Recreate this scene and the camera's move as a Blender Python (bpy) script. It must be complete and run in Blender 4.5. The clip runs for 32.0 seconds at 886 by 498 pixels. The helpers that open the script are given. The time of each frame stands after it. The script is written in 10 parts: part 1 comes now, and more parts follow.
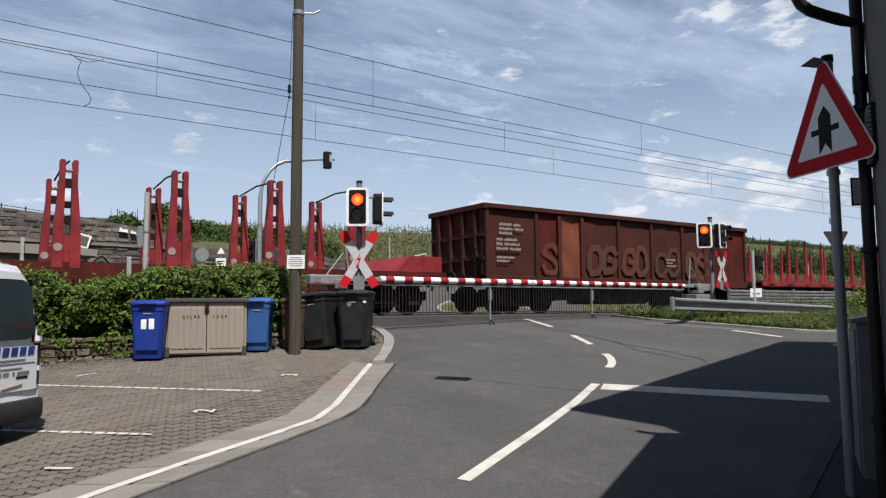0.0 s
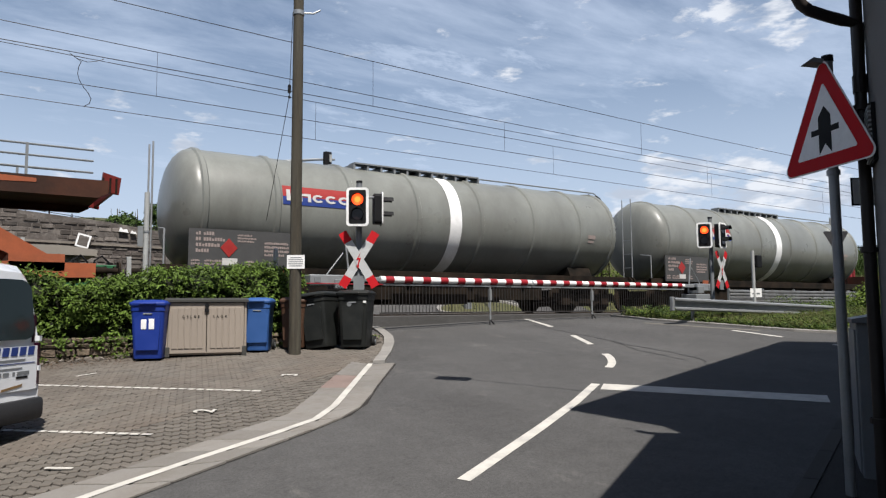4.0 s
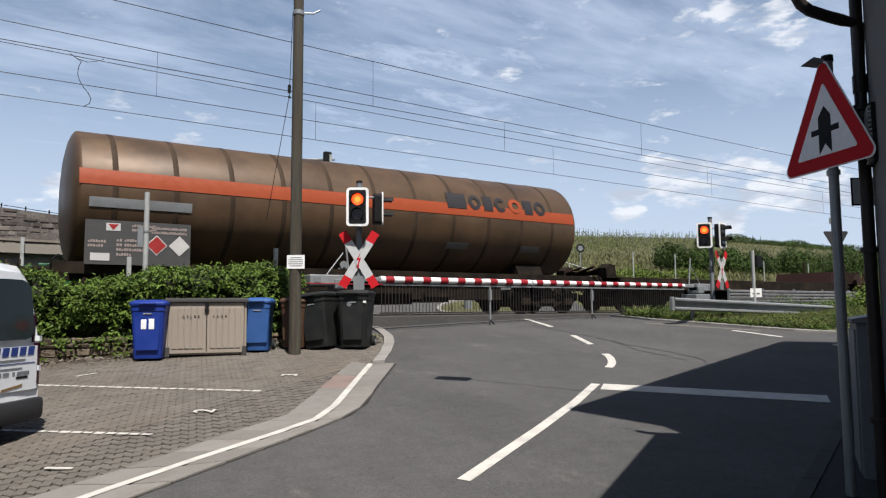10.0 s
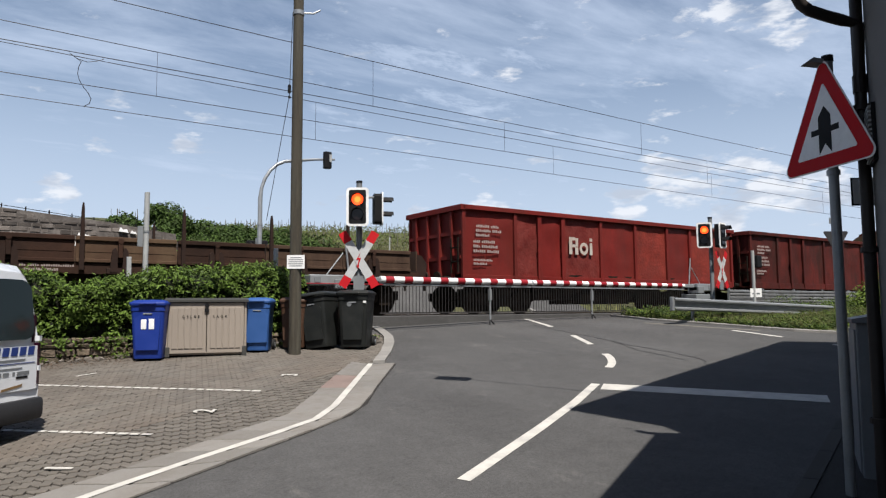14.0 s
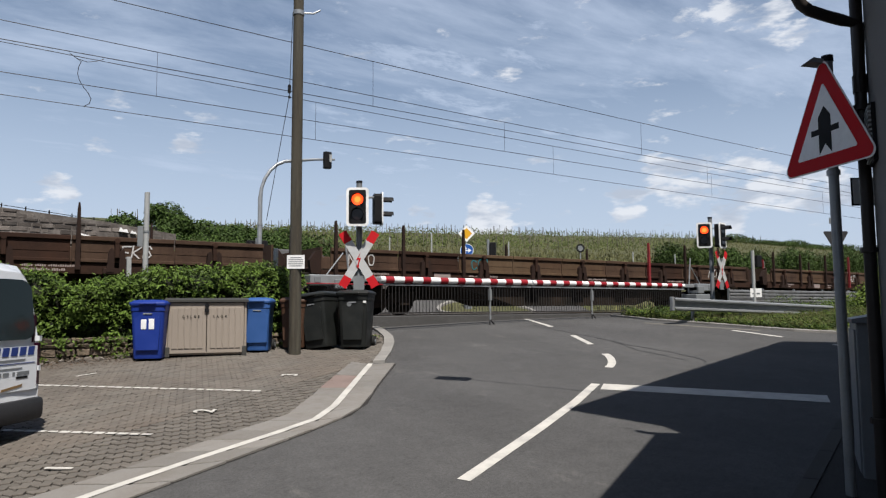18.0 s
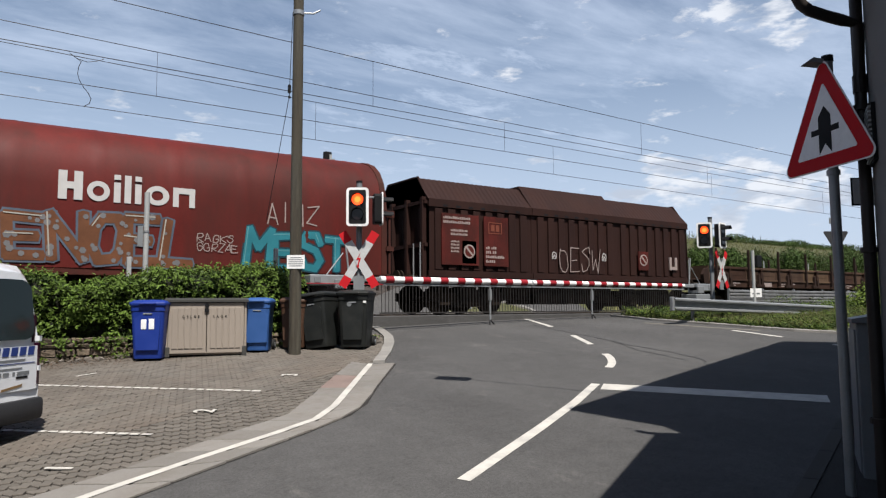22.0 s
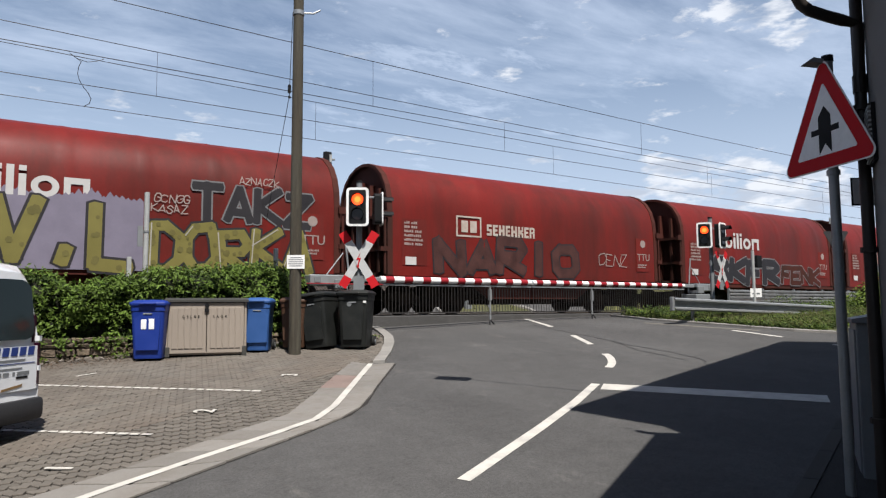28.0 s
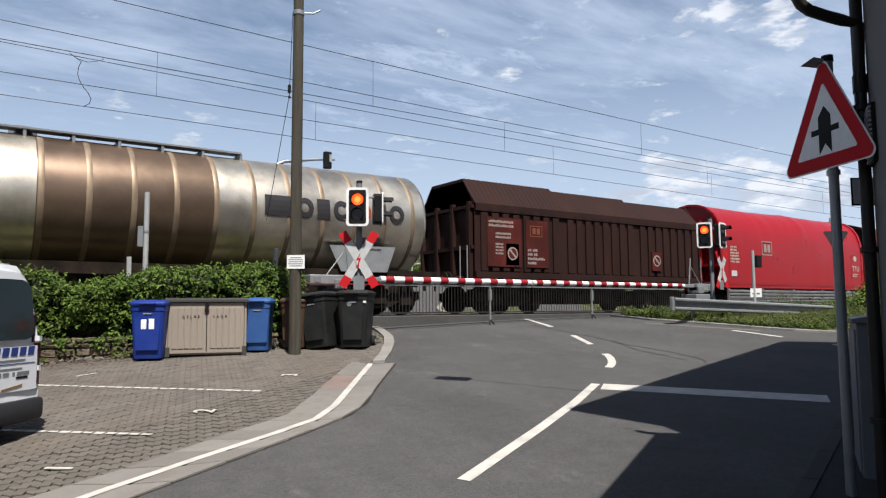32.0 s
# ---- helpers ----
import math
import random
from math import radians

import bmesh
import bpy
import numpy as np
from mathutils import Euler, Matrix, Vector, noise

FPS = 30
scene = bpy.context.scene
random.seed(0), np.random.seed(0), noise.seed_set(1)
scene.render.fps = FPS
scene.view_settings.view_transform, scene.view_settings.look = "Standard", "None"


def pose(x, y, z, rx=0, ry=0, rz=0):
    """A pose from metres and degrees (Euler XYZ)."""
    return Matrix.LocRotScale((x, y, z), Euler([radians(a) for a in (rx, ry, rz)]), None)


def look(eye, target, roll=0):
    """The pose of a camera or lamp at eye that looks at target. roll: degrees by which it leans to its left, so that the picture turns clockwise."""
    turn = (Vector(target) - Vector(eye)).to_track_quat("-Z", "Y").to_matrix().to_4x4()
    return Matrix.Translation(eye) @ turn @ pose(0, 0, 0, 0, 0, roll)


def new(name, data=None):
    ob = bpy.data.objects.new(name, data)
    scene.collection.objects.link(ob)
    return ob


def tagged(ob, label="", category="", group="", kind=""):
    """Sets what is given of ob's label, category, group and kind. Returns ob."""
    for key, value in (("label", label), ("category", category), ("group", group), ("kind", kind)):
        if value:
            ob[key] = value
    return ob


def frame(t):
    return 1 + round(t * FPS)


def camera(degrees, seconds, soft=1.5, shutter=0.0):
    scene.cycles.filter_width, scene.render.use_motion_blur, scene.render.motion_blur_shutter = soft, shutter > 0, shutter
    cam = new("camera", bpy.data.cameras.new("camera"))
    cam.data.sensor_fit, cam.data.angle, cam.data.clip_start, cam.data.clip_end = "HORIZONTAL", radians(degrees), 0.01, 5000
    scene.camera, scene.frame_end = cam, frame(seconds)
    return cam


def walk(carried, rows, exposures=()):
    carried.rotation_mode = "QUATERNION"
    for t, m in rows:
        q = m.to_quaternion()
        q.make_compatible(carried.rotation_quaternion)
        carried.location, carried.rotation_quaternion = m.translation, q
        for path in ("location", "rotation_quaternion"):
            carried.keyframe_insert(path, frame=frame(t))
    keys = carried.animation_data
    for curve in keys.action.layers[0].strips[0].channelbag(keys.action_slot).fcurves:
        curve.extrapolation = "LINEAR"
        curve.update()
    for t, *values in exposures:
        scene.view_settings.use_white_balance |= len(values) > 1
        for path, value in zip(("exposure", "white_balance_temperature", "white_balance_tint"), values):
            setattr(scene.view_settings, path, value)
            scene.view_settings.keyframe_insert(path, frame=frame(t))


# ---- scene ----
# World: x runs along the railway in the train's direction, y across it away from the camera,
# z = 0 is the top of the rails.
cam = camera(63.93, 32.0, soft=1.25)
EYE = Vector((0.0, 0.0, 0.13))
VIEW = look(EYE, EYE + Vector((0.56461, 0.82088, 0.08583)), roll=-0.43)
walk(cam, [(0.0, VIEW), (32.0, VIEW)], exposures=[(0.0, 0.59), (1.0, 0.55), (2.0, 0.52), (3.0, 0.66), (7.0, 0.59), (9.0, 0.50), (9.9, 0.66), (10.0, 0.70), (11.0, 0.74), (13.0, 0.74), (14.0, 0.68), (17.0, 0.54), (19.0, 0.54), (20.3, 0.55), (21.0, 0.48), (22.0, 0.68), (32.0, 0.74)])

# ---------------------------------------------------------------- world and sun
SUN_ELEV, SUN_AZ = radians(60), radians(-104)      # azimuth of the sun, counted from +x towards +y
sun_dir = Vector((math.cos(SUN_ELEV) * math.cos(SUN_AZ), math.cos(SUN_ELEV) * math.sin(SUN_AZ), math.sin(SUN_ELEV)))
sun_data = bpy.data.lights.new("sun", "SUN")
sun_data.energy, sun_data.angle, sun_data.color = 5.0, radians(0.53), (1.0, 0.955, 0.90)
sun = new("sun", sun_data)
sun.matrix_world = look(sun_dir * 200, (0, 0, 0))


def build_world():
    w = bpy.data.worlds.new("world")
    scene.world = w
    w.use_nodes = True
    n, l = w.node_tree.nodes, w.node_tree.links
    n.clear()
    out, bg = n.new("ShaderNodeOutputWorld"), n.new("ShaderNodeBackground")
    sky = n.new("ShaderNodeTexSky")
    sky.sky_type, sky.sun_disc = "NISHITA", False
    sky.sun_elevation, sky.sun_rotation = SUN_ELEV, math.pi / 2 - SUN_AZ
    sky.air_density, sky.dust_density, sky.ozone_density = 1.0, 1.2, 1.0
    co = n.new("ShaderNodeTexCoord")
    sep = n.new("ShaderNodeSeparateXYZ")
    l.new(co.outputs["Generated"], sep.inputs[0])
    # project the direction on a flat cloud layer: p = d.xy / (d.z + 0.06)
    add = n.new("ShaderNodeMath"); add.operation = "ADD"; add.inputs[1].default_value = 0.10
    l.new(sep.outputs["Z"], add.inputs[0])
    mx = n.new("ShaderNodeMath"); mx.operation = "MAXIMUM"; mx.inputs[1].default_value = 0.02
    l.new(add.outputs[0], mx.inputs[0])
    dx = n.new("ShaderNodeMath"); dx.operation = "DIVIDE"
    dy = n.new("ShaderNodeMath"); dy.operation = "DIVIDE"
    l.new(sep.outputs["X"], dx.inputs[0]); l.new(mx.outputs[0], dx.inputs[1])
    l.new(sep.outputs["Y"], dy.inputs[0]); l.new(mx.outputs[0], dy.inputs[1])
    comb = n.new("ShaderNodeCombineXYZ")
    l.new(dx.outputs[0], comb.inputs[0]); l.new(dy.outputs[0], comb.inputs[1])

    def layer(scale, detail, rough, lo, hi, offset, stretch, distort):
        mp = n.new("ShaderNodeMapping")
        mp.inputs["Location"].default_value = offset
        mp.inputs["Rotation"].default_value = (0, 0, radians(stretch[2]))
        mp.inputs["Scale"].default_value = (stretch[0], stretch[1], 1)
        l.new(comb.outputs[0], mp.inputs[0])
        no = n.new("ShaderNodeTexNoise")
        no.inputs["Scale"].default_value, no.inputs["Detail"].default_value = scale, detail
        no.inputs["Roughness"].default_value, no.inputs["Distortion"].default_value = rough, distort
        l.new(mp.outputs[0], no.inputs[0])
        mr = n.new("ShaderNodeMapRange")
        mr.interpolation_type = "SMOOTHSTEP"
        mr.inputs[1].default_value, mr.inputs[2].default_value = lo, hi
        l.new(no.outputs[0], mr.inputs[0])
        return mr.outputs[0]

    def node(op, a, b):
        m = n.new("ShaderNodeMath")
        m.operation = op
        for i, q in enumerate((a, b)):
            if isinstance(q, (int, float)):
                m.inputs[i].default_value = q
            else:
                l.new(q, m.inputs[i])
        return m.outputs[0]

    def fade(src, lo, hi, a, z):
        r = n.new("ShaderNodeMapRange")
        r.interpolation_type = "SMOOTHSTEP"
        for i, q in enumerate((lo, hi, a, z)):
            r.inputs[i + 1].default_value = q
        l.new(src, r.inputs[0])
        return r.outputs[0]

    z = sep.outputs["Z"]
    # high veil of streaky cloud, thinning towards the zenith
    thin = layer(0.9, 10, 0.62, 0.30, 0.76, (3.1, 1.7, 0), (1.0, 2.3, 28), 0.3)
    thin2 = layer(2.6, 8, 0.7, 0.42, 0.80, (1.2, 5.5, 0), (1.0, 1.6, 15), 0.25)
    streak = node("MULTIPLY", node("MAXIMUM", thin, node("MULTIPLY", thin2, 0.8)), fade(z, 0.42, 0.66, 0.80, 0.05))
    low = fade(z, 0.46, 0.04, 0.0, 0.80)
    bright = n.new("ShaderNodeVectorMath")
    bright.operation = "DOT_PRODUCT"
    bright.inputs[1].default_value = Vector((0.58, 0.78, 0.24)).normalized()
    l.new(co.outputs["Generated"], bright.inputs[0])
    drift = node("MULTIPLY", fade(bright.outputs["Value"], 0.93, 1.0, 0.0, 0.75), fade(thin2, 0.0, 0.7, 0.35, 1.0))
    veil = node("MAXIMUM", node("MAXIMUM", streak, low), drift)
    # heaped clouds low over the horizon, in loose groups
    heap = n.new("ShaderNodeTexNoise")
    heap.inputs["Scale"].default_value, heap.inputs["Detail"].default_value, heap.inputs["Roughness"].default_value = 16.0, 9, 0.6
    sq = n.new("ShaderNodeMapping")
    sq.inputs["Scale"].default_value = (1, 1, 3.0)
    l.new(co.outputs["Generated"], sq.inputs[0]); l.new(sq.outputs[0], heap.inputs[0])
    group = None
    for d, size, gain in (((0.777, 0.601, 0.185), 0.0012, 0.20), ((0.803, 0.572, 0.169), 0.0012, 0.22), ((0.832, 0.530, 0.161), 0.0016, 0.24), ((0.790, 0.595, 0.146), 0.0010, 0.18),
                          ((0.750, 0.647, 0.142), 0.0008, 0.20), ((0.858, 0.493, 0.143), 0.0014, 0.22), ((0.829, 0.546, 0.125), 0.0010, 0.18), ((0.880, 0.452, 0.150), 0.0020, 0.26),
                          ((0.607, 0.782, 0.140), 0.0005, 0.24), ((0.616, 0.778, 0.121), 0.0009, 0.26), ((0.533, 0.836, 0.134), 0.0004, 0.18), ((0.256, 0.940, 0.228), 0.0009, 0.18),
                          ((0.099, 0.984, 0.148), 0.0006, 0.18), ((0.761, 0.542, 0.356), 0.0007, 0.15), ((0.786, 0.498, 0.365), 0.0010, 0.17), ((0.819, 0.452, 0.353), 0.0016, 0.15), ((-0.4, 0.9, 0.15), 0.05, 0.18), ((0.2, -0.95, 0.2), 0.06, 0.18)):
        dt = n.new("ShaderNodeVectorMath"); dt.operation = "DOT_PRODUCT"
        dt.inputs[1].default_value = Vector(d).normalized()
        l.new(co.outputs["Generated"], dt.inputs[0])
        f = fade(dt.outputs["Value"], 1 - size, 1.0, 0.0, gain)
        group = f if group is None else node("MAXIMUM", group, f)
    puff = fade(node("ADD", heap.outputs[0], group), 0.60, 0.76, 0.0, 0.88)
    # their shaded undersides: the same heap looked up a little lower
    under = n.new("ShaderNodeTexNoise")
    under.inputs["Scale"].default_value, under.inputs["Detail"].default_value, under.inputs["Roughness"].default_value = 16.0, 4, 0.5
    sq2 = n.new("ShaderNodeMapping")
    sq2.inputs["Scale"].default_value, sq2.inputs["Location"].default_value = (1, 1, 3.0), (0.0, 0.0, 0.065)
    l.new(co.outputs["Generated"], sq2.inputs[0]); l.new(sq2.outputs[0], under.inputs[0])
    shade = fade(under.outputs[0], 0.38, 0.60, 0.0, 1.0)

    m1, m2, m3 = n.new("ShaderNodeMix"), n.new("ShaderNodeMix"), n.new("ShaderNodeMix")
    m1.data_type = m2.data_type = m3.data_type = "RGBA"
    m1.inputs[7].default_value = (5.7, 6.7, 8.5, 1)
    m3.inputs[6].default_value, m3.inputs[7].default_value = (5.0, 5.6, 6.7, 1), (8.3, 8.6, 9.2, 1)
    l.new(shade, m3.inputs[0])
    l.new(veil, m1.inputs[0]); l.new(sky.outputs[0], m1.inputs[6])
    l.new(puff, m2.inputs[0]); l.new(m1.outputs[2], m2.inputs[6]); l.new(m3.outputs[2], m2.inputs[7])
    l.new(m2.outputs[2], bg.inputs[0])
    bg.inputs[1].default_value = 0.068
    l.new(bg.outputs[0], out.inputs[0])


build_world()

# ---------------------------------------------------------------- materials
MATS = {}


def mat(name, col, rough=0.6, metal=0.0, var=0.25, scale=6.0, fine=60.0, bump=0.15, dirt=None, dirt_amount=0.0,
        dirt_scale=1.2, piece=0.0, coat=0.0, stretch=(1, 1, 1), bump_dist=0.01, streak=0.0, spec=0.32):
    """A surface with variation at two scales, optional dirt, streaks and a tone that differs from piece to piece."""
    if name in MATS:
        return MATS[name]
    m = bpy.data.materials.new(name)
    MATS[name] = m
    m.use_nodes = True
    n, l = m.node_tree.nodes, m.node_tree.links
    b = n["Principled BSDF"]
    b.inputs["Metallic"].default_value, b.inputs["Coat Weight"].default_value = metal, coat
    b.inputs["Specular IOR Level"].default_value = spec
    co = n.new("ShaderNodeTexCoord")
    mp = n.new("ShaderNodeMapping")
    mp.inputs["Scale"].default_value = stretch
    l.new(co.outputs["Object"], mp.inputs[0])

    def tex(s, detail=4.0, rough_=0.6):
        t = n.new("ShaderNodeTexNoise")
        t.inputs["Scale"].default_value, t.inputs["Detail"].default_value, t.inputs["Roughness"].default_value = s, detail, rough_
        l.new(mp.outputs[0], t.inputs[0])
        return t.outputs[0]

    def ramp(src, lo, hi, a, z):
        r = n.new("ShaderNodeMapRange")
        for i, v in enumerate((lo, hi, a, z)):
            r.inputs[i + 1].default_value = v
        l.new(src, r.inputs[0])
        return r.outputs[0]

    big, small = tex(scale), tex(fine, 3.0)
    val = ramp(big, 0.28, 0.72, 1 - var, 1 + var)
    val2 = ramp(small, 0.25, 0.75, 1 - var * 0.5, 1 + var * 0.5)
    mul = n.new("ShaderNodeMath"); mul.operation = "MULTIPLY"
    l.new(val, mul.inputs[0]); l.new(val2, mul.inputs[1])
    last = mul.outputs[0]
    if piece:
        oi = n.new("ShaderNodeObjectInfo")
        geo = n.new("ShaderNodeNewGeometry")
        ad = n.new("ShaderNodeMath"); ad.operation = "ADD"
        l.new(oi.outputs["Random"], ad.inputs[0]); l.new(geo.outputs["Random Per Island"], ad.inputs[1])
        fr = n.new("ShaderNodeMath"); fr.operation = "FRACT"
        l.new(ad.outputs[0], fr.inputs[0])
        pr = ramp(fr.outputs[0], 0, 1, 1 - piece, 1 + piece)
        mu = n.new("ShaderNodeMath"); mu.operation = "MULTIPLY"
        l.new(last, mu.inputs[0]); l.new(pr, mu.inputs[1])
        last = mu.outputs[0]
    sc = n.new("ShaderNodeVectorMath"); sc.operation = "SCALE"
    sc.inputs[0].default_value = col[:3]
    l.new(last, sc.inputs["Scale"])
    colour = sc.outputs[0]
    if dirt:
        dm = n.new("ShaderNodeMix"); dm.data_type = "RGBA"
        dn = n.new("ShaderNodeTexNoise")
        dn.inputs["Scale"].default_value, dn.inputs["Detail"].default_value, dn.inputs["Roughness"].default_value = dirt_scale, 8, 0.68
        if streak:
            ms = n.new("ShaderNodeMapping")
            ms.inputs["Scale"].default_value = (1, 1, 1 / (1 + streak))
            l.new(co.outputs["Object"], ms.inputs[0]); l.new(ms.outputs[0], dn.inputs[0])
        else:
            l.new(mp.outputs[0], dn.inputs[0])
        f = ramp(dn.outputs[0], 0.42, 0.66, 0.0, dirt_amount)
        l.new(f, dm.inputs[0]); l.new(colour, dm.inputs[6])
        dm.inputs[7].default_value = (*dirt, 1)
        colour = dm.outputs[2]
    l.new(colour, b.inputs["Base Color"])
    l.new(ramp(big, 0.3, 0.7, max(0.02, rough - 0.1), min(1, rough + 0.1)), b.inputs["Roughness"])
    if bump:
        bp = n.new("ShaderNodeBump")
        bp.inputs["Strength"].default_value, bp.inputs["Distance"].default_value = bump, bump_dist
        l.new(small, bp.inputs["Height"])
        l.new(bp.outputs[0], b.inputs["Normal"])
    return m


def glow(name, col, strength):
    m = bpy.data.materials.new(name)
    m.use_nodes = True
    b = m.node_tree.nodes["Principled BSDF"]
    b.inputs["Base Color"].default_value = (*col, 1)
    b.inputs["Emission Color"].default_value, b.inputs["Emission Strength"].default_value = (*col, 1), strength
    return m




def asphalt(name, base):
    """Worn asphalt: aggregate in three sizes, wide paler lanes, scuffs and oil spots."""
    m = bpy.data.materials.new(name)
    m.use_nodes = True
    n, l = m.node_tree.nodes, m.node_tree.links
    b = n["Principled BSDF"]
    b.inputs["Specular IOR Level"].default_value = 0.22
    co = n.new("ShaderNodeTexCoord")

    def noise_at(scale, detail=3.0, rough=0.6, stretch=(1, 1, 1), turn=0.0):
        mp = n.new("ShaderNodeMapping")
        mp.inputs["Scale"].default_value = stretch
        mp.inputs["Rotation"].default_value = (0, 0, radians(turn))
        l.new(co.outputs["Object"], mp.inputs[0])
        t = n.new("ShaderNodeTexNoise")
        t.inputs["Scale"].default_value, t.inputs["Detail"].default_value, t.inputs["Roughness"].default_value = scale, detail, rough
        l.new(mp.outputs[0], t.inputs[0])
        return t.outputs[0]

    def span(src, lo, hi, a, z):
        r = n.new("ShaderNodeMapRange")
        for i, v in enumerate((lo, hi, a, z)):
            r.inputs[i + 1].default_value = v
        l.new(src, r.inputs[0])
        return r.outputs[0]

    def times(a, c):
        q = n.new("ShaderNodeMath")
        q.operation = "MULTIPLY"
        l.new(a, q.inputs[0])
        l.new(c, q.inputs[1])
        return q.outputs[0]

    grit, pebble = noise_at(150, 2.0, 0.7), noise_at(38, 3.0, 0.7)
    tone = times(span(grit, 0.25, 0.75, 0.62, 1.38), span(pebble, 0.28, 0.72, 0.74, 1.26))
    tone = times(tone, span(noise_at(0.55, 5.0), 0.3, 0.7, 0.88, 1.12))
    tone = times(tone, span(noise_at(5.0, 5.0, 0.7), 0.3, 0.7, 0.88, 1.12))
    tone = times(tone, span(noise_at(0.9, 3.0, 0.5, (1.0, 0.16, 1.0), 30), 0.35, 0.65, 0.93, 1.07))
    sc = n.new("ShaderNodeVectorMath")
    sc.operation = "SCALE"
    sc.inputs[0].default_value = base
    l.new(tone, sc.inputs["Scale"])
    scuff = n.new("ShaderNodeMix")
    scuff.data_type = "RGBA"
    scuff.inputs[7].default_value = (0.150, 0.142, 0.130, 1)
    l.new(span(noise_at(1.9, 9.0, 0.78, (1.0, 0.45, 1.0), 55), 0.60, 0.76, 0.0, 0.75), scuff.inputs[0])
    l.new(sc.outputs[0], scuff.inputs[6])
    spot = n.new("ShaderNodeMix")
    spot.data_type = "RGBA"
    spot.inputs[7].default_value = (0.026, 0.025, 0.025, 1)
    l.new(span(noise_at(2.6, 4.0, 0.6), 0.68, 0.76, 0.0, 0.7), spot.inputs[0])
    l.new(scuff.outputs[2], spot.inputs[6])
    l.new(spot.outputs[2], b.inputs["Base Color"])
    b.inputs["Roughness"].default_value = 0.9
    bp = n.new("ShaderNodeBump")
    bp.inputs["Strength"].default_value, bp.inputs["Distance"].default_value = 0.5, 0.008
    l.new(grit, bp.inputs["Height"])
    l.new(bp.outputs[0], b.inputs["Normal"])
    return m


M_ASPHALT = asphalt("asphalt", (0.0590, 0.0575, 0.0560))
M_ASPHALT_DARK = asphalt("dark_pavement_asphalt", (0.030, 0.028, 0.026))
M_PAVER = mat("paver", (0.1010, 0.0900, 0.0770), 0.9, var=0.12, scale=1.3, fine=90, bump=0.3, piece=0.13, dirt=(0.1091, 0.0766, 0.0546), dirt_amount=0.3, dirt_scale=0.8)
M_PAVER_BED = mat("paver_bed", (0.0176, 0.0152, 0.0136), 0.95, var=0.2, scale=5, fine=80)
M_FLAG = mat("gutter_stone", (0.1637, 0.1531, 0.1390), 0.9, var=0.12, scale=3, fine=90, bump=0.35, piece=0.13, dirt=(0.0880, 0.0748, 0.0616), dirt_amount=0.5, dirt_scale=3)
M_KERB = mat("kerb_stone", (0.1850, 0.1760, 0.1620), 0.85, var=0.14, scale=3, fine=70, bump=0.25, piece=0.1)
M_PAINT = mat("road_paint", (0.4294, 0.4101, 0.3714), 0.7, var=0.07, scale=4, fine=70, bump=0.15, dirt=(0.2086, 0.2015, 0.1892), dirt_amount=0.5, dirt_scale=5)
M_BALLAST = mat("ballast", (0.1088, 0.0944, 0.0816), 0.95, var=0.3, scale=14, fine=45, bump=0.8, bump_dist=0.03)
M_GRASS = mat("grass_ground", (0.0480, 0.0520, 0.0190), 0.95, var=0.35, scale=0.6, fine=9, bump=0.5, bump_dist=0.05, dirt=(0.0792, 0.0696, 0.0344), dirt_amount=0.6, dirt_scale=0.35)
M_LEAF = mat("leaf", (0.0645, 0.0941, 0.0143), 0.55, var=0.3, scale=2.0, fine=20, bump=0.05, piece=0.45, spec=0.12)
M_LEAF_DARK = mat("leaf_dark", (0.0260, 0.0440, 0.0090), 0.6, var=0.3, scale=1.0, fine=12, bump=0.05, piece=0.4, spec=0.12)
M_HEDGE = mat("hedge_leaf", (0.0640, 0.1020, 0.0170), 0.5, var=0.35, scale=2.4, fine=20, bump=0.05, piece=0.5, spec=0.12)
M_TREE = mat("tree_leaf", (0.0370, 0.0620, 0.0140), 0.6, var=0.35, scale=1.2, fine=12, bump=0.05, piece=0.45, spec=0.12)
M_VINE = mat("vine_leaf", (0.0640, 0.0780, 0.0240), 0.65, var=0.3, scale=1.0, fine=12, bump=0.05, piece=0.4, spec=0.12)
M_BARK = mat("bark", (0.0496, 0.0368, 0.0248), 0.9, var=0.3, scale=9, fine=60, bump=0.6, stretch=(1, 1, 0.2))
M_STEEL = mat("galvanised_steel", (0.2480, 0.2576, 0.2632), 0.42, metal=0.4, var=0.12, scale=5, fine=50, bump=0.05)
M_GREY = mat("grey_paint", (0.1488, 0.1584, 0.1640), 0.5, var=0.1, scale=4, fine=40, bump=0.05)
M_POST = mat("pale_post", (0.2800, 0.2856, 0.2800), 0.6, var=0.12, scale=5, fine=40, bump=0.1)
M_BLACK = mat("black_plastic", (0.0088, 0.0088, 0.0096), 0.6, var=0.15, scale=6, fine=60, bump=0.05, spec=0.12)
M_BINBLACK = mat("bin_black", (0.0120, 0.0135, 0.0130), 0.5, var=0.12, scale=4, fine=80, bump=0.06, dirt=(0.030, 0.030, 0.027), dirt_amount=0.35, dirt_scale=3, spec=0.2)
M_BINBLUE = mat("bin_blue", (0.0088, 0.0272, 0.1784), 0.42, var=0.08, scale=4, fine=80, bump=0.05)
M_BINSKY = mat("bin_faded_blue", (0.0224, 0.0696, 0.2080), 0.5, var=0.08, scale=4, fine=80, bump=0.05)
M_BINBROWN = mat("bin_brown", (0.0544, 0.0272, 0.0152), 0.55, var=0.12, scale=4, fine=80, bump=0.05)
M_SHED = mat("shed_resin", (0.2328, 0.1984, 0.1640), 0.65, var=0.05, scale=2, fine=50, bump=0.1, stretch=(1, 1, 0.2))
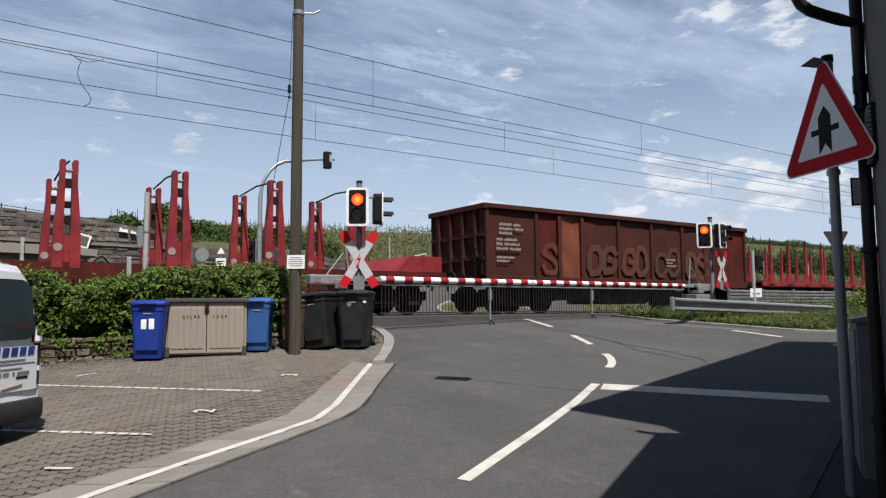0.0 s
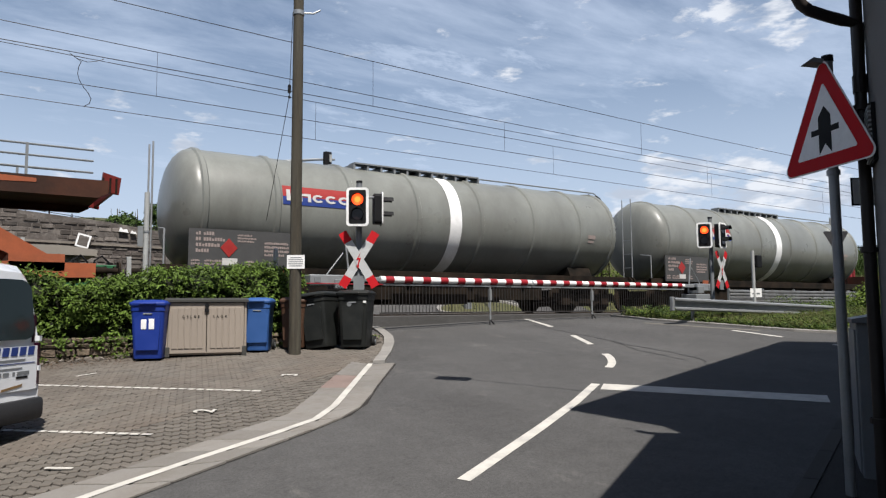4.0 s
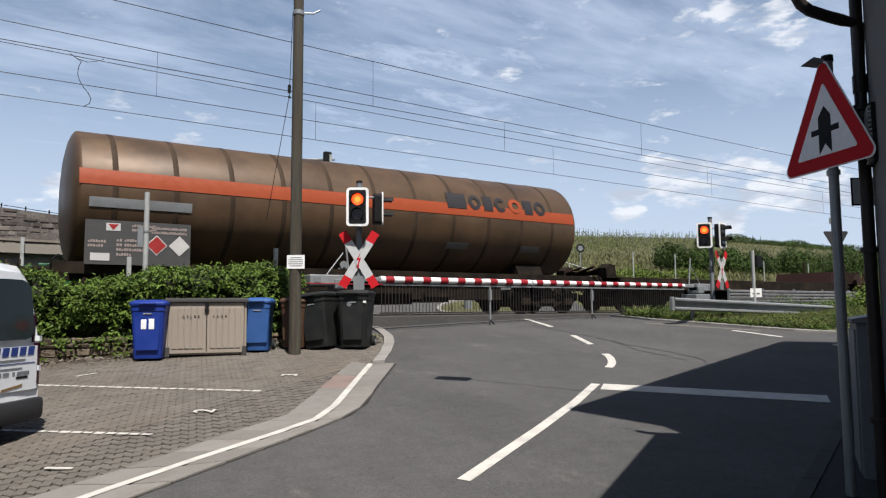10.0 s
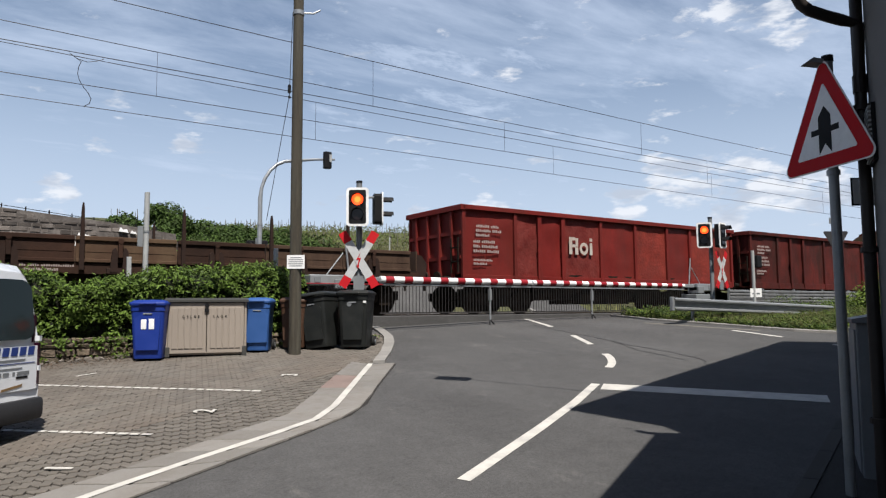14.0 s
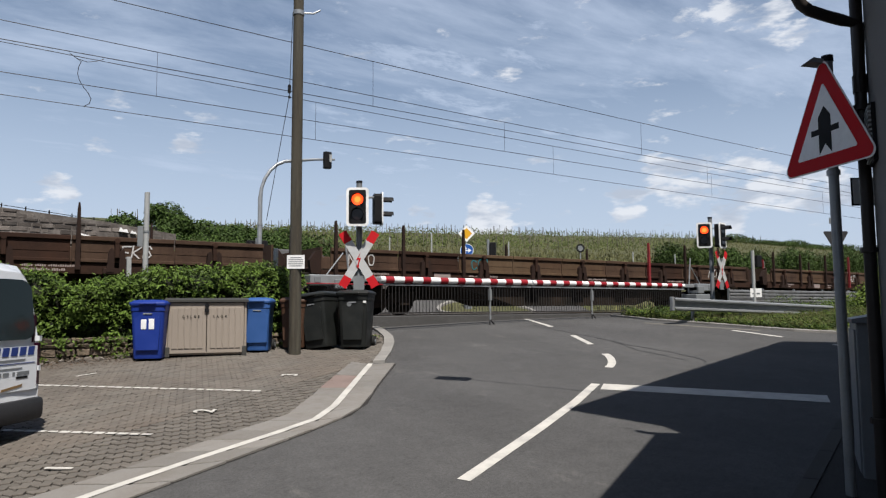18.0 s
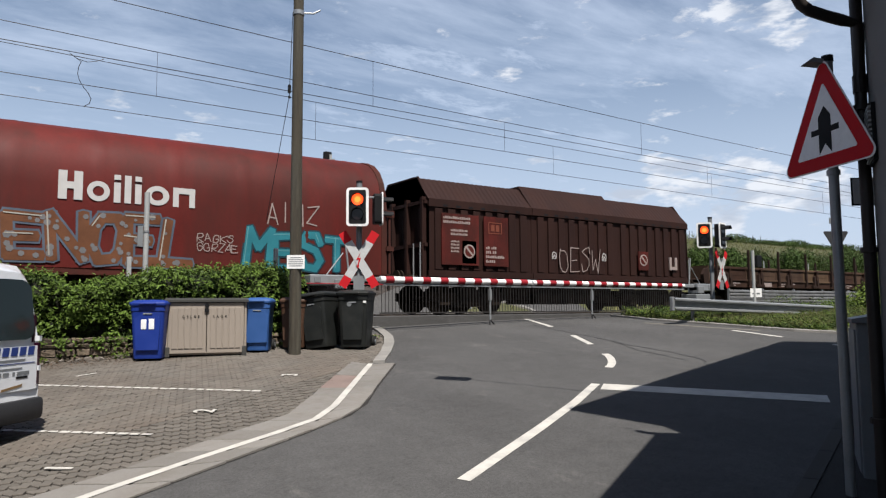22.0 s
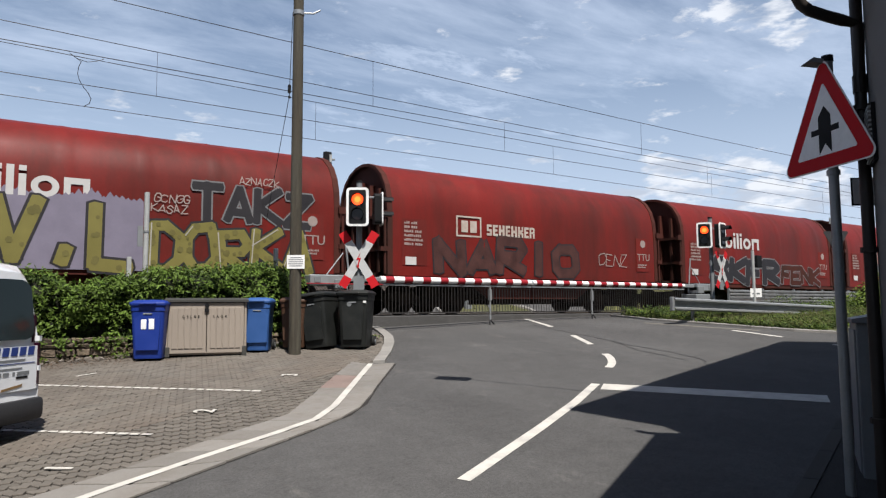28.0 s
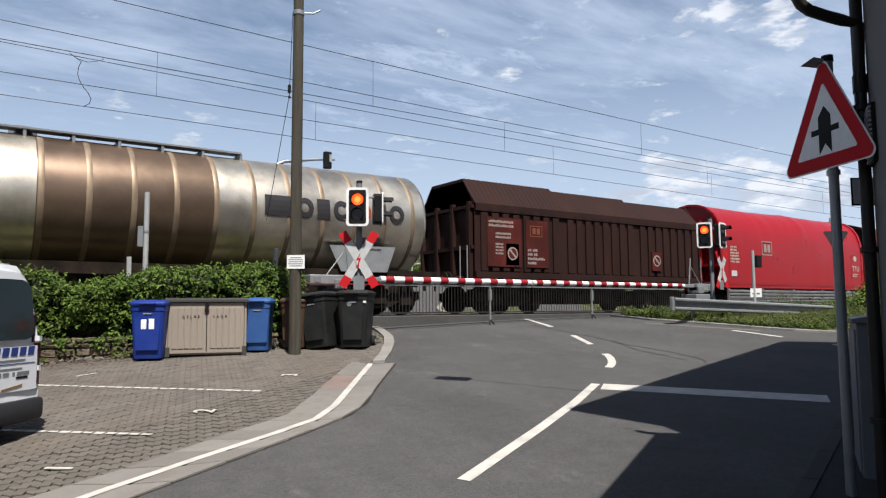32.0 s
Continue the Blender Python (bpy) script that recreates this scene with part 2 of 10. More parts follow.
M_SHEDLID = mat("shed_lid", (0.0368, 0.0360, 0.0328), 0.7, var=0.12, scale=4, fine=60, bump=0.1)
M_WOOD = mat("old_pole_wood", (0.040, 0.034, 0.024), 0.85, var=0.4, scale=5, fine=40, bump=0.5, stretch=(4, 4, 0.3), dirt=(0.075, 0.070, 0.054), dirt_amount=0.7, dirt_scale=2)
M_RED = mat("sign_red", (0.4000, 0.0112, 0.0160), 0.65, var=0.05, scale=5, fine=40, bump=0.0, spec=0.12)
M_WHITE = mat("white_enamel", (0.7040, 0.7040, 0.6952), 0.42, var=0.05, scale=3, fine=30, bump=0.0, dirt=(0.3520, 0.3450, 0.3238), dirt_amount=0.3, dirt_scale=4)
M_STONE = mat("wall_stone", (0.1336, 0.1168, 0.0992), 0.92, var=0.2, scale=2.5, fine=30, bump=0.6, bump_dist=0.02, piece=0.28)
M_MORTAR = mat("mortar", (0.0840, 0.0744, 0.0648), 0.95, var=0.2, scale=3, fine=30, bump=0.5)
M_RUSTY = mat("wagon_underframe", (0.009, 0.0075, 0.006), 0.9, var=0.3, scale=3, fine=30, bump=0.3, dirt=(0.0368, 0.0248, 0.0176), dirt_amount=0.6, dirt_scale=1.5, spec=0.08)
M_RAIL = mat("rail_steel", (0.0992, 0.0744, 0.0592), 0.45, metal=0.7, var=0.2, scale=4, fine=40)
M_SLEEPER = mat("sleeper_concrete", (0.1488, 0.1336, 0.1192), 0.9, var=0.2, scale=4, fine=40, bump=0.3)


# ---------------------------------------------------------------- mesh helpers
class B:
    """A mesh under construction: vertices and faces in plain lists."""

    def __init__(self):
        self.v, self.f = [], []

    def add(self, vs, fs):
        o = len(self.v)
        self.v += [tuple(map(float, q)) for q in vs]
        self.f += [tuple(i + o for i in q) for q in fs]
        return self

    def box(self, a, b, bevel=0.0):
        x0, y0, z0 = a
        x1, y1, z1 = b
        if bevel <= 0:
            vs = [(x0, y0, z0), (x1, y0, z0), (x1, y1, z0), (x0, y1, z0), (x0, y0, z1), (x1, y0, z1), (x1, y1, z1), (x0, y1, z1)]
            fs = [(0, 3, 2, 1), (4, 5, 6, 7), (0, 1, 5, 4), (1, 2, 6, 5), (2, 3, 7, 6), (3, 0, 4, 7)]
            return self.add(vs, fs)
        bm = bmesh.new()
        bmesh.ops.create_cube(bm, size=1)
        for v in bm.verts:
            v.co = Vector(((x0 + x1) / 2 + v.co.x * (x1 - x0), (y0 + y1) / 2 + v.co.y * (y1 - y0), (z0 + z1) / 2 + v.co.z * (z1 - z0)))
        bmesh.ops.bevel(bm, geom=bm.edges[:], offset=bevel, segments=2, affect="EDGES", profile=0.5)
        return self.take(bm)

    def take(self, bm, m=None):
        bm.verts.ensure_lookup_table()
        for i, v in enumerate(bm.verts):
            v.index = i
        self.add([(m @ v.co if m else v.co) for v in bm.verts], [[v.index for v in f.verts] for f in bm.faces])
        bm.free()
        return self

    def cyl(self, p0, p1, r0, r1=None, seg=12, caps=True):
        p0, p1 = Vector(p0), Vector(p1)
        r1 = r0 if r1 is None else r1
        d = (p1 - p0).normalized()
        u = d.orthogonal().normalized()
        w = d.cross(u)
        vs = []
        for p, r in ((p0, r0), (p1, r1)):
            vs += [p + (u * math.cos(2 * math.pi * i / seg) + w * math.sin(2 * math.pi * i / seg)) * r for i in range(seg)]
        fs = [(i, (i + 1) % seg, seg + (i + 1) % seg, seg + i) for i in range(seg)]
        if caps:
            fs += [tuple(reversed(range(seg))), tuple(range(seg, 2 * seg))]
        return self.add(vs, fs)

    def tube(self, pts, r, seg=8):
        """A round bar along a line of points."""
        pts = [Vector(q) for q in pts]
        rs = r if isinstance(r, (list, tuple)) else [r] * len(pts)
        u = None
        vs, fs = [], []
        for i, q in enumerate(pts):
            d = (pts[min(i + 1, len(pts) - 1)] - pts[max(i - 1, 0)]).normalized()
            u = d.orthogonal().normalized() if u is None else (u - d * u.dot(d)).normalized()
            w = d.cross(u)
            vs += [q + (u * math.cos(2 * math.pi * k / seg) + w * math.sin(2 * math.pi * k / seg)) * rs[i] for k in range(seg)]
        for i in range(len(pts) - 1):
            for k in range(seg):
                a, b = i * seg + k, i * seg + (k + 1) % seg
                fs.append((a, b, b + seg, a + seg))
        fs += [tuple(reversed(range(seg))), tuple(range((len(pts) - 1) * seg, len(pts) * seg))]
        return self.add(vs, fs)

    def prism(self, poly, a, b, axis="y"):
        """A polygon in the two other axes (x,z for y; y,z for x; x,y for z), drawn out along the axis from a to b."""
        n = len(poly)

        def at(q, t):
            return {"y": (q[0], t, q[1]), "x": (t, q[0], q[1]), "z": (q[0], q[1], t)}[axis]

        vs = [at(q, a) for q in poly] + [at(q, b) for q in poly]
        fs = [(i, (i + 1) % n, n + (i + 1) % n, n + i) for i in range(n)]
        fs += [tuple(reversed(range(n))), tuple(range(n, 2 * n))]
        return self.add(vs, fs)

    def loft(self, rings, caps=True):
        n = len(rings[0])
        vs = [q for r in rings for q in r]
        fs = []
        for i in range(len(rings) - 1):
            for k in range(n):
                a, b = i * n + k, i * n + (k + 1) % n
                fs.append((a, b, b + n, a + n))
        if caps:
            fs += [tuple(reversed(range(n))), tuple(range((len(rings) - 1) * n, len(rings) * n))]
        return self.add(vs, fs)

    def moved(self, m, start=0):
        for i in range(start, len(self.v)):
            self.v[i] = tuple(m @ Vector(self.v[i]))
        return self

    def mesh(self, name, material, smooth=False):
        me = bpy.data.meshes.new(name)
        me.from_pydata(self.v, [], self.f)
        bm = bmesh.new()
        bm.from_mesh(me)
        bmesh.ops.recalc_face_normals(bm, faces=bm.faces[:])
        bm.to_mesh(me)
        bm.free()
        if smooth:
            me.polygons.foreach_set("use_smooth", [True] * len(me.polygons))
            me.set_sharp_from_angle(angle=radians(38))
        if material:
            me.materials.append(material)
        return me


def part(name, b, material, parent, label="", smooth=False, at=None):
    ob = new(name, b.mesh(name, material, smooth) if isinstance(b, B) else b)
    ob.parent = parent
    if at is not None:
        ob.matrix_basis = at
    if label:
        ob["label"] = label
    return ob


def thing(name, label, category, m=None, group="", kind=""):
    ob = new(name)
    ob.empty_display_size = 0.2
    if m is not None:
        ob.matrix_basis = m
    return tagged(ob, label, category, group, kind)


def solo(name, b, material, label, category="", group="", kind="", smooth=False, m=None):
    ob = new(name, b.mesh(name, material, smooth))
    if m is not None:
        ob.matrix_basis = m
    return tagged(ob, label, category, group, kind)


def letters(text, size, depth=0.006, align="LEFT", spacing=1.0, bold=0.0):
    """Text as a mesh in the xy plane."""
    c = bpy.data.curves.new("lettering", "FONT")
    c.body, c.size, c.extrude, c.align_x, c.space_character, c.offset, c.resolution_u = text, size, depth / 2, align, spacing, bold, 2
    ob = bpy.data.objects.new("lettering", c)
    me = bpy.data.meshes.new_from_object(ob)
    bpy.data.objects.remove(ob)
    bpy.data.curves.remove(c)
    return me


def lettering(name, text, size, material, parent, m, label="", align="LEFT", spacing=1.0, bold=0.0):
    me = letters(text, size, align=align, spacing=spacing, bold=bold)
    me.materials.append(material)
    return part(name, me, None, parent, label, at=m)


def ground_z(x, y):
    """Height of the land round the crossing: it rises gently to the railway."""
    plane = -1.33 + 0.0476 * (x - 5.7) + 0.0834 * (y - 2.8)
    t = (-0.06 - plane) / 0.12
    return -0.06 - 0.12 * (t + math.log1p(math.exp(-t)) if t > 0 else math.log1p(math.exp(t)))


# ---------------------------------------------------------------- the land
D_SIDE = 16.315                      # near side of the wagons
TRACK_Y = D_SIDE + 1.45
TRACK2_Y = TRACK_Y + 4.2
RIGHT, AHEAD = Vector((0.8239, -0.5667, 0)), Vector((0.5667, 0.8239, 0))   # the street's own axes
U_PARK, V_PARK = Vector((0.752, -0.660, 0)), Vector((0.660, 0.752, 0))     # parking bays


def smooth(a, b, t):
    t = min(1.0, max(0.0, (t - a) / (b - a)))
    return t * t * (3 - 2 * t)


def land(x, y):
    """Height of the whole land: street, railway, far terrace, vineyard hill."""
    z = max(-2.4, ground_z(x, y)) if y < 15 else -0.07
    terrace = 1.9 * smooth(25.5, 29.5, y) * smooth(13, 18, x)
    behind_wall = 2.9 * smooth(28.2, 29.6, y) * (1 - smooth(13, 18, x))
    top = 9.2 + 0.04 * min(120, max(-40, x)) - 2.0
    slope = top * max(0.0, min(1.0, (y - 33) / 52)) ** 0.95
    return z + max(terrace, behind_wall) + slope + (0.12 * noise.noise((x * 0.3, y * 0.3, 0)) if y > 32 else 0)


def grid_sheet(xs, ys, f):
    b = B()
    nx = len(xs)
    b.v = [(float(x), float(y), float(f(x, y))) for y in ys for x in xs]
    b.f = [(j * nx + i, j * nx + i + 1, (j + 1) * nx + i + 1, (j + 1) * nx + i) for j in range(len(ys) - 1) for i in range(nx - 1)]
    return b


def ribbon(a, b, dz, n=8):
    """A strip between two polylines of equal length, laid dz over the street."""
    out = B()

    def fine(p):
        q = []
        for i in range(len(p) - 1):
            for k in range(n):
                t = k / n
                q.append((p[i][0] + (p[i + 1][0] - p[i][0]) * t, p[i][1] + (p[i + 1][1] - p[i][1]) * t))
        return q + [p[-1]]

    a, b = fine(a), fine(b)
    for q in a:
        out.v.append((q[0], q[1], ground_z(*q) + dz))
    for q in b:
        out.v.append((q[0], q[1], ground_z(*q) + dz))
    m = len(a)
    out.f = [(i, i + 1, m + i + 1, m + i) for i in range(m - 1)]
    return out


def band(line, width, dz):
    """A painted line of a width along a polyline."""
    l, r = [], []
    for i, q in enumerate(line):
        d = Vector(line[min(i + 1, len(line) - 1)]) - Vector(line[max(i - 1, 0)])
        nrm = Vector((-d.y, d.x)).normalized() * width / 2
        l.append((q[0] + nrm.x, q[1] + nrm.y)); r.append((q[0] - nrm.x, q[1] - nrm.y))
    return ribbon(l, r, dz)


xs = [-2500, -600, -200, -90] + list(np.arange(-60, 0, 3.0)) + list(np.arange(0, 60, 1.0)) + list(np.arange(60, 161, 4.0)) + [250, 600, 2500]
ys = [-2500, -500, -100, -40] + list(np.arange(-20, 15, 1.0)) + [15, 20, 25] + list(np.arange(25.5, 34, 0.5)) + list(np.arange(34, 96, 2.0)) + [130, 300, 1000, 2500]
solo("ground", grid_sheet(xs, ys, lambda x, y: land(x, y) - (0.10 if y < 15 else 0.035)), M_GRASS, "grassy ground rising to a vineyard hill", kind="structure", smooth=True)
road_far = B()
for y0, y1, x0, x1 in ((14.5, TRACK_Y - 0.8, 7.4, 19), (TRACK_Y - 0.66, TRACK_Y + 0.66, 7.4, 19), (TRACK_Y + 0.8, TRACK2_Y - 0.8, 7.4, 20), (TRACK2_Y - 0.66, TRACK2_Y + 0.66, 7.4, 20), (TRACK2_Y + 0.8, 25.4, 6, 24)):
    road_far.box((x0, y0, -0.3), (x1, y1, -0.012))
solo("road_crossing", road_far, M_ASPHALT, "asphalt deck of the crossing and road beyond", kind="structure")
markings = B()
for a, b in (((10.2, 24.0), (11.0, 25.2)), ((12.2, 24.8), (13.2, 26.6)), ((15.0, 24.4), (16.6, 24.9))):
    d = (Vector(b) - Vector(a)).normalized() * 0.07
    markings.add([(a[0] - d.y, a[1] + d.x, -0.006), (a[0] + d.y, a[1] - d.x, -0.006), (b[0] + d.y, b[1] - d.x, -0.006), (b[0] - d.y, b[1] + d.x, -0.006)], [(0, 1, 2, 3)])
solo("road_ramp", grid_sheet(np.arange(11.5, 27.1, 0.5), np.arange(25.2, 29.75, 0.25), lambda x, y: land(x, y) + 0.03 if y > 25.4 else -0.014), M_ASPHALT, "pale asphalt road climbing beyond the railway", kind="structure", smooth=True)
def island_z(x, y):
    return land(x, y) + 0.03 + 0.16 * max(0.0, 1 - ((x - 20.4) / 2.6) ** 2 - ((y - 26.0) / 1.0) ** 2) ** 0.5
solo("island", grid_sheet(np.arange(17.6, 23.3, 0.15), np.arange(24.9, 27.2, 0.1), lambda x, y: island_z(x, y) - 0.012), M_GRASS, "grassy traffic island beyond the railway", kind="structure", smooth=True)
isk = thing("island_kerb", "pale kerb stones round the traffic island", "", kind="structure")
for i in range(26):
    a0, a1 = 2 * math.pi * i / 26, 2 * math.pi * (i + 0.93) / 26
    q = [(20.4 + r * math.cos(a) * 2.6, 26.0 + r * math.sin(a) * 1.0) for r, a in ((1.0, a0), (1.0, a1), (1.07, a1), (1.07, a0))]
    part("kerb_stone", B().loft([[(x, y, land(x, y) - 0.1) for x, y in q], [(x, y, land(x, y) + 0.13) for x, y in q]]), M_KERB, isk)
pb = thing("island_post", "grey cabinet post on the traffic island", "post", Matrix.Translation((19.3, 26.1, 0)))
part("body", B().box((-0.16, -0.1, 0.0), (0.16, 0.1, 0.95), 0.02), M_GREY, pb)
solo("road_marking_far", markings, M_PAINT, "white lines on the road beyond the track", kind="structure")
ballast = B()
for x0, x1 in ((-80, 7.35), (19.05, 170)):
    ballast.prism([(15.4, -0.4), (16.2, -0.17), (TRACK2_Y + 1.6, -0.17), (TRACK2_Y + 2.5, -0.4)], x0, x1, "x")
solo("track_bed", ballast, M_BALLAST, "brown crushed stone ballast of the railway", kind="structure")
for yc in (TRACK_Y, TRACK2_Y):
    tr = thing("railway_track", "worn steel railway track on concrete sleepers", "track", pose(0, yc, 0))
    for s in (-1, 1):
        y = s * 0.7525
        part("rail", B().prism([(y - 0.075, -0.17), (y + 0.075, -0.17), (y + 0.075, -0.155), (y + 0.012, -0.13), (y + 0.012, -0.045), (y + 0.036, -0.032), (y + 0.036, 0.0), (y - 0.036, 0.0), (y - 0.036, -0.032), (y - 0.012, -0.045), (y - 0.012, -0.13), (y - 0.075, -0.155)], -80, 170, "x"), M_RAIL, tr)
    sl = B()
    for i in range(150):
        x = -12 + 0.6 * i
        if not 7.2 < x < 19.2:
            sl.box((x - 0.12, -1.3, -0.21), (x + 0.12, 1.3, -0.145))
    ob = part("sleepers", sl, M_SLEEPER, tr)
    ob["kind"] = "stuff"

# ---------------------------------------------------------------- street surface
OUTER = [(-0.6, 5.0), (0.45, 5.5), (1.23, 5.94), (2.30, 6.50), (3.03, 6.88), (3.74, 7.30), (4.18, 7.71), (4.76, 8.49), (5.89, 9.91)]
LINE = [(-0.9, 5.2), (0.15, 5.68), (0.92, 6.11), (1.85, 6.58), (2.75, 7.0), (3.31, 7.29), (3.76, 7.75), (4.38, 8.57), (5.50, 10.05)]
INNER = [(-1.2, 5.5), (-0.2, 6.0), (0.59, 6.38), (1.42, 6.76), (2.38, 7.32), (2.95, 7.60), (3.32, 7.82), (4.02, 8.81), (5.33, 10.42)]
street_paint = thing("road_marking", "worn white painted lines on the street", "", kind="structure")
part("edge_line", band(LINE, 0.085, 0.030), M_PAINT, street_paint)
part("centre_line", band([(3.51, 4.83), (5.17, 5.71), (6.30, 6.34), (7.35, 6.99)], 0.12, 0.006), M_PAINT, street_paint)
part("give_way_line", ribbon([(7.13, 6.70), (8.86, 4.57)], [(7.44, 6.93), (9.23, 4.80)], 0.006), M_PAINT, street_paint)
part("dash", band([(8.46, 7.77), (8.64, 7.88), (8.82, 8.02), (9.00, 8.19), (9.16, 8.36), (9.31, 8.54), (9.45, 8.74)], 0.13, 0.006), M_PAINT, street_paint)
part("dash", band([(10.10, 9.70), (10.78, 10.87)], 0.12, 0.006), M_PAINT, street_paint)
part("dash", band([(11.52, 12.3), (12.2, 13.7), (13.1, 15.3)], 0.12, 0.006), M_PAINT, street_paint)
part("dash", band([(14.35, 9.51), (14.15, 8.22)], 0.12, 0.006), M_PAINT, street_paint)
part("dash", band([(13.95, 7.07), (13.63, 6.43)], 0.12, 0.006), M_PAINT, street_paint)
rnd = random.Random(12)
for (xa, ya), (xb, yb) in (((0.2, 11.92), (3.37, 9.13)), ((-0.6, 9.68), (1.72, 7.72))):
    bay = B()      # paint on the stones only: it breaks at every joint
    steps = int(math.hypot(xb - xa, yb - ya) / 0.125)
    for i in range(steps):
        f0, f1 = (i + rnd.uniform(0.04, 0.12)) / steps, (i + rnd.uniform(0.80, 0.96)) / steps
        piece = band([(xa + (xb - xa) * f0, ya + (yb - ya) * f0), (xa + (xb - xa) * f1, ya + (yb - ya) * f1)], rnd.uniform(0.055, 0.08), 0.007)
        bay.add(piece.v, piece.f)
    part("bay_line", bay, M_PAINT, street_paint)
part("bay_mark", band([(1.50, 11.61), (1.79, 11.73)], 0.05, 0.010), M_PAINT, street_paint)
for (x, y), txt in (((0.80, 7.03), "1"), ((2.43, 8.42), "2"), ((4.10, 9.96), "3")):
    lay = Matrix.Identity(4)      # laid on the sloping bays, read from the far side of the street
    across = Vector((math.cos(radians(55)), math.sin(radians(55)), 0))
    upward = Vector((-across.y, across.x, 0))
    for axis, v in ((0, across), (1, upward), (2, Vector((-0.0476, -0.0834, 1)))):
        rise = 0.0476 * v.x + 0.0834 * v.y if axis < 2 else 1.0
        lay[0][axis], lay[1][axis], lay[2][axis] = v.x, v.y, rise
    at = Vector((x, y, 0)) - upward * 0.12
    lay.translation = Vector((at.x, at.y, ground_z(at.x, at.y) + 0.011))
    lettering("bay_number", txt, 0.34, M_PAINT, street_paint, lay, align="CENTER", bold=0.004)

# Thin wandering dark lines and one pale strip, laid over the asphalt.
seams = thing("road_line", "thin dark lines and a pale repair strip in the street", "", kind="structure")
M_DARK_LINE = mat("tar_seam", (0.022, 0.021, 0.021), 0.7, var=0.2, scale=4, fine=40, bump=0.2)
rnd = random.Random(14)


def wander(line, k=9, by=0.03):
    """A line with small bends between its points."""
    out = []
    for p, q in zip(line[:-1], line[1:]):
        for i in range(k):
            out.append((p[0] + (q[0] - p[0]) * i / k + rnd.uniform(-by, by), p[1] + (q[1] - p[1]) * i / k + rnd.uniform(-by, by)))
    return out + [line[-1]]


part("tar_seam", band(wander([(11.5, 12.9), (11.27, 12.19), (11.02, 11.17), (10.93, 10.43), (10.63, 9.16), (10.57, 8.19), (10.33, 7.4)]), 0.028, 0.004), M_DARK_LINE, seams)
part("tar_seam", band(wander([(10.75, 9.75), (10.27, 8.72), (10.13, 7.96), (10.05, 7.5)]), 0.022, 0.004), M_DARK_LINE, seams)
part("tar_seam", band(wander([(9.6, 6.2), (9.9, 7.0), (10.33, 7.4)], 6, 0.02), 0.014, 0.004), M_DARK_LINE, seams)
part("repair_strip", band(wander([(14.05, 11.7), (14.26, 10.88), (14.55, 9.9), (14.8, 9.1)], 5, 0.03), 0.20, 0.004), mat("pale_repair", (0.115, 0.105, 0.09), 0.9, var=0.2, scale=3, fine=60, bump=0.3), seams)

solo("gutter_bed", ribbon(OUTER, INNER, 0.0035), M_PAVER_BED, "dark joints between the gutter slabs", kind="structure")
M_FLAG_RED = mat("red_slab", (0.172, 0.128, 0.112), 0.9, var=0.15, scale=3, fine=90, bump=0.3, piece=0.2)
gutter = thing("gutter", "pale grey concrete gutter slabs along the parking bays", "", kind="structure")
rnd = random.Random(4)


def along(p, t):
    i = min(int(t), len(p) - 2)
    f = t - i
    return (p[i][0] + (p[i + 1][0] - p[i][0]) * f, p[i][1] + (p[i + 1][1] - p[i][1]) * f)


def slab(quad, z0, z1, gap=0.030):
    c = (sum(q[0] for q in quad) / 4, sum(q[1] for q in quad) / 4)
    b = B()
    low, mid, top = [], [], []
    for q in quad:
        d = Vector((q[0] - c[0], q[1] - c[1]))
        k = 1 - gap / max(d.length, 0.01)
        z = ground_z(*q)
        low.append((c[0] + d.x * k, c[1] + d.y * k, z + z0))
        mid.append((c[0] + d.x * k, c[1] + d.y * k, z + z1 - 0.006))
        k2 = 1 - (gap + 0.009) / max(d.length, 0.01)
        top.append((c[0] + d.x * k2, c[1] + d.y * k2, z + z1))
    return b.loft([low, mid, top])


t = 0.0
while t < len(INNER) - 1.02:
    i = min(int(t), len(INNER) - 2)
    ln = (Vector(INNER[i + 1]) - Vector(INNER[i])).length
    t2 = min(len(INNER) - 1.0, t + 0.46 / ln)
    mid0, mid1 = along(LINE, t), along(LINE, t2)
    a0, a1, b0, b1 = along(INNER, t), along(INNER, t2), along(OUTER, t), along(OUTER, t2)
    dz = rnd.uniform(-0.002, 0.002)
    part("slab", slab([a0, mid0, mid1, a1], -0.06, 0.025 + dz), M_FLAG_RED if 7.0 < t < 7.4 else M_FLAG, gutter)
    part("slab", slab([mid0, b0, b1, mid1], -0.06, 0.024 + dz), M_FLAG, gutter)
    t = t2
kerb = thing("kerb", "low pale kerb stones curving round the corner", "", kind="structure")
KL = [(5.62, 10.20), (6.20, 10.98), (6.80, 11.90), (7.25, 12.70), (7.62, 13.6), (7.9, 14.4)]
KR = [(5.80, 10.12), (6.38, 10.90), (6.98, 11.80), (7.43, 12.62), (7.80, 13.54), (8.08, 14.36)]
for i in range(10):
    part("kerb_stone", slab([along(KL, i / 2), along(KR, i / 2), along(KR, i / 2 + 0.5), along(KL, i / 2 + 0.5)], -0.1, 0.05, 0.008), M_KERB, kerb)
far_kerb = thing("kerb_far", "low pale kerb along the weeds", "", kind="structure")
FL = [(15.7, 14.3), (15.25, 13.4), (14.8, 12.1), (14.86, 11.15), (14.94, 10.5), (15.08, 9.5), (15.28, 8.6), (15.75, 7.69), (16.7, 6.6), (18, 5.2)]
FR = [(q[0] + 0.14, q[1] + 0.08) for q in FL]
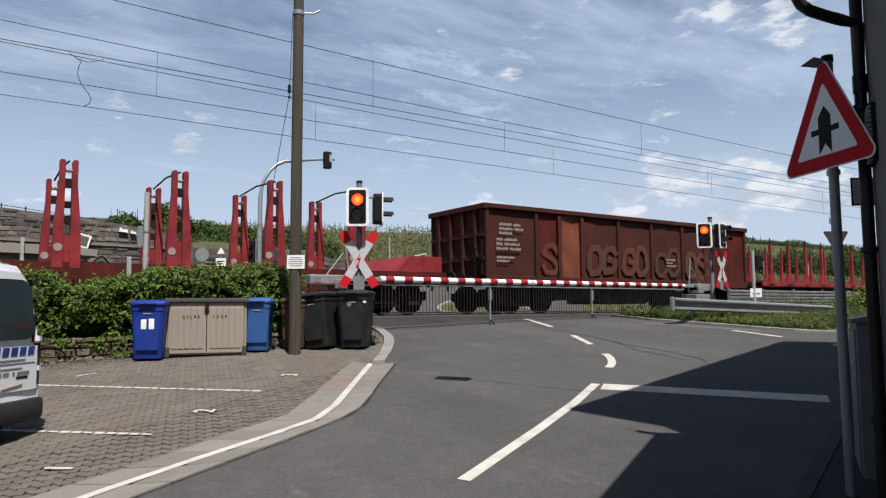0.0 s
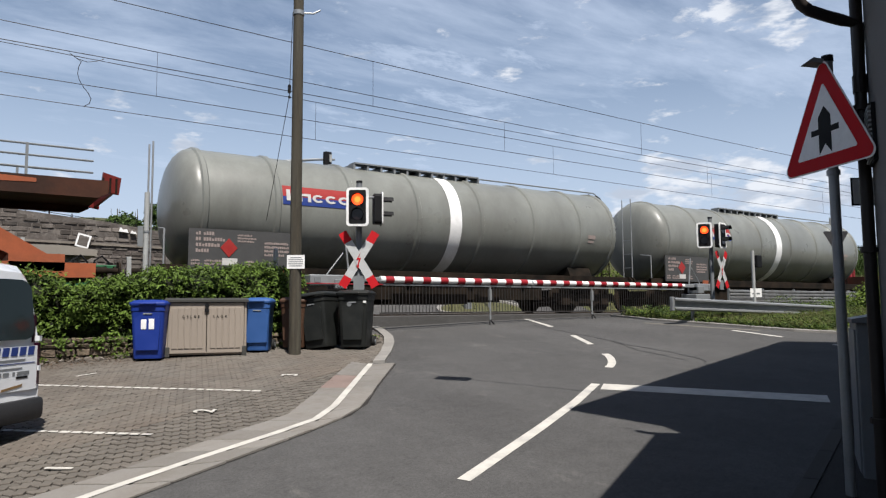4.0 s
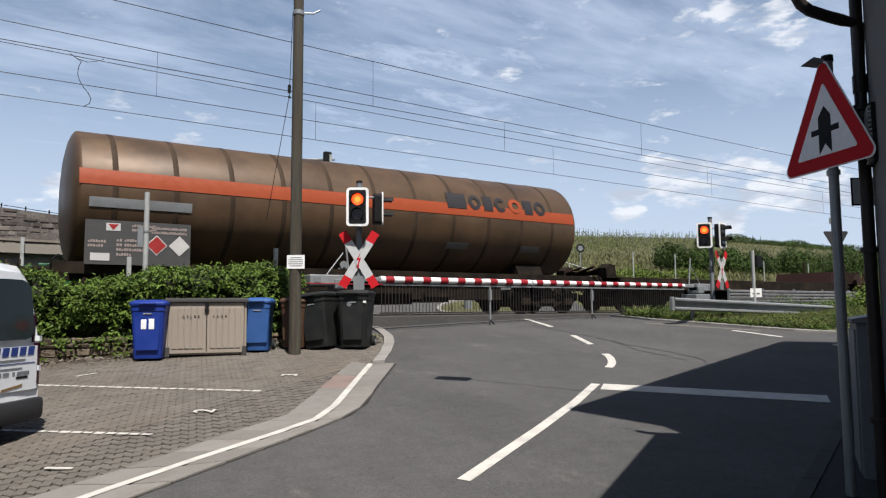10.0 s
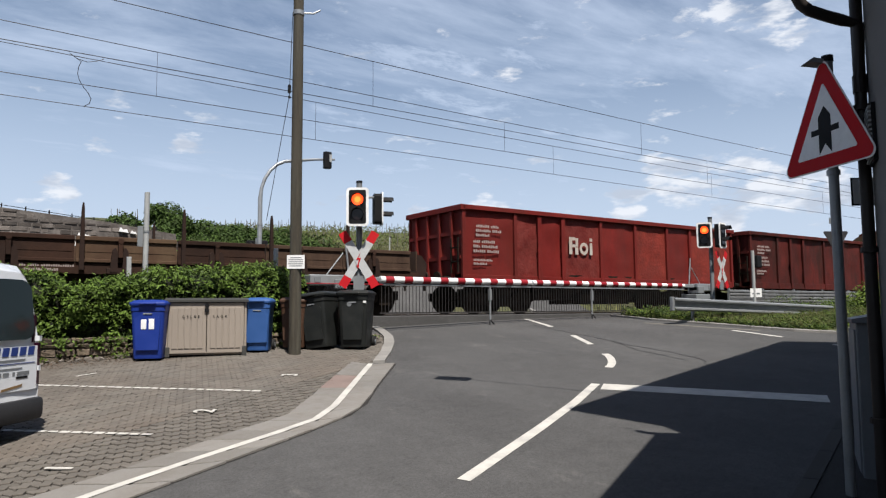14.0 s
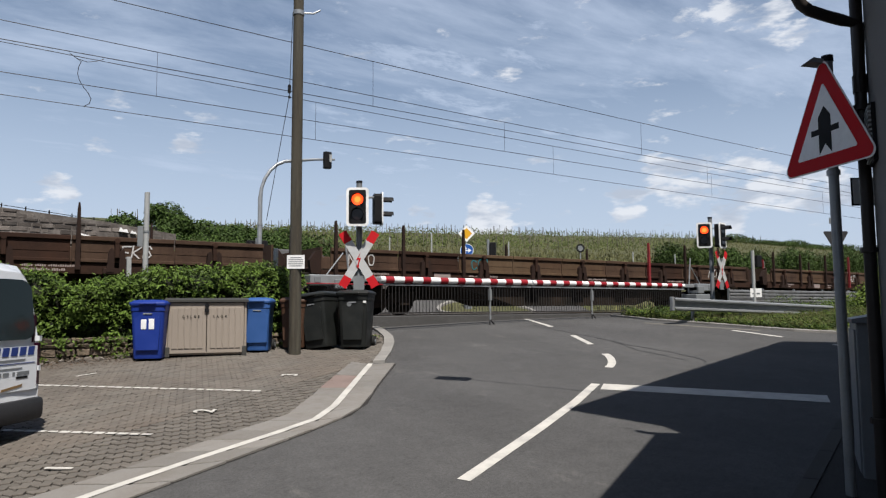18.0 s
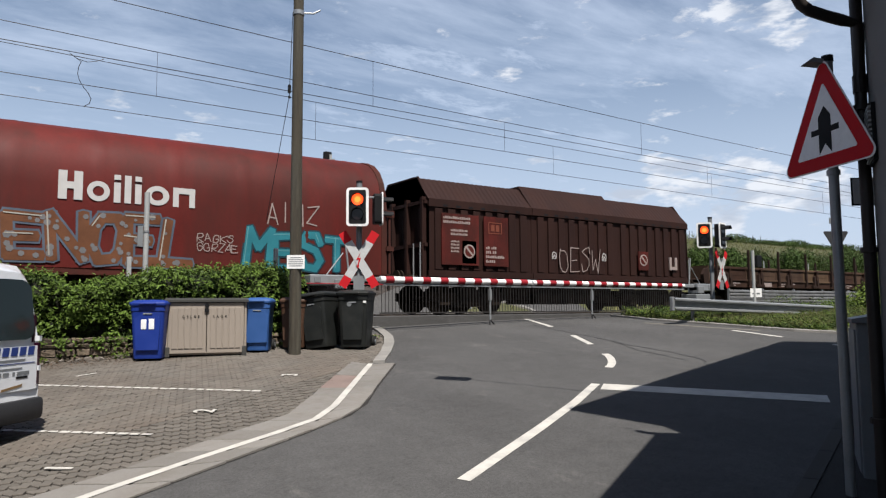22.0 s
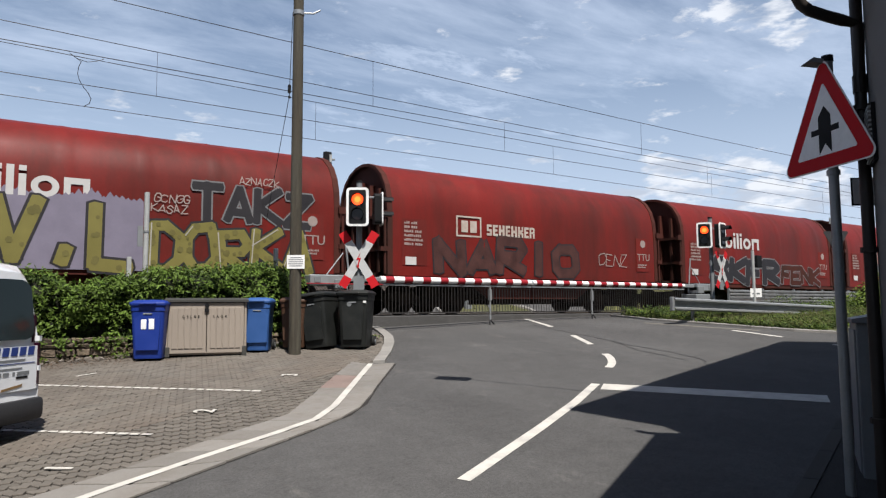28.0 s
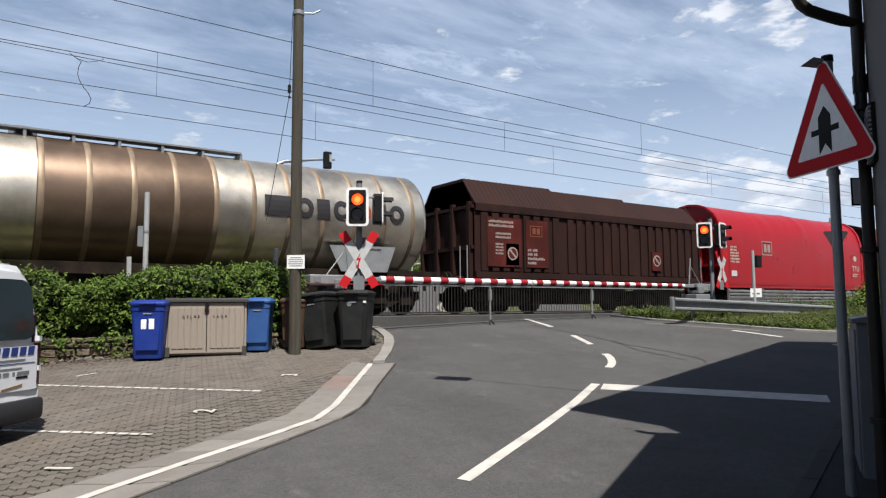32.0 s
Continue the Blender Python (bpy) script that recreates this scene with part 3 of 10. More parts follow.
for i in range(18):
    part("kerb_stone", slab([along(FR, i / 2), along(FL, i / 2), along(FL, i / 2 + 0.5), along(FR, i / 2 + 0.5)], -0.1, 0.05, 0.004), M_KERB, far_kerb)



def beyond_kerb(x, y, off=0.11):
    """True on the grassy side of the far kerb."""
    return y > 4.9 and x > np.interp(y, [q[1] for q in reversed(FL)], [q[0] for q in reversed(FL)]) + off


def inner_y(x, y):
    """True where the paving lies: on the railway side of the gutter, and left of the kerb."""
    line = INNER + [(5.62, 10.20), (6.20, 10.98), (6.80, 11.90), (7.25, 12.70)]
    if x >= line[-1][0]:
        return False
    for p, q in zip(line[:-1], line[1:]):
        if p[0] <= x <= q[0]:
            return y > p[1] + (q[1] - p[1]) * (x - p[0]) / (q[0] - p[0]) - 0.02
    return x > line[0][0] or y > 5.6


solo("road", grid_sheet(np.arange(-14, 46, 0.25), np.arange(-14, 14.9, 0.25), lambda x, y: ground_z(x, y) - (0.07 if inner_y(x, y) else 0.16 if beyond_kerb(x, y, 0.36) else 0.0)), M_ASPHALT, "grey asphalt street rising to the level crossing", kind="structure")

# the paved parking bays: bed, and interlocking stones in rows along the bays
bay_edge = INNER
bed_far = [(-6.2, 12.4), (-4.0, 12.9), (-2.4, 13.1), (-1.0, 13.25), (1.0, 13.3), (2.5, 13.2), (3.6, 13.1), (4.6, 13.0), (6.9, 12.5)]
solo("parking_bed", ribbon(bay_edge, bed_far, -0.030, 10), M_PAVER_BED, "dark sand bed under the paving", kind="structure")


def paver_mesh():
    """A stone with a zigzag outline, 22 by 11 cm, chamfered."""
    L_, W_, k = 0.2215, 0.110, 0.021
    xs_ = [L_ * q / 8 for q in (0, 1, 3, 5, 7, 8)]
    zig = [0, k, -k, k, -k, 0]
    mid = [(a, q) for a, q in zip(xs_, zig)] + [(a, W_ + q) for a, q in reversed(list(zip(xs_, zig)))]
    c = Vector((L_ / 2, W_ / 2))

    def ring(shrink, z):
        out = []
        for q in mid:
            d = Vector(q) - c
            out.append((c.x + d.x * (1 - shrink * 0.35 / (L_ / 2)), c.y + d.y * (1 - shrink / (W_ / 2)), z))
        return out
    return B().loft([ring(0.0045, -0.03), ring(0.0045, -0.005), ring(0.009, 0.0)])


paving = thing("parking_paving", "brown-grey interlocking concrete paving of the bays", "", kind="structure")
stone = paver_mesh()
stone_me = stone.mesh("paver", M_PAVER)
U_ROW, V_ROW = Vector((0.87, 0.493, 0)), Vector((-0.493, 0.87, 0))
tilt = Matrix(((U_ROW.x, V_ROW.x, 0, 0), (U_ROW.y, V_ROW.y, 0, 0), (0.0476 * U_ROW.x + 0.0834 * U_ROW.y, 0.0476 * V_ROW.x + 0.0834 * V_ROW.y, 1, 0), (0, 0, 0, 1)))
rest = B()
near_count = 0
rnd = random.Random(8)
PAVERS = []
for j in range(0, 100):
    for i in range(-10, 56):
        u, v = i * 0.2235 + (0.11175 if j % 2 else 0), 3.2 + j * 0.1125
        p = U_ROW * u + V_ROW * v
        x, y = p.x, p.y
        q = p + U_ROW * 0.11 + V_ROW * 0.055
        if x < -3.2 or y > 13.1 or not inner_y(q.x, q.y):
            continue
        c = RIGHT.dot(p), AHEAD.dot(p)
        if c[0] < -0.66 * c[1] - 0.4:
            continue
        m = Matrix.Translation((x, y, ground_z(x, y) + 0.0 + rnd.uniform(-0.003, 0.003))) @ tilt @ pose(0, 0, 0, rnd.uniform(-.6, .6), rnd.uniform(-.6, .6), rnd.uniform(-1, 1))
        PAVERS.append((m, v < 6.2 and u > 2.2))

# ---------------------------------------------------------------- the house at the corner, its pipe, cabinet and signs
M_RENDER = mat("house_render", (0.1350, 0.1300, 0.1230), 0.9, var=0.08, scale=1.5, fine=120, bump=0.4)
M_ROOF = mat("roof_tile", (0.0792, 0.0344, 0.0248), 0.8, var=0.2, scale=5, fine=40, bump=0.3)
M_PIPE = mat("downpipe_brown", (0.0224, 0.0176, 0.0152), 0.45, var=0.15, scale=6, fine=50, bump=0.05)
house = thing("house", "plain rendered corner house with tiled roof and brown downpipe", "house", pose(5.9, 2.62, -1.35, 0, 0, 29.3))
part("wall", B().box((-13, -8, -0.8), (0, 0, 4.05)), M_RENDER, house)
part("roof", B().prism([(0.31, 3.99), (0.31, 4.07), (-4, 7.1), (-8.2, 4.35), (-8.2, 4.20)], -13.3, -0.37, "x"), M_ROOF, house)
part("downpipe", B().cyl((-0.06, 0.055, 0.05), (-0.06, 0.055, 4.15), 0.046, seg=14), M_PIPE, house, "dark brown round downpipe", smooth=True)
part("branch_pipe", B().tube([(-0.331, 0.491, 4.041), (-0.316, 0.479, 3.943), (-0.293, 0.446, 3.872), (-0.260, 0.388, 3.822), (-0.201, 0.278, 3.781), (-0.139, 0.159, 3.744), (-0.081, 0.048, 3.708), (-0.060, 0.055, 3.40)], 0.046, 12), M_PIPE, house, "dark brown bent branch pipe", smooth=True)
part("pipe_collar", B().cyl((-0.06, 0.055, 3.16), (-0.06, 0.055, 3.30), 0.054, seg=14), M_PIPE, house)
for z in (0.6, 1.9, 3.02):
    part("pipe_clamp", B().cyl((-0.06, 0.055, z), (-0.06, 0.055, z + 0.04), 0.066, seg=14).box((-0.07, -0.01, z), (-0.05, 0.0, z + 0.04)), M_PIPE, house)
part("vent_grille", B().box((-0.46, 0.002, 2.55), (-0.14, 0.03, 2.98)), M_BLACK, house)
for i in range(12):
    part("slat", B().box((-0.45, 0.03, 2.57 + i * 0.034), (-0.15, 0.05, 2.585 + i * 0.034)), M_POST, house)
house2 = thing("house", "tall rendered house beside the corner house", "house", pose(5.15, 2.385, -1.2, 0, 0, 14.7))
part("wall", B().box((0.28, -8, -0.8), (7.5, -0.42, 6.7)), M_RENDER, house2)
part("roof", B().prism([(0.0, 6.75), (0.0, 6.95), (-4, 11.3), (-8.2, 6.95), (-8.2, 6.75)], -0.1, 7.77, "x"), M_ROOF, house2)

# House out of view, added to cut low sky light and carry on the shadow.
house3 = thing("house", "unseen plain house down the side street, added to block sky light", "house", pose(13.6, 3.3, -0.8, 0, 0, 14.7))
part("wall", B().box((0, -9, -0.8), (12, 0, 6.2)), M_RENDER, house3)
part("roof", B().prism([(0.2, 6.2), (0.2, 6.35), (-4.5, 9.6), (-9.2, 6.35), (-9.2, 6.2)], -0.2, 12.2, "x"), M_ROOF, house3)
# House out of view, added only to cut the sky light from the left.
sky_block_left = thing("house", "unseen plain house added on the left to block sky light", "house", pose(-8.0, 0.0, -2.0, 0, 0, 8))
part("wall", B().box((-9, 0, -0.5), (0, 11.5, 7.0)), M_RENDER, sky_block_left)
part("roof", B().prism([(0.2, 7.0), (0.2, 7.15), (-4.5, 10.4), (-9.2, 7.15), (-9.2, 7.0)], -0.2, 11.7, "y"), M_ROOF, sky_block_left)

cab = thing("switch_cabinet", "grey metal switch cabinet against the house wall", "cabinet", pose(6.22, 2.90, -1.36, 0, 0, 29.3))
part("body", B().box((0.0, -0.34, 0.06), (0.75, 0.06, 1.36), 0.012), M_GREY, cab)
part("roof", B().prism([(-0.36, 1.36), (0.09, 1.36), (0.09, 1.39), (-0.13, 1.43), (-0.36, 1.39)], -0.03, 0.78, "x"), M_GREY, cab)
part("plinth", B().box((0.03, -0.32, -0.1), (0.72, 0.04, 0.06)), M_SLEEPER, cab)
part("door", B().box((0.05, 0.06, 0.12), (0.70, 0.075, 1.30), 0.005), M_GREY, cab)

# narrow pavement with a worn kerb along the house
EDGE = [(11.78, 5.27), (9.76, 4.63), (7.5, 3.87), (5.74, 3.22), (2.92, 2.18)]
EDGE_IN = [(q[0] + 0.08, q[1] - 0.10) for q in EDGE]
M_KERB_OLD = mat("old_kerb", (0.040, 0.037, 0.033), 0.9, var=0.25, scale=4, fine=50, bump=0.5, piece=0.15)
side_kerb = thing("kerb_house", "worn grey kerb stones along the house", "", kind="structure")
for i in range(8):
    part("kerb_stone", slab([along(EDGE, i / 2), along(EDGE, i / 2 + 0.5), along(EDGE_IN, i / 2 + 0.5), along(EDGE_IN, i / 2)], -0.08, 0.045, 0.008), M_KERB_OLD, side_kerb)
solo("pavement_house", ribbon(EDGE_IN, [(q[0] + 1.1, q[1] - 1.6) for q in EDGE], 0.03), M_ASPHALT_DARK, "narrow asphalt pavement beside the house", kind="structure")

# triangular crossroads sign on its post
sign_m = Matrix.Translation((5.70, 2.82, ground_z(5.7, 2.82)))
sg = thing("priority_sign", "red-bordered triangular crossroads warning sign on a steel post", "traffic sign", sign_m)
part("post", B().cyl((0, 0, -0.1), (0, 0, 3.42), 0.038, seg=16), M_STEEL, sg, smooth=True)
part("cap", B().cyl((0, 0, 3.42), (0, 0, 3.47), 0.044, seg=16), M_BLACK, sg)
ax = (RIGHT * 0.174 - AHEAD * 0.985).normalized()          # from the far to the near corner of the plate
nrm = Vector((0, 0, 1)).cross(ax)
if nrm.dot(-RIGHT) < 0:
    nrm = -nrm
face = Matrix.Identity(4)
for i in range(3):
    face[i][0], face[i][1], face[i][2] = ax[i], (0, 0, 1)[i], nrm[i]


def tri(side, z0, z1, r=0.05, n=5, drop=0.0):
    """Rounded triangle, apex up, its centre at the origin."""
    h = side * 0.866
    pts = []
    for (cx, cy), a0 in (((0, h * 2 / 3), 30), ((-side / 2, -h / 3), 150), ((side / 2, -h / 3), 270)):
        d = Vector((cx, cy)).normalized() * 2 * r
        for k in range(n + 1):
            a = radians(a0 + 120 * k / n)
            pts.append((cx - d.x + r * math.cos(a), cy - d.y + drop + r * math.sin(a)))
    return B().prism(pts, z0, z1, "z")


plate = face.copy()
plate.translation = Vector((0, 0, 2.86)) + nrm * 0.05
pl = part("plate", tri(1.08, -0.004, 0.0, 0.06), M_WHITE, sg, at=plate)
part("border", tri(1.04, 0.001, 0.004, 0.055), M_RED, pl)
part("field", tri(0.68, 0.0045, 0.007, 0.015), M_WHITE, pl)
sym = B().prism([(-0.070, -0.185), (-0.070, 0.115), (0.0, 0.20), (0.070, 0.115), (0.070, -0.185), (0.0, -0.105)], 0.0075, 0.009, "z")
sym.box((-0.155, -0.022, 0.0075), (-0.065, 0.026, 0.009)).box((0.065, -0.022, 0.0075), (0.155, 0.026, 0.009))
part("symbol", sym, M_BLACK, pl, "black arrow with crossing bar")
part("clamp", B().cyl((0, 0, 2.95), (0, 0, 2.99), 0.05, seg=14), M_STEEL, sg)
part("clamp", B().cyl((0, 0, 2.50), (0, 0, 2.54), 0.05, seg=14), M_STEEL, sg)
fin = Vector((0, 0, 3.40)) - RIGHT * 0.0
part("side_plate", B().add([fin + RIGHT * 0.02 - AHEAD * 0.02, fin - RIGHT * 0.17 - AHEAD * 0.02 + Vector((0, 0, 0.02)), fin - RIGHT * 0.12 - AHEAD * 0.02 + Vector((0, 0, 0.055)), fin + RIGHT * 0.02 - AHEAD * 0.02 + Vector((0, 0, 0.03)),
                            fin + RIGHT * 0.02 + AHEAD * 0.10, fin - RIGHT * 0.17 + AHEAD * 0.10 + Vector((0, 0, 0.02)), fin - RIGHT * 0.12 + AHEAD * 0.10 + Vector((0, 0, 0.055)), fin + RIGHT * 0.02 + AHEAD * 0.10 + Vector((0, 0, 0.03))],
                           [(0, 1, 2, 3), (7, 6, 5, 4), (0, 4, 5, 1), (1, 5, 6, 2), (2, 6, 7, 3), (3, 7, 4, 0)]), M_GREY, sg)

bs = thing("bus_stop_sign", "small white rimmed sign plate on the house wall", "sign", Matrix.Translation((6.64, 3.015, ground_z(6.68, 2.99))))
part("bracket", B().box((0.02, -0.32, 2.38), (0.05, -0.02, 2.41)), M_STEEL, bs)
pm = face.copy()
for i in range(3):
    pm[i][0], pm[i][2] = RIGHT[i], -AHEAD[i]
pm.translation = Vector((0.0, 0.0, 2.42))
pp = part("plate", B().box((-0.13, -0.125, -0.005), (0.17, 0.125, 0.0)), M_BLACK, bs, at=pm)
part("field", B().box((-0.115, -0.11, 0.001), (0.155, 0.11, 0.004)), M_WHITE, pp)
lettering("lettering", "h", 0.10, M_BLACK, pp, Matrix.Translation((-0.06, -0.09, 0.006)))


# ---------------------------------------------------------------- the van
M_VAN = mat("van_white", (0.6332, 0.6534, 0.6748), 0.25, var=0.03, scale=2, fine=30, bump=0.0, coat=0.6, dirt=(0.3177, 0.3106, 0.2878), dirt_amount=0.25, dirt_scale=2)
M_GLASS = mat("tinted_glass", (0.007, 0.013, 0.0125), 0.06, var=0.05, scale=2, fine=10, bump=0.0, spec=0.22)
M_TYRE = mat("tyre", (0.0072, 0.0072, 0.0072), 0.85, var=0.2, scale=8, fine=60)
M_TAIL = mat("tail_lamp", (0.0280, 0.0048, 0.0144), 0.15, var=0.1, scale=8, fine=40, bump=0.0)
M_SIGNBLUE = mat("sign_blue", (0.0152, 0.0344, 0.1584), 0.45, var=0.05, scale=4, fine=30, bump=0.0)


def build_van():
    gz = ground_z(-0.2, 8.3)
    # local: +x towards the tail, +y towards the far side
    rot = Matrix.Rotation(math.atan2(U_PARK.y, U_PARK.x), 4, "Z")
    van = thing("van", "white delivery van with blue lettering parked in a bay", "van", Matrix.Translation((0.80, 8.50, gz)) @ rot)
    w = 1.66

    def section(x, inset, top, bot=0.32):
        y1, y0 = -0.02 - inset, -w + 0.02 + inset
        tw = 0.10
        return [(x, y0, bot), (x, y1, bot), (x, y1 + 0.015, 0.62), (x, y1, 0.95), (x, y1 - tw * 0.55, 1.45), (x, y1 - tw, top - 0.10), (x, y1 - tw - 0.10, top - 0.01),
                (x, (y0 + y1) / 2, top + 0.015), (x, y0 + tw + 0.10, top - 0.01), (x, y0 + tw, top - 0.10), (x, y0 + tw * 0.55, 1.45), (x, y0, 0.95), (x, y0 - 0.015, 0.62)]
    rings = [section(-4.0, 0.18, 0.9), section(-3.2, 0.03, 1.05), section(-2.7, 0.0, 1.74), section(-2.0, 0.0, 1.80), section(-0.30, 0.0, 1.80), section(-0.10, 0.02, 1.77), section(0.0, 0.07, 1.70)]
    # the tail leans forwards above the belt
    for r, k in ((rings[-1], 1.0), (rings[-2], 0.7)):
        for i, q in enumerate(r):
            if q[2] > 0.96:
                r[i] = (q[0] - 0.10 * k * (q[2] - 0.96) / 0.8, q[1], q[2])
    part("body", B().loft(rings), M_VAN, van, smooth=True)

    def lean(z):
        return 0.006 - 0.10 * max(0, z - 0.96) / 0.8

    def on_tail(name, pts, material, parent, out=0.004, label=""):
        b = B()
        n = len(pts)
        b.v = [(lean(z) + out, y, z) for y, z in pts] + [(lean(z) + out - 0.012, y, z) for y, z in pts]
        b.f = [tuple(range(n)), tuple(reversed(range(n, 2 * n)))] + [(i, (i + 1) % n, n + (i + 1) % n, n + i) for i in range(n)]
        return part(name, b, material, parent, label)

    def rounded(y0, y1, z0, z1, r=0.07):
        pts = []
        for cy, cz, a0 in ((y1 - r, z1 - r, 0), (y0 + r, z1 - r, 90), (y0 + r, z0 + r, 180), (y1 - r, z0 + r, 270)):
            pts += [(cy + r * math.cos(radians(a0 + 30 * k)), cz + r * math.sin(radians(a0 + 30 * k))) for k in range(4)]
        return pts
    for y0, y1 in ((-0.80, -0.14), (-1.52, -0.86)):
        on_tail("rear_window", rounded(y0 + 0.02, y1 - 0.01, 1.02, 1.62, 0.13), M_GLASS, van, 0.006, "dark tinted rear window")
    on_tail("door_gap", [(-0.836, 0.42), (-0.824, 0.42), (-0.824, 1.66), (-0.836, 1.66)], M_BLACK, van, 0.004)
    part("bumper", B().box((-0.20, -w + 0.0, 0.20), (0.035, 0.0, 0.44), 0.06), mat("van_bumper", (0.0224, 0.0224, 0.0240), 0.6, var=0.1, scale=4, fine=60), van, "grey plastic rear bumper", smooth=True)
    for y in (-0.12, -w + 0.12):
        q = 1 if y > -0.5 else -1
        yo = 0.0 if q > 0 else -w

        def corner(out, inn):
            return [(x_, yo + q * y_) for x_, y_ in ((-0.15, -0.012 + out), (-0.10, -0.030 + out), (0.0 + out, -0.085 + out * 0.5), (0.010 + out, -0.125), (-0.03, -0.125), (-0.13, -0.06))]
        part("tail_lamp", B().prism(corner(0.008, 0), 0.56, 0.98, "z"), M_TAIL, van, "dark red tail lamp")
        up = B().prism([(x_ - 0.035, y_ - q * 0.022) for x_, y_ in corner(0.008, 0)], 0.985, 1.27, "z")
        part("tail_lamp", up, M_TAIL, van, "dark red tail lamp")
        for z in (0.70, 1.00):
            part("hinge", B().prism([(x_, y_) for x_, y_ in corner(0.02, 0)], z, z + 0.05, "z"), M_VAN, van)
    # name as plain blocks, and the small print as bars
    sign = on_tail("door_sign", [(-0.80, 0.52), (-0.12, 0.52), (-0.12, 0.955), (-0.80, 0.955)], M_VAN, van, 0.005)
    for i in range(5):
        y = -0.74 + i * 0.118
        on_tail("name_block", [(y, 0.865), (y + 0.085, 0.865), (y + 0.10, 0.95), (y + 0.015, 0.95)], M_SIGNBLUE, sign, 0.009)
    on_tail("print_bar", [(-0.74, 0.815), (-0.30, 0.815), (-0.30, 0.832), (-0.74, 0.832)], M_GREY, sign, 0.009)
    on_tail("print_bar", [(-0.76, 0.787), (-0.16, 0.787), (-0.16, 0.793), (-0.76, 0.793)], M_SIGNBLUE, sign, 0.009)
    on_tail("print_bar", [(-0.72, 0.735), (-0.34, 0.735), (-0.34, 0.75), (-0.72, 0.75)], M_GREY, sign, 0.009)
    for i, (y0, y1) in enumerate(((-0.74, -0.62), (-0.60, -0.52), (-0.47, -0.44), (-0.41, -0.24))):
        on_tail("print_bar", [(y0, 0.675), (y1, 0.675), (y1, 0.71), (y0, 0.71)], M_GREY, sign, 0.009)
    on_tail("print_bar", [(-0.42, 0.64), (-0.26, 0.64), (-0.26, 0.662), (-0.42, 0.662)], M_BLACK, sign, 0.009)
    gold = mat("gold_print", (0.1736, 0.1088, 0.0496), 0.5, var=0.1, bump=0)
    on_tail("print_bar", [(-0.62, 0.53), (-0.34, 0.56), (-0.33, 0.585), (-0.61, 0.555)], gold, sign, 0.009)
    for x in (-0.62, -3.15):
        for y in (-0.16, -w + 0.16):
            wh = part("wheel", B().cyl((x, y - 0.09, 0.30), (x, y + 0.09, 0.30), 0.30, seg=28), M_TYRE, van, smooth=True)
            part("rim", B().cyl((x, y - 0.095, 0.30), (x, y + 0.095, 0.30), 0.19, seg=20), M_STEEL, wh)
    part("underbody", B().box((-3.9, -w + 0.2, 0.2), (-0.15, -0.2, 0.4)), M_BLACK, van)
    part("side_trim", B().box((-3.0, -0.03, 0.52), (-0.2, 0.015, 0.60), 0.01), M_BLACK, van)


build_van()


# ---------------------------------------------------------------- bins and the storage box
def wheelie_bin(label, m, body_mat, lid_mat, h=1.0, w=0.56, d=0.66, lid_tilt=0.0):
    """local: front towards -y"""
    bn = thing("wheelie_bin", label, "bin", m, "waste bins")

    def ring(z, f):
        hw, hd = w / 2 * f, d / 2 * f
        r = 0.05
        out = []
        for sx, sy, a0 in ((1, 1, 0), (-1, 1, 90), (-1, -1, 180), (1, -1, 270)):
            for k in range(4):
                a = radians(a0 + 30 * k)
                out.append((sx * (hw - r) + r * math.cos(a), sy * (hd - r) + r * math.sin(a), z))
        return out
    hb = h - 0.09
    body = part("body", B().loft([ring(0.02, 0.80), ring(0.05, 0.82), ring(hb - 0.10, 0.955), ring(hb - 0.09, 0.99), ring(hb, 1.0)]), body_mat, bn, smooth=True)
    part("front_panel", B().prism([(-0.17, 0.16), (0.17, 0.16), (0.20, hb - 0.22), (0.12, hb - 0.15), (-0.12, hb - 0.15), (-0.20, hb - 0.22)], -d / 2 * 0.97, -d / 2 * 0.82 + 0.02, "y"), body_mat, body, smooth=True)
    lid_m = Matrix.Translation((0, d / 2, hb)) @ Matrix.Rotation(radians(lid_tilt), 4, "X")
    lid_b = B()

    def lring(z, f, g=0.0):
        return [(q[0], q[1] - d / 2 - g, z) for q in ring(0, f)]
    lid_b.loft([lring(0.0, 1.06), lring(0.035, 1.08), lring(0.05, 1.05), lring(0.085, 0.86), lring(0.095, 0.6)])
    lid = part("lid", lid_b, lid_mat, bn, smooth=True, at=lid_m)
    part("lid_grip", B().box((-0.13, -d * 1.02 - 0.05, 0.015), (0.13, -d * 1.02 + 0.03, 0.045), 0.01), lid_mat, lid)
    part("label_plate", B().box((-0.07, -d / 2 * 1.0 - 0.004, hb - 0.145), (0.07, -d / 2 * 0.95, hb - 0.125)), M_STEEL, body)
    part("handle", B().tube([(-0.2, d / 2 + 0.01, hb - 0.03), (-0.2, d / 2 + 0.07, hb - 0.02), (0.2, d / 2 + 0.07, hb - 0.02), (0.2, d / 2 + 0.01, hb - 0.03)], 0.014, 8), body_mat, bn)
    for s in (-1, 1):
        wh = part("wheel", B().cyl((s * w * 0.43, d / 2 - 0.05, 0.10), (s * (w * 0.43 + 0.05), d / 2 - 0.05, 0.10), 0.10, seg=20), M_TYRE, bn, smooth=True)
        part("hub", B().cyl((s * (w * 0.43 - 0.01), d / 2 - 0.05, 0.10), (s * (w * 0.43 + 0.056), d / 2 - 0.05, 0.10), 0.045, seg=14), M_GREY, wh)
    return bn, body


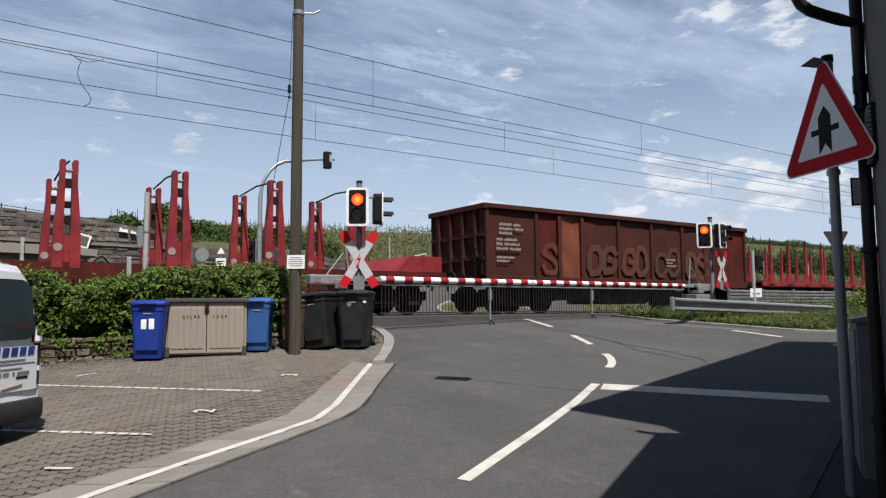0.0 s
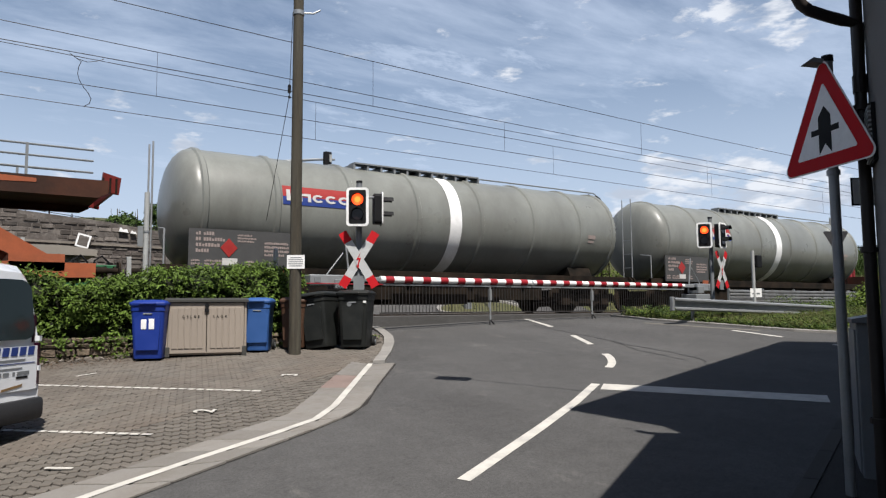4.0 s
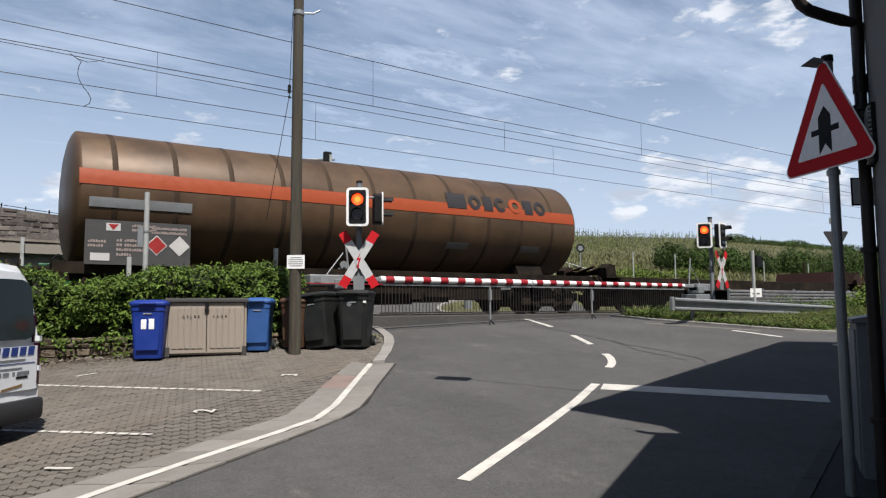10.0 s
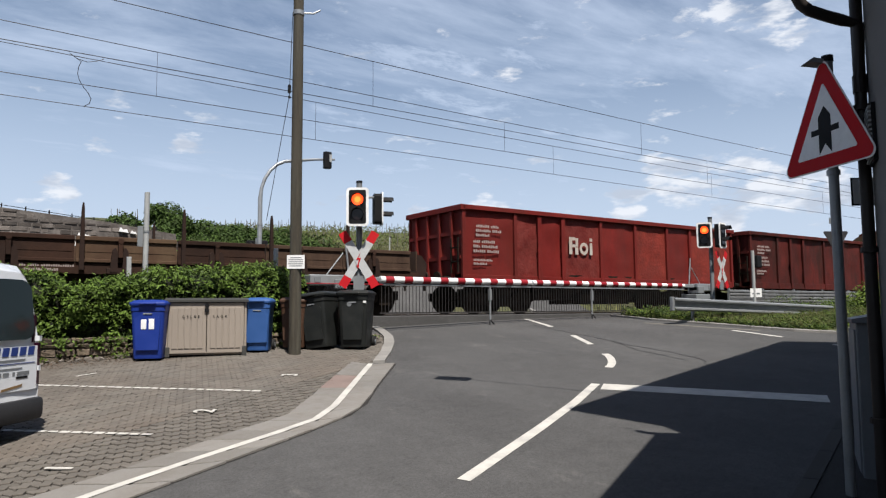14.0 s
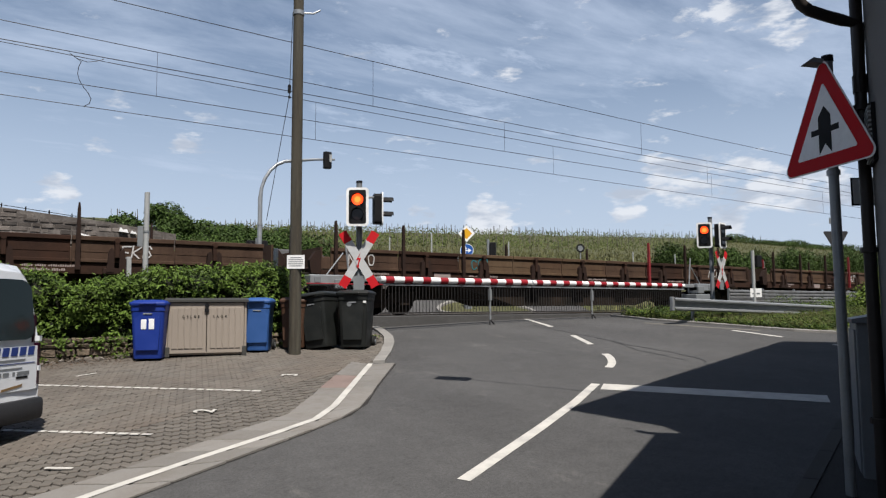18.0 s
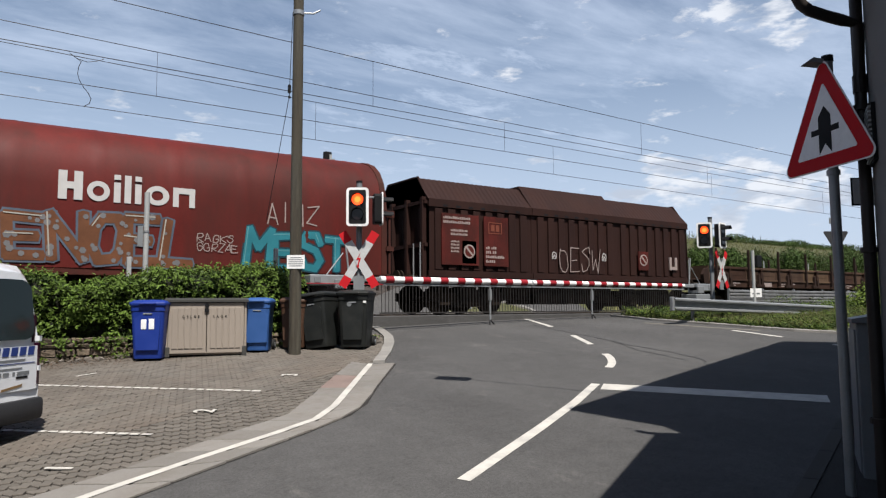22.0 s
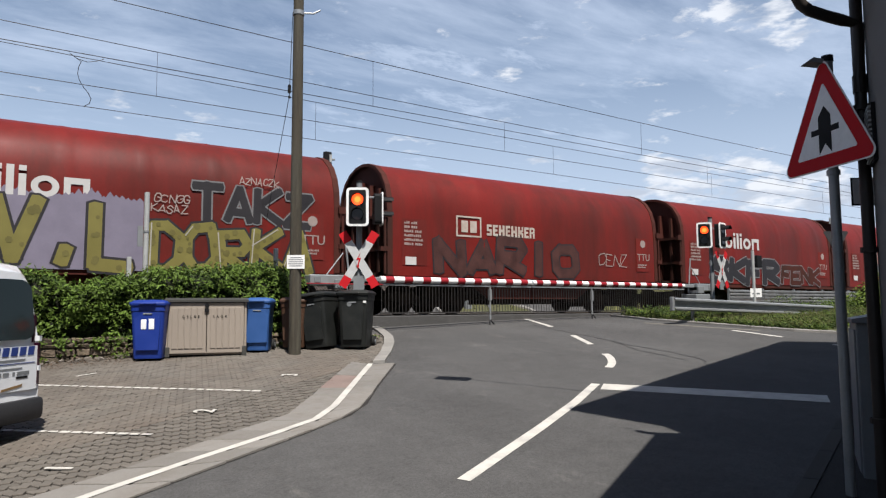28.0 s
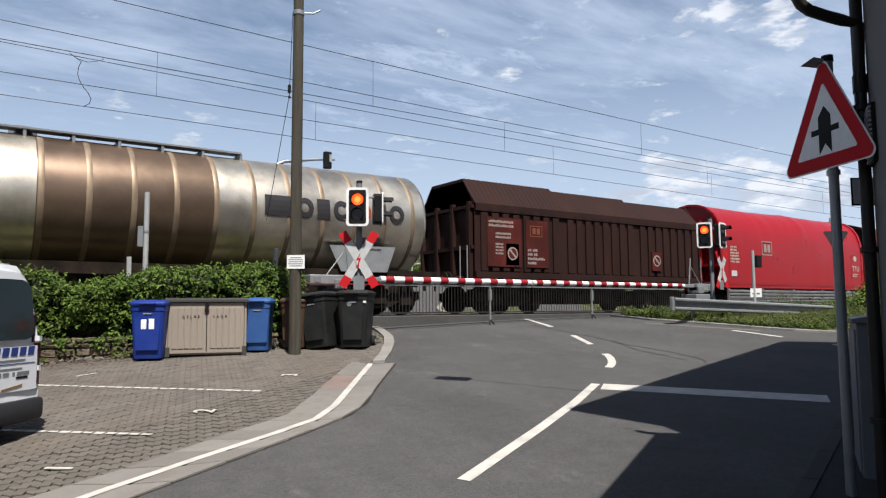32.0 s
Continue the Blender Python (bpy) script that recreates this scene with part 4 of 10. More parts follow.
def on_ground(x, y, rz, rx=0, ry=0):
    return Matrix.Translation((x, y, ground_z(x, y) + 0.003)) @ pose(0, 0, 0, rx, ry, rz)


bin_a, body_a = wheelie_bin("bright blue plastic wheelie bin with painted white marks", on_ground(2.75, 12.66, -24), M_BINBLUE, M_BINBLUE, 0.98, 0.55, 0.62)
for i, (x0, z0, z1) in enumerate(((-0.10, 0.50, 0.66), (0.02, 0.50, 0.67))):
    part("painted_mark", B().box((x0, -0.308, z0), (x0 + 0.085, -0.28, z1), 0.004), M_WHITE, body_a, "white painted bar")
wheelie_bin("faded blue plastic wheelie bin beside a pole", on_ground(4.56, 12.49, -30), M_BINSKY, M_BINSKY, 0.95, 0.46, 0.54)
wheelie_bin("brown plastic wheelie bin half hidden behind a pole", on_ground(5.25, 12.45, -38), M_BINBROWN, M_BINBROWN, 0.93, 0.48, 0.54)
bin_c, body_c = wheelie_bin("black plastic wheelie bin leaning against its neighbour", on_ground(5.66, 12.16, -52, 0, -7), M_BINBLACK, M_BINBLACK, 1.03, 0.56, 0.66)
bin_d, body_d = wheelie_bin("black plastic wheelie bin with small white stickers", on_ground(6.20, 11.88, -40), M_BINBLACK, M_BINBLACK, 1.06, 0.58, 0.70)
part("sticker", B().box((0.20, -0.346, 0.82), (0.25, -0.33, 0.86)), M_WHITE, body_d)
part("crest", B().cyl((-0.06, -0.345, 0.80), (-0.06, -0.33, 0.80), 0.045, seg=8), M_GREY, body_d)

# storage box for sacks
box_m = Matrix.Translation((3.59, 12.39, ground_z(3.59, 12.39) + 0.002)) @ pose(0, 0, 0, 0, 0, -18)
sb = thing("storage_box", "beige resin storage box with dark lid and padlock", "storage box", box_m)
W2, DP, H = 0.66, 0.78, 0.93
part("side_panel", B().box((-W2, 0, 0.03), (-W2 + 0.04, DP, H), 0.01), M_SHED, sb)
part("side_panel", B().box((W2 - 0.04, 0, 0.03), (W2, DP, H), 0.01), M_SHED, sb)
part("back_panel", B().box((-W2 + 0.04, DP - 0.04, 0.03), (W2 - 0.04, DP, H)), M_SHED, sb)
part("floor_panel", B().box((-W2 + 0.04, 0.02, 0.03), (W2 - 0.04, DP - 0.04, 0.07)), M_SHED, sb)
for x0, x1 in ((-W2 + 0.045, -0.006), (0.006, W2 - 0.045)):
    door = part("door", B().box((x0, -0.02, 0.06), (x1, 0.02, H - 0.01), 0.006), M_SHED, sb)
    n = 5
    for i in range(n):
        a = x0 + 0.05 + (x1 - x0 - 0.10) * i / n
        part("door_slat", B().box((a + 0.008, -0.034, 0.14), (a + (x1 - x0 - 0.10) / n - 0.008, -0.018, H - 0.10), 0.006), M_SHED, door)
for x in (-W2, W2 - 0.07):
    part("corner_foot", B().box((x - 0.004, -0.035, 0.0), (x + 0.074, 0.10, 0.17), 0.008), M_SHEDLID, sb)
lid = part("lid", B().prism([(-0.06, H), (DP + 0.02, H), (DP + 0.02, H + 0.06), (0.3, H + 0.075), (-0.06, H + 0.035)], -W2 - 0.03, W2 + 0.03, "x"), M_SHEDLID, sb)
part("hasp", B().cyl((0, -0.05, H - 0.06), (0, -0.02, H - 0.06), 0.035, seg=12).cyl((0, -0.05, H - 0.14), (0, -0.02, H - 0.14), 0.04, seg=12), M_BLACK, sb, "black padlock")
lettering("lettering", "GELBE", 0.062, M_BLACK, sb, Matrix.Translation((-0.40, -0.036, H - 0.27)) @ pose(0, 0, 0, 90), spacing=1.9)
lettering("lettering", "SACK", 0.062, M_BLACK, sb, Matrix.Translation((0.10, -0.036, H - 0.27)) @ pose(0, 0, 0, 90), spacing=1.9)


# ---------------------------------------------------------------- wooden pole, posts
zp = ground_z(4.95, 11.8)
wp = thing("utility_pole", "weathered wooden utility pole with a small notice plate", "utility pole", Matrix.Translation((4.95, 11.8, zp)))
part("pole", B().tube([(0, 0, -0.1), (0.0, 0, 3), (0.01, 0, 6), (0.0, 0, 8.6)], [0.108, 0.100, 0.093, 0.087], 18), M_WOOD, wp, smooth=True)
part("collar", B().cyl((0.01, 0, 6.12), (0.01, 0, 6.20), 0.103, seg=18), M_STEEL, wp)
part("hook", B().tube([(0.08, 0.0, 6.18), (0.28, -0.05, 6.20), (0.40, -0.08, 6.28)], 0.018, 8), M_STEEL, wp)
part("insulator", B().cyl((-0.14, 0.03, 4.66), (-0.14, 0.03, 4.80), 0.03, seg=10), M_BLACK, wp)
part("insulator", B().cyl((-0.14, 0.03, 4.56), (-0.14, 0.03, 4.60), 0.022, seg=8), M_BLACK, wp)
part("stay_wire", B().tube([(-0.10, 0, 6.16), (-0.14, 0.03, 4.6), (-0.32, 0.6, 2.4)], 0.006, 5), M_BLACK, wp)
nt = Matrix.Identity(4)
for i in range(3):
    nt[i][0], nt[i][1], nt[i][2] = RIGHT[i], (0, 0, 1)[i], -AHEAD[i]
nt.translation = Vector((0.03, 0, 1.61)) - AHEAD * 0.117
npl = part("notice_plate", B().box((-0.155, -0.12, 0), (0.155, 0.12, 0.006)), M_WHITE, wp, "white notice plate with illegible lines", at=nt)
for i, wd in enumerate((0.2, 0.26, 0.25, 0.26, 0.22)):
    part("text_bar", B().box((-wd / 2, 0.065 - i * 0.036, 0.0065), (wd / 2, 0.08 - i * 0.036, 0.008)), M_GREY, npl)

pt = thing("marker_post", "pale grey steel post with a small side plate", "post", Matrix.Translation((3.03, 14.6, -0.3)))
part("post", B().cyl((0, 0, 0), (0, 0, 2.77), 0.05, seg=14), M_POST, pt, smooth=True)
part("side_plate", B().box((-0.16, -0.02, 1.70), (-0.06, 0.0, 2.10)), M_GREY, pt)
part("collar", B().cyl((0, 0, 1.98), (0, 0, 2.02), 0.058, seg=14), M_STEEL, pt)
pt = thing("fence_post", "short pale concrete post in the hedge", "post", Matrix.Translation((5.67, 14.6, -0.3)))
part("post", B().box((-0.04, -0.04, 0), (0.04, 0.04, 1.78), 0.006), M_POST, pt)
pt = thing("fence_post", "short pale concrete post in the hedge", "post", Matrix.Translation((2.75, 14.7, -0.3)))
part("post", B().box((-0.04, -0.04, 0), (0.04, 0.04, 1.5), 0.006), M_POST, pt)


# ---------------------------------------------------------------- level crossing equipment
M_LAMP = glow("signal_red_light", (1.0, 0.055, 0.008), 1.9)
M_LAMP_CORE = glow("signal_red_core", (1.0, 0.14, 0.02), 2.3)
M_LENS = mat("dark_lens", (0.0096, 0.0056, 0.0056), 0.15, var=0.1, bump=0.0)


# Greyer, mottled white for the boards of the crossbucks.
M_DULLWHITE = mat("dull_white", (0.40, 0.41, 0.41), 0.6, var=0.12, scale=5, fine=40, bump=0.05, dirt=(0.25, 0.24, 0.22), dirt_amount=0.4, dirt_scale=4)


def crossing_signal(label, x, y, top, angle, angle_cross, angle2, s, apart, shift=0.0, cross_shift=0.0, small=0.8):
    """local: front towards -y before turning"""
    z0 = ground_z(x, y)
    sg = thing("crossing_signal", label, "railway signal", Matrix.Translation((x, y, z0)), "crossing signals")
    hz = top - z0
    part("post", B().cyl((0, 0, -0.1), (0, 0, hz), 0.055, seg=14), M_GREY, sg, smooth=True)
    part("cap", B().cyl((0, 0, hz - 0.02), (0, 0, hz + 0.02), 0.06, seg=14), M_BLACK, sg)

    def rounded_box(w, z0, z1, y0, y1, r):
        pts = []
        for sx, zz, a0 in ((1, z1 - r, 0), (-1, z1 - r, 90), (-1, z0 + r, 180), (1, z0 + r, 270)):
            pts += [(sx * (w - r) + r * math.cos(radians(a0 + 30 * k)), zz + r * math.sin(radians(a0 + 30 * k))) for k in range(4)]
        return B().prism(pts, y0, y1, "y")

    def head(m, lit, far, s=s):
        za, zb = (hz - 0.87 * s, hz - 0.155 * s) if not far else (hz - 0.51 - 0.39 * s, hz - 0.51 + 0.39 * s)
        hd = part("signal_head", rounded_box(0.18 * s, za + 0.03, zb - 0.03, -0.285, -0.14 if far else -0.07, 0.05), M_BLACK, sg, "black signal head with white rim", at=m)
        part("white_rim", rounded_box(0.205 * s, za, zb, -0.30, -0.275, 0.06), M_WHITE, hd)
        part("front_plate", rounded_box(0.158 * s, za + 0.045, zb - 0.045, -0.305, -0.28, 0.03), M_BLACK, hd)
        for zc, m_ in ((zb - 0.22 * s, M_LAMP if lit else M_LENS), (za + 0.22 * s, M_LENS)):
            part("lens", B().cyl((0, -0.312, zc), (0, -0.30, zc), 0.105 * s, seg=24), m_, hd)
            if m_ is M_LAMP:
                part("lamp_core", B().cyl((0, -0.3135, zc), (0, -0.312, zc), 0.062 * s, seg=6), M_LAMP_CORE, hd)
            L_ = 0.21 if not lit else 0.10
            arch = [(0.115 * s * math.cos(radians(8 + 16.4 * k)), zc + 0.115 * s * math.sin(radians(8 + 16.4 * k))) for k in range(11)]
            vis = B().prism(arch + [(q * 1.06, zc + (v - zc) * 1.06) for q, v in reversed(arch)], -0.30 - L_, -0.30, "y")
            part("visor", vis, M_BLACK, hd)
        return hd
    turned = Matrix.Rotation(radians(angle), 3, "Z")
    head(Matrix.Translation(turned @ Vector((shift, 0, 0))) @ turned.to_4x4(), True, False)
    head(Matrix.Translation(turned @ Vector((apart * s, 0.0, 0))) @ Matrix.Rotation(radians(angle2), 4, "Z"), False, True, s * small)
    part("bracket", B().tube([Matrix.Rotation(radians(angle), 3, "Z") @ Vector((-0.05, -0.06, hz - 0.3)), Matrix.Rotation(radians(angle), 3, "Z") @ Vector((0.42 * s, -0.02, hz - 0.3))], 0.02, 6), M_STEEL, sg)
    # St Andrew's cross
    zc = hz - 1.47 * s
    cm = Matrix.Translation(RIGHT * cross_shift + Vector((0, 0, zc))) @ Matrix.Rotation(radians(angle_cross), 4, "Z")
    cross = part("crossbuck", B().box((-0.03, -0.07, -0.03), (0.03, -0.05, 0.03)), M_WHITE, sg, "red and white crossbuck with lightning bolt", at=cm)
    L_, hw = 0.59 * s, 0.079 * s
    for i, a in enumerate((58.5, 121.5)):
        d, q = Vector((math.cos(radians(a)), math.sin(radians(a)))), Vector((-math.sin(radians(a)), math.cos(radians(a))))
        y0 = -0.085 - 0.008 * i

        def bar(t0, t1):
            return B().prism([tuple(d * t0 - q * hw), tuple(d * t1 - q * hw), tuple(d * t1 + q * hw), tuple(d * t0 + q * hw)], y0 - 0.006, y0, "y")
        part("white_board", bar(-0.38 * s, 0.38 * s), M_DULLWHITE, cross)
        part("red_end", bar(0.38 * s, L_), M_RED, cross)
        part("red_end", bar(-L_, -0.38 * s), M_RED, cross)
    part("lightning_bolt", B().prism([(0.035 * s, 0.13 * s), (-0.05 * s, -0.01 * s), (0.0, 0.0), (-0.03 * s, -0.12 * s), (-0.06 * s, -0.10 * s), (-0.01 * s, -0.17 * s), (0.01 * s, -0.09 * s), (-0.01 * s, -0.11 * s), (0.04 * s, 0.03 * s), (-0.01 * s, 0.03 * s)], -0.106, -0.1, "y"), M_RED, cross)
    part("cross_plate", B().box((-0.10 * s, -0.075, -0.56 * s), (0.10 * s, -0.055, -0.30 * s)), M_GREY, cross)
    return sg


crossing_signal("two-lamp crossing signal showing red, with crossbuck beside the bins", 6.21, 11.8, 2.55, -34, -30, 70, 1.0, 0.13)
crossing_signal("two-lamp crossing signal showing red, with crossbuck behind the guard rail", 17.02, 11.8, 2.60, -54, 8, 8, 0.97, 0.05, -0.16, 0.19, 0.92)

BY, BZ = 13.6, 0.81
M_BOOMRED = mat("boom_red", (0.2216, 0.0104, 0.0160), 0.5, var=0.08, scale=4, fine=30, bump=0.0)
M_FENCE = mat("skirt_rod", (0.020, 0.018, 0.017), 0.8, metal=0.0, var=0.1, bump=0.0)
rod_me = B().cyl((0, 0, -0.70), (0, 0, -0.06), 0.0085, seg=5).mesh("rod", M_FENCE)


def barrier(label, x0, x1, pivot, foot_x, r):
    g = thing("barrier", label, "level crossing barrier", Matrix.Translation((0, BY, BZ)), "barriers")
    boom = part("boom", B().cyl((x0, 0, 0), (x1, 0, 0), r, r * 0.9, seg=14), M_WHITE, g, smooth=True)
    n = int((x1 - x0) / 0.45)
    for i in range(n):
        a = x0 + 0.12 + i * (x1 - x0) / n
        part("red_band", B().cyl((a, 0, 0), (a + 0.215, 0, 0), r * 1.02, seg=14), M_BOOMRED, boom, smooth=True)
    part("skirt_rail", B().box((x0, -0.02, -0.125), (x1, 0.02, -0.085)), M_STEEL, g)
    part("skirt_rail", B().box((x0, -0.012, -0.75), (x1, 0.012, -0.72)), M_FENCE, g)
    k = int((x1 - x0) / 0.088)
    for i in range(k):
        part("rod", rod_me, None, g, at=Matrix.Translation((x0 + (i + 0.5) * (x1 - x0) / k, 0, -0.03)))
    for i in range(3):
        a = x0 + (i + 0.5) * (x1 - x0) / 3
        part("hanger", B().box((a - 0.02, -0.02, -0.12), (a + 0.02, 0.02, -0.03)), M_STEEL, g)
    zf = ground_z(foot_x, BY) - BZ
    part("support_leg", B().cyl((foot_x, 0, zf + 0.03), (foot_x, 0, -0.05), 0.024, seg=8).box((foot_x - 0.035, -0.035, -0.45), (foot_x + 0.035, 0.035, -0.18)), M_STEEL, g)
    part("support_foot", B().cyl((foot_x - 0.07, -0.07, zf), (foot_x, 0, zf + 0.12), 0.018, seg=6).cyl((foot_x + 0.07, -0.07, zf), (foot_x, 0, zf + 0.12), 0.018, seg=6), M_BLACK, g)
    # drive box with counterweight arm
    bx = pivot
    zb = ground_z(bx, BY) - BZ
    part("drive_box", B().box((bx - 0.34, -0.28, zb), (bx + 0.34, 0.28, -0.25), 0.02), M_GREY if pivot > x1 else M_RUSTY, g)
    s = 1 if pivot < x0 else -1
    cw = part("counterweight", B().box((min(bx - s * 0.66, bx + s * 0.12), -0.16, -0.15), (max(bx - s * 0.66, bx + s * 0.12), 0.16, 0.07), 0.02), M_STEEL, g)
    part("inset_plate", B().box((bx - s * 0.5 - 0.07, -0.172, -0.09), (bx - s * 0.5 + 0.07, -0.162, 0.02)), M_GREY, cw)
    part("arm_bracket", B().box((bx - 0.12, -0.2, -0.22), (bx + 0.16, 0.2, -0.02), 0.015), M_GREY, g)
    part("pivot_arm", B().box((min(bx - s * 0.6, x0 if s > 0 else x1), -0.05, -0.05), (max(bx - s * 0.6, x0 if s > 0 else x1), 0.05, 0.05), 0.01), M_STEEL, g)
    part("stay", B().cyl((bx + s * 0.30, 0, 0.05), (bx + s * 0.20, 0, 0.85), 0.022, seg=8).cyl((bx + s * 0.16, 0, 0.55), (bx - s * 0.25, 0, 0.05), 0.014, seg=6), M_STEEL, g)
    return g


barrier("closed red and white barrier boom with hanging rod skirt", 7.67, 12.05, 6.62, 10.73, 0.075)
barrier("closed red and white barrier boom with hanging rod skirt", 12.09, 18.19, 18.75, 14.23, 0.066)

# dark mesh fence behind the bins, with a red top rail
mf = thing("mesh_fence", "dark wire mesh fence with a red top rail behind the bins", "fence", Matrix.Translation((0, 13.25, 0)))
part("top_rail", B().cyl((5.8, 0, 0.685), (7.55, 0, 0.685), 0.012, seg=8), M_BOOMRED, mf, "thin red rail")
for x in (5.85, 6.75):
    part("post", B().cyl((x, 0.03, ground_z(x, 13.25) - 0.05), (x, 0.03, 0.66), 0.02, seg=8), M_BLACK, mf)
for i in range(30):
    for q in (-1, 1):
        xa = 5.8 + (i - 8) * 0.062 if q > 0 else 5.8 + i * 0.062
        za, zb = 0.12, 0.65
        xb = xa + q * 0.45
        if xb < 5.8 or xa < 5.8 or max(xa, xb) > 7.0:
            continue
        part("mesh_wire", B().cyl((xa, 0.0 if q > 0 else 0.012, za), (xb, 0.0 if q > 0 else 0.012, zb), 0.006, seg=4), M_BLACK, mf)

# guard rail and corrugated fence
gr = thing("guard_rail", "galvanised steel guard rail above roadside weeds", "guard rail", Matrix.Translation((0, 11.0, 0)))
prof = [(0.0, -0.155), (-0.06, -0.150), (-0.10, -0.125), (-0.10, -0.09), (0.0, -0.065), (0.0, 0.065), (-0.10, 0.09), (-0.10, 0.125), (-0.06, 0.150), (0.0, 0.155), (0.004, 0.15), (-0.056, 0.145), (-0.095, 0.122), (-0.095, 0.093), (0.005, 0.068), (0.005, -0.068), (-0.095, -0.093), (-0.095, -0.122), (-0.056, -0.145), (0.004, -0.15)]
for i in range(2):
    xa, xb = 14.25 + i * 3.68, 14.25 + (i + 1) * 3.68 - 0.004
    b = B().prism(prof, xa, xb, "x")
    for k, v in enumerate(b.v):
        b.v[k] = (v[0], v[1], v[2] + 0.24 - (v[0] - 14.25) * 0.030)
    part("beam", b, M_STEEL, gr)
part("end_cap", B().box((14.17, -0.08, 0.07), (14.25, 0.02, 0.41), 0.02), M_STEEL, gr)
part("lower_rail", B().box((14.4, 0.05, -0.12), (21.4, 0.11, -0.06)).moved(Matrix.Rotation(radians(0.8), 4, "Y")), M_STEEL, gr)
for i in range(4):
    x = 15.1 + i * 2.0
    z = ground_z(x, 11.0)
    part("rail_post", B().box((x - 0.03, 0.02, z - 0.1), (x + 0.03, 0.09, 0.30 - (x - 14.25) * 0.03)), M_STEEL, gr)

M_RIB = mat("weathered_zinc", (0.1360, 0.1400, 0.1440), 0.6, metal=0.2, var=0.2, scale=2, fine=30, bump=0.05, dirt=(0.0560, 0.0480, 0.0400), dirt_amount=0.7, dirt_scale=1.5)
cf = thing("metal_fence", "pale grey horizontally ribbed metal fence by the track", "fence", Matrix.Translation((0, 14.2, 0)))
for i in range(12):
    x = 21.4 + i * 2.0
    for k in range(5):
        part("rib", B().prism([(0, 0.20 + k * 0.11), (-0.025, 0.225 + k * 0.11), (-0.025, 0.28 + k * 0.11), (0, 0.305 + k * 0.11)], x, x + 1.985, "x"), M_RIB, cf)
    part("post", B().box((x - 0.03, 0.0, -0.2), (x + 0.03, 0.06, 0.80)), M_GREY, cf)

ws = thing("sign_post", "pale post with a small white plate near the guard rail", "sign", Matrix.Translation((19.62, 12.2, ground_z(19.62, 12.2))))
part("post", B().cyl((0, 0, -0.1), (0, 0, 1.92), 0.05, seg=12), M_POST, ws, smooth=True)
pq = nt.copy(); pq.translation = Vector((0.05, 0, 0.66)) - AHEAD * 0.06
wpl = part("plate", B().box((-0.17, -0.13, 0), (0.17, 0.13, 0.006)), M_WHITE, ws, at=pq)
for i, w in enumerate((0.08, 0.1)):
    part("text_bar", B().box((-0.11 + 0.12 * i, -0.05, 0.0065), (-0.11 + 0.12 * i + w, 0.0, 0.008)), M_GREY, wpl)

part("junction_box", B().box((0.07, -0.10, 1.42), (0.33, 0.02, 1.78), 0.02), M_BLACK, ws)
gw = thing("give_way_sign", "back of a triangular give way sign on a thin post", "traffic sign", Matrix.Translation((21.5, 10.7, -0.2)))
part("post", B().cyl((0, 0, 0), (0, 0, 3.0), 0.035, seg=10), M_STEEL, gw, smooth=True)
gm = nt.copy(); gm.translation = Vector((0, 0, 2.35)) - AHEAD * 0.05
part("plate", tri(0.78, 0, 0.006, 0.04).moved(Matrix.Rotation(math.pi, 4, "Z")), mat("dark_sign_back", (0.0248, 0.0248, 0.0272), 0.6), gw, at=gm)
part("small_plate", B().box((-0.13, -0.1, 0), (-0.03, 0.08, 0.006)).moved(Matrix.Translation((-0.05, 0.55, 0))), M_GREY, gw, at=gm)


# ---------------------------------------------------------------- overhead line
M_WIRE = mat("wire", (0.0152, 0.0136, 0.0128), 0.5, metal=0.4, var=0.1, bump=0.0)


def overhead(y, z_mess, z_con, drops, name_label):
    o = thing("overhead_line", name_label, "overhead line", Matrix.Translation((0, y, 0)), "overhead lines")

    def zm(x):
        return z_mess[0] + (z_mess[1] - z_mess[0]) * (x / 30.0) + 0.00035 * (x - 26) ** 2 - 0.0
    part("messenger_wire", B().tube([(x, 0, zm(x)) for x in range(-40, 101, 5)], 0.0105, 5), M_WIRE, o)
    part("contact_wire", B().tube([(x, 0, z_con[0] + (z_con[1] - z_con[0]) * x / 30.0) for x in range(-40, 101, 10)], 0.010, 5), M_WIRE, o)
    for x in drops:
        part("dropper", B().cyl((x, 0, z_con[0] + (z_con[1] - z_con[0]) * x / 30.0), (x, 0, zm(x)), 0.0055, seg=4), M_WIRE, o)
    return o


overhead(TRACK_Y, (7.32, 7.22), (6.08, 5.97), (-2, 9.79, 21.5, 33), "thin catenary and contact wires over the track")
overhead(20.0, (7.08, 7.0), (6.01, 5.93), (4.31, 16.56, 28.8, 41), "thin catenary and contact wires between the tracks")
JUMP = [(2.39, 0.00, 7.44), (2.50, -0.42, 7.20), (2.59, -0.85, 6.98), (2.48, -1.27, 6.68), (2.41, -1.69, 6.36), (2.41, -2.12, 6.06), (2.46, -2.54, 5.78), (2.51, -2.96, 5.53), (2.52, -3.38, 5.28), (2.43, -3.81, 5.04), (2.28, -4.23, 4.86)]
o = overhead(22.0, (7.2, 7.05), (5.98, 5.84), (9.9, 20.9, 32, 43), "thin catenary and contact wires over the far track")
part("jumper_wire", B().tube(JUMP, 0.009, 5), M_WIRE, o)
part("jumper_wire", B().tube([(2.39, 0.00, 7.44), (2.61, 0.00, 7.31), (2.85, 0.00, 7.27), (3.10, 0.00, 7.34), (3.28, 0.00, 7.44)], 0.009, 5), M_WIRE, o)

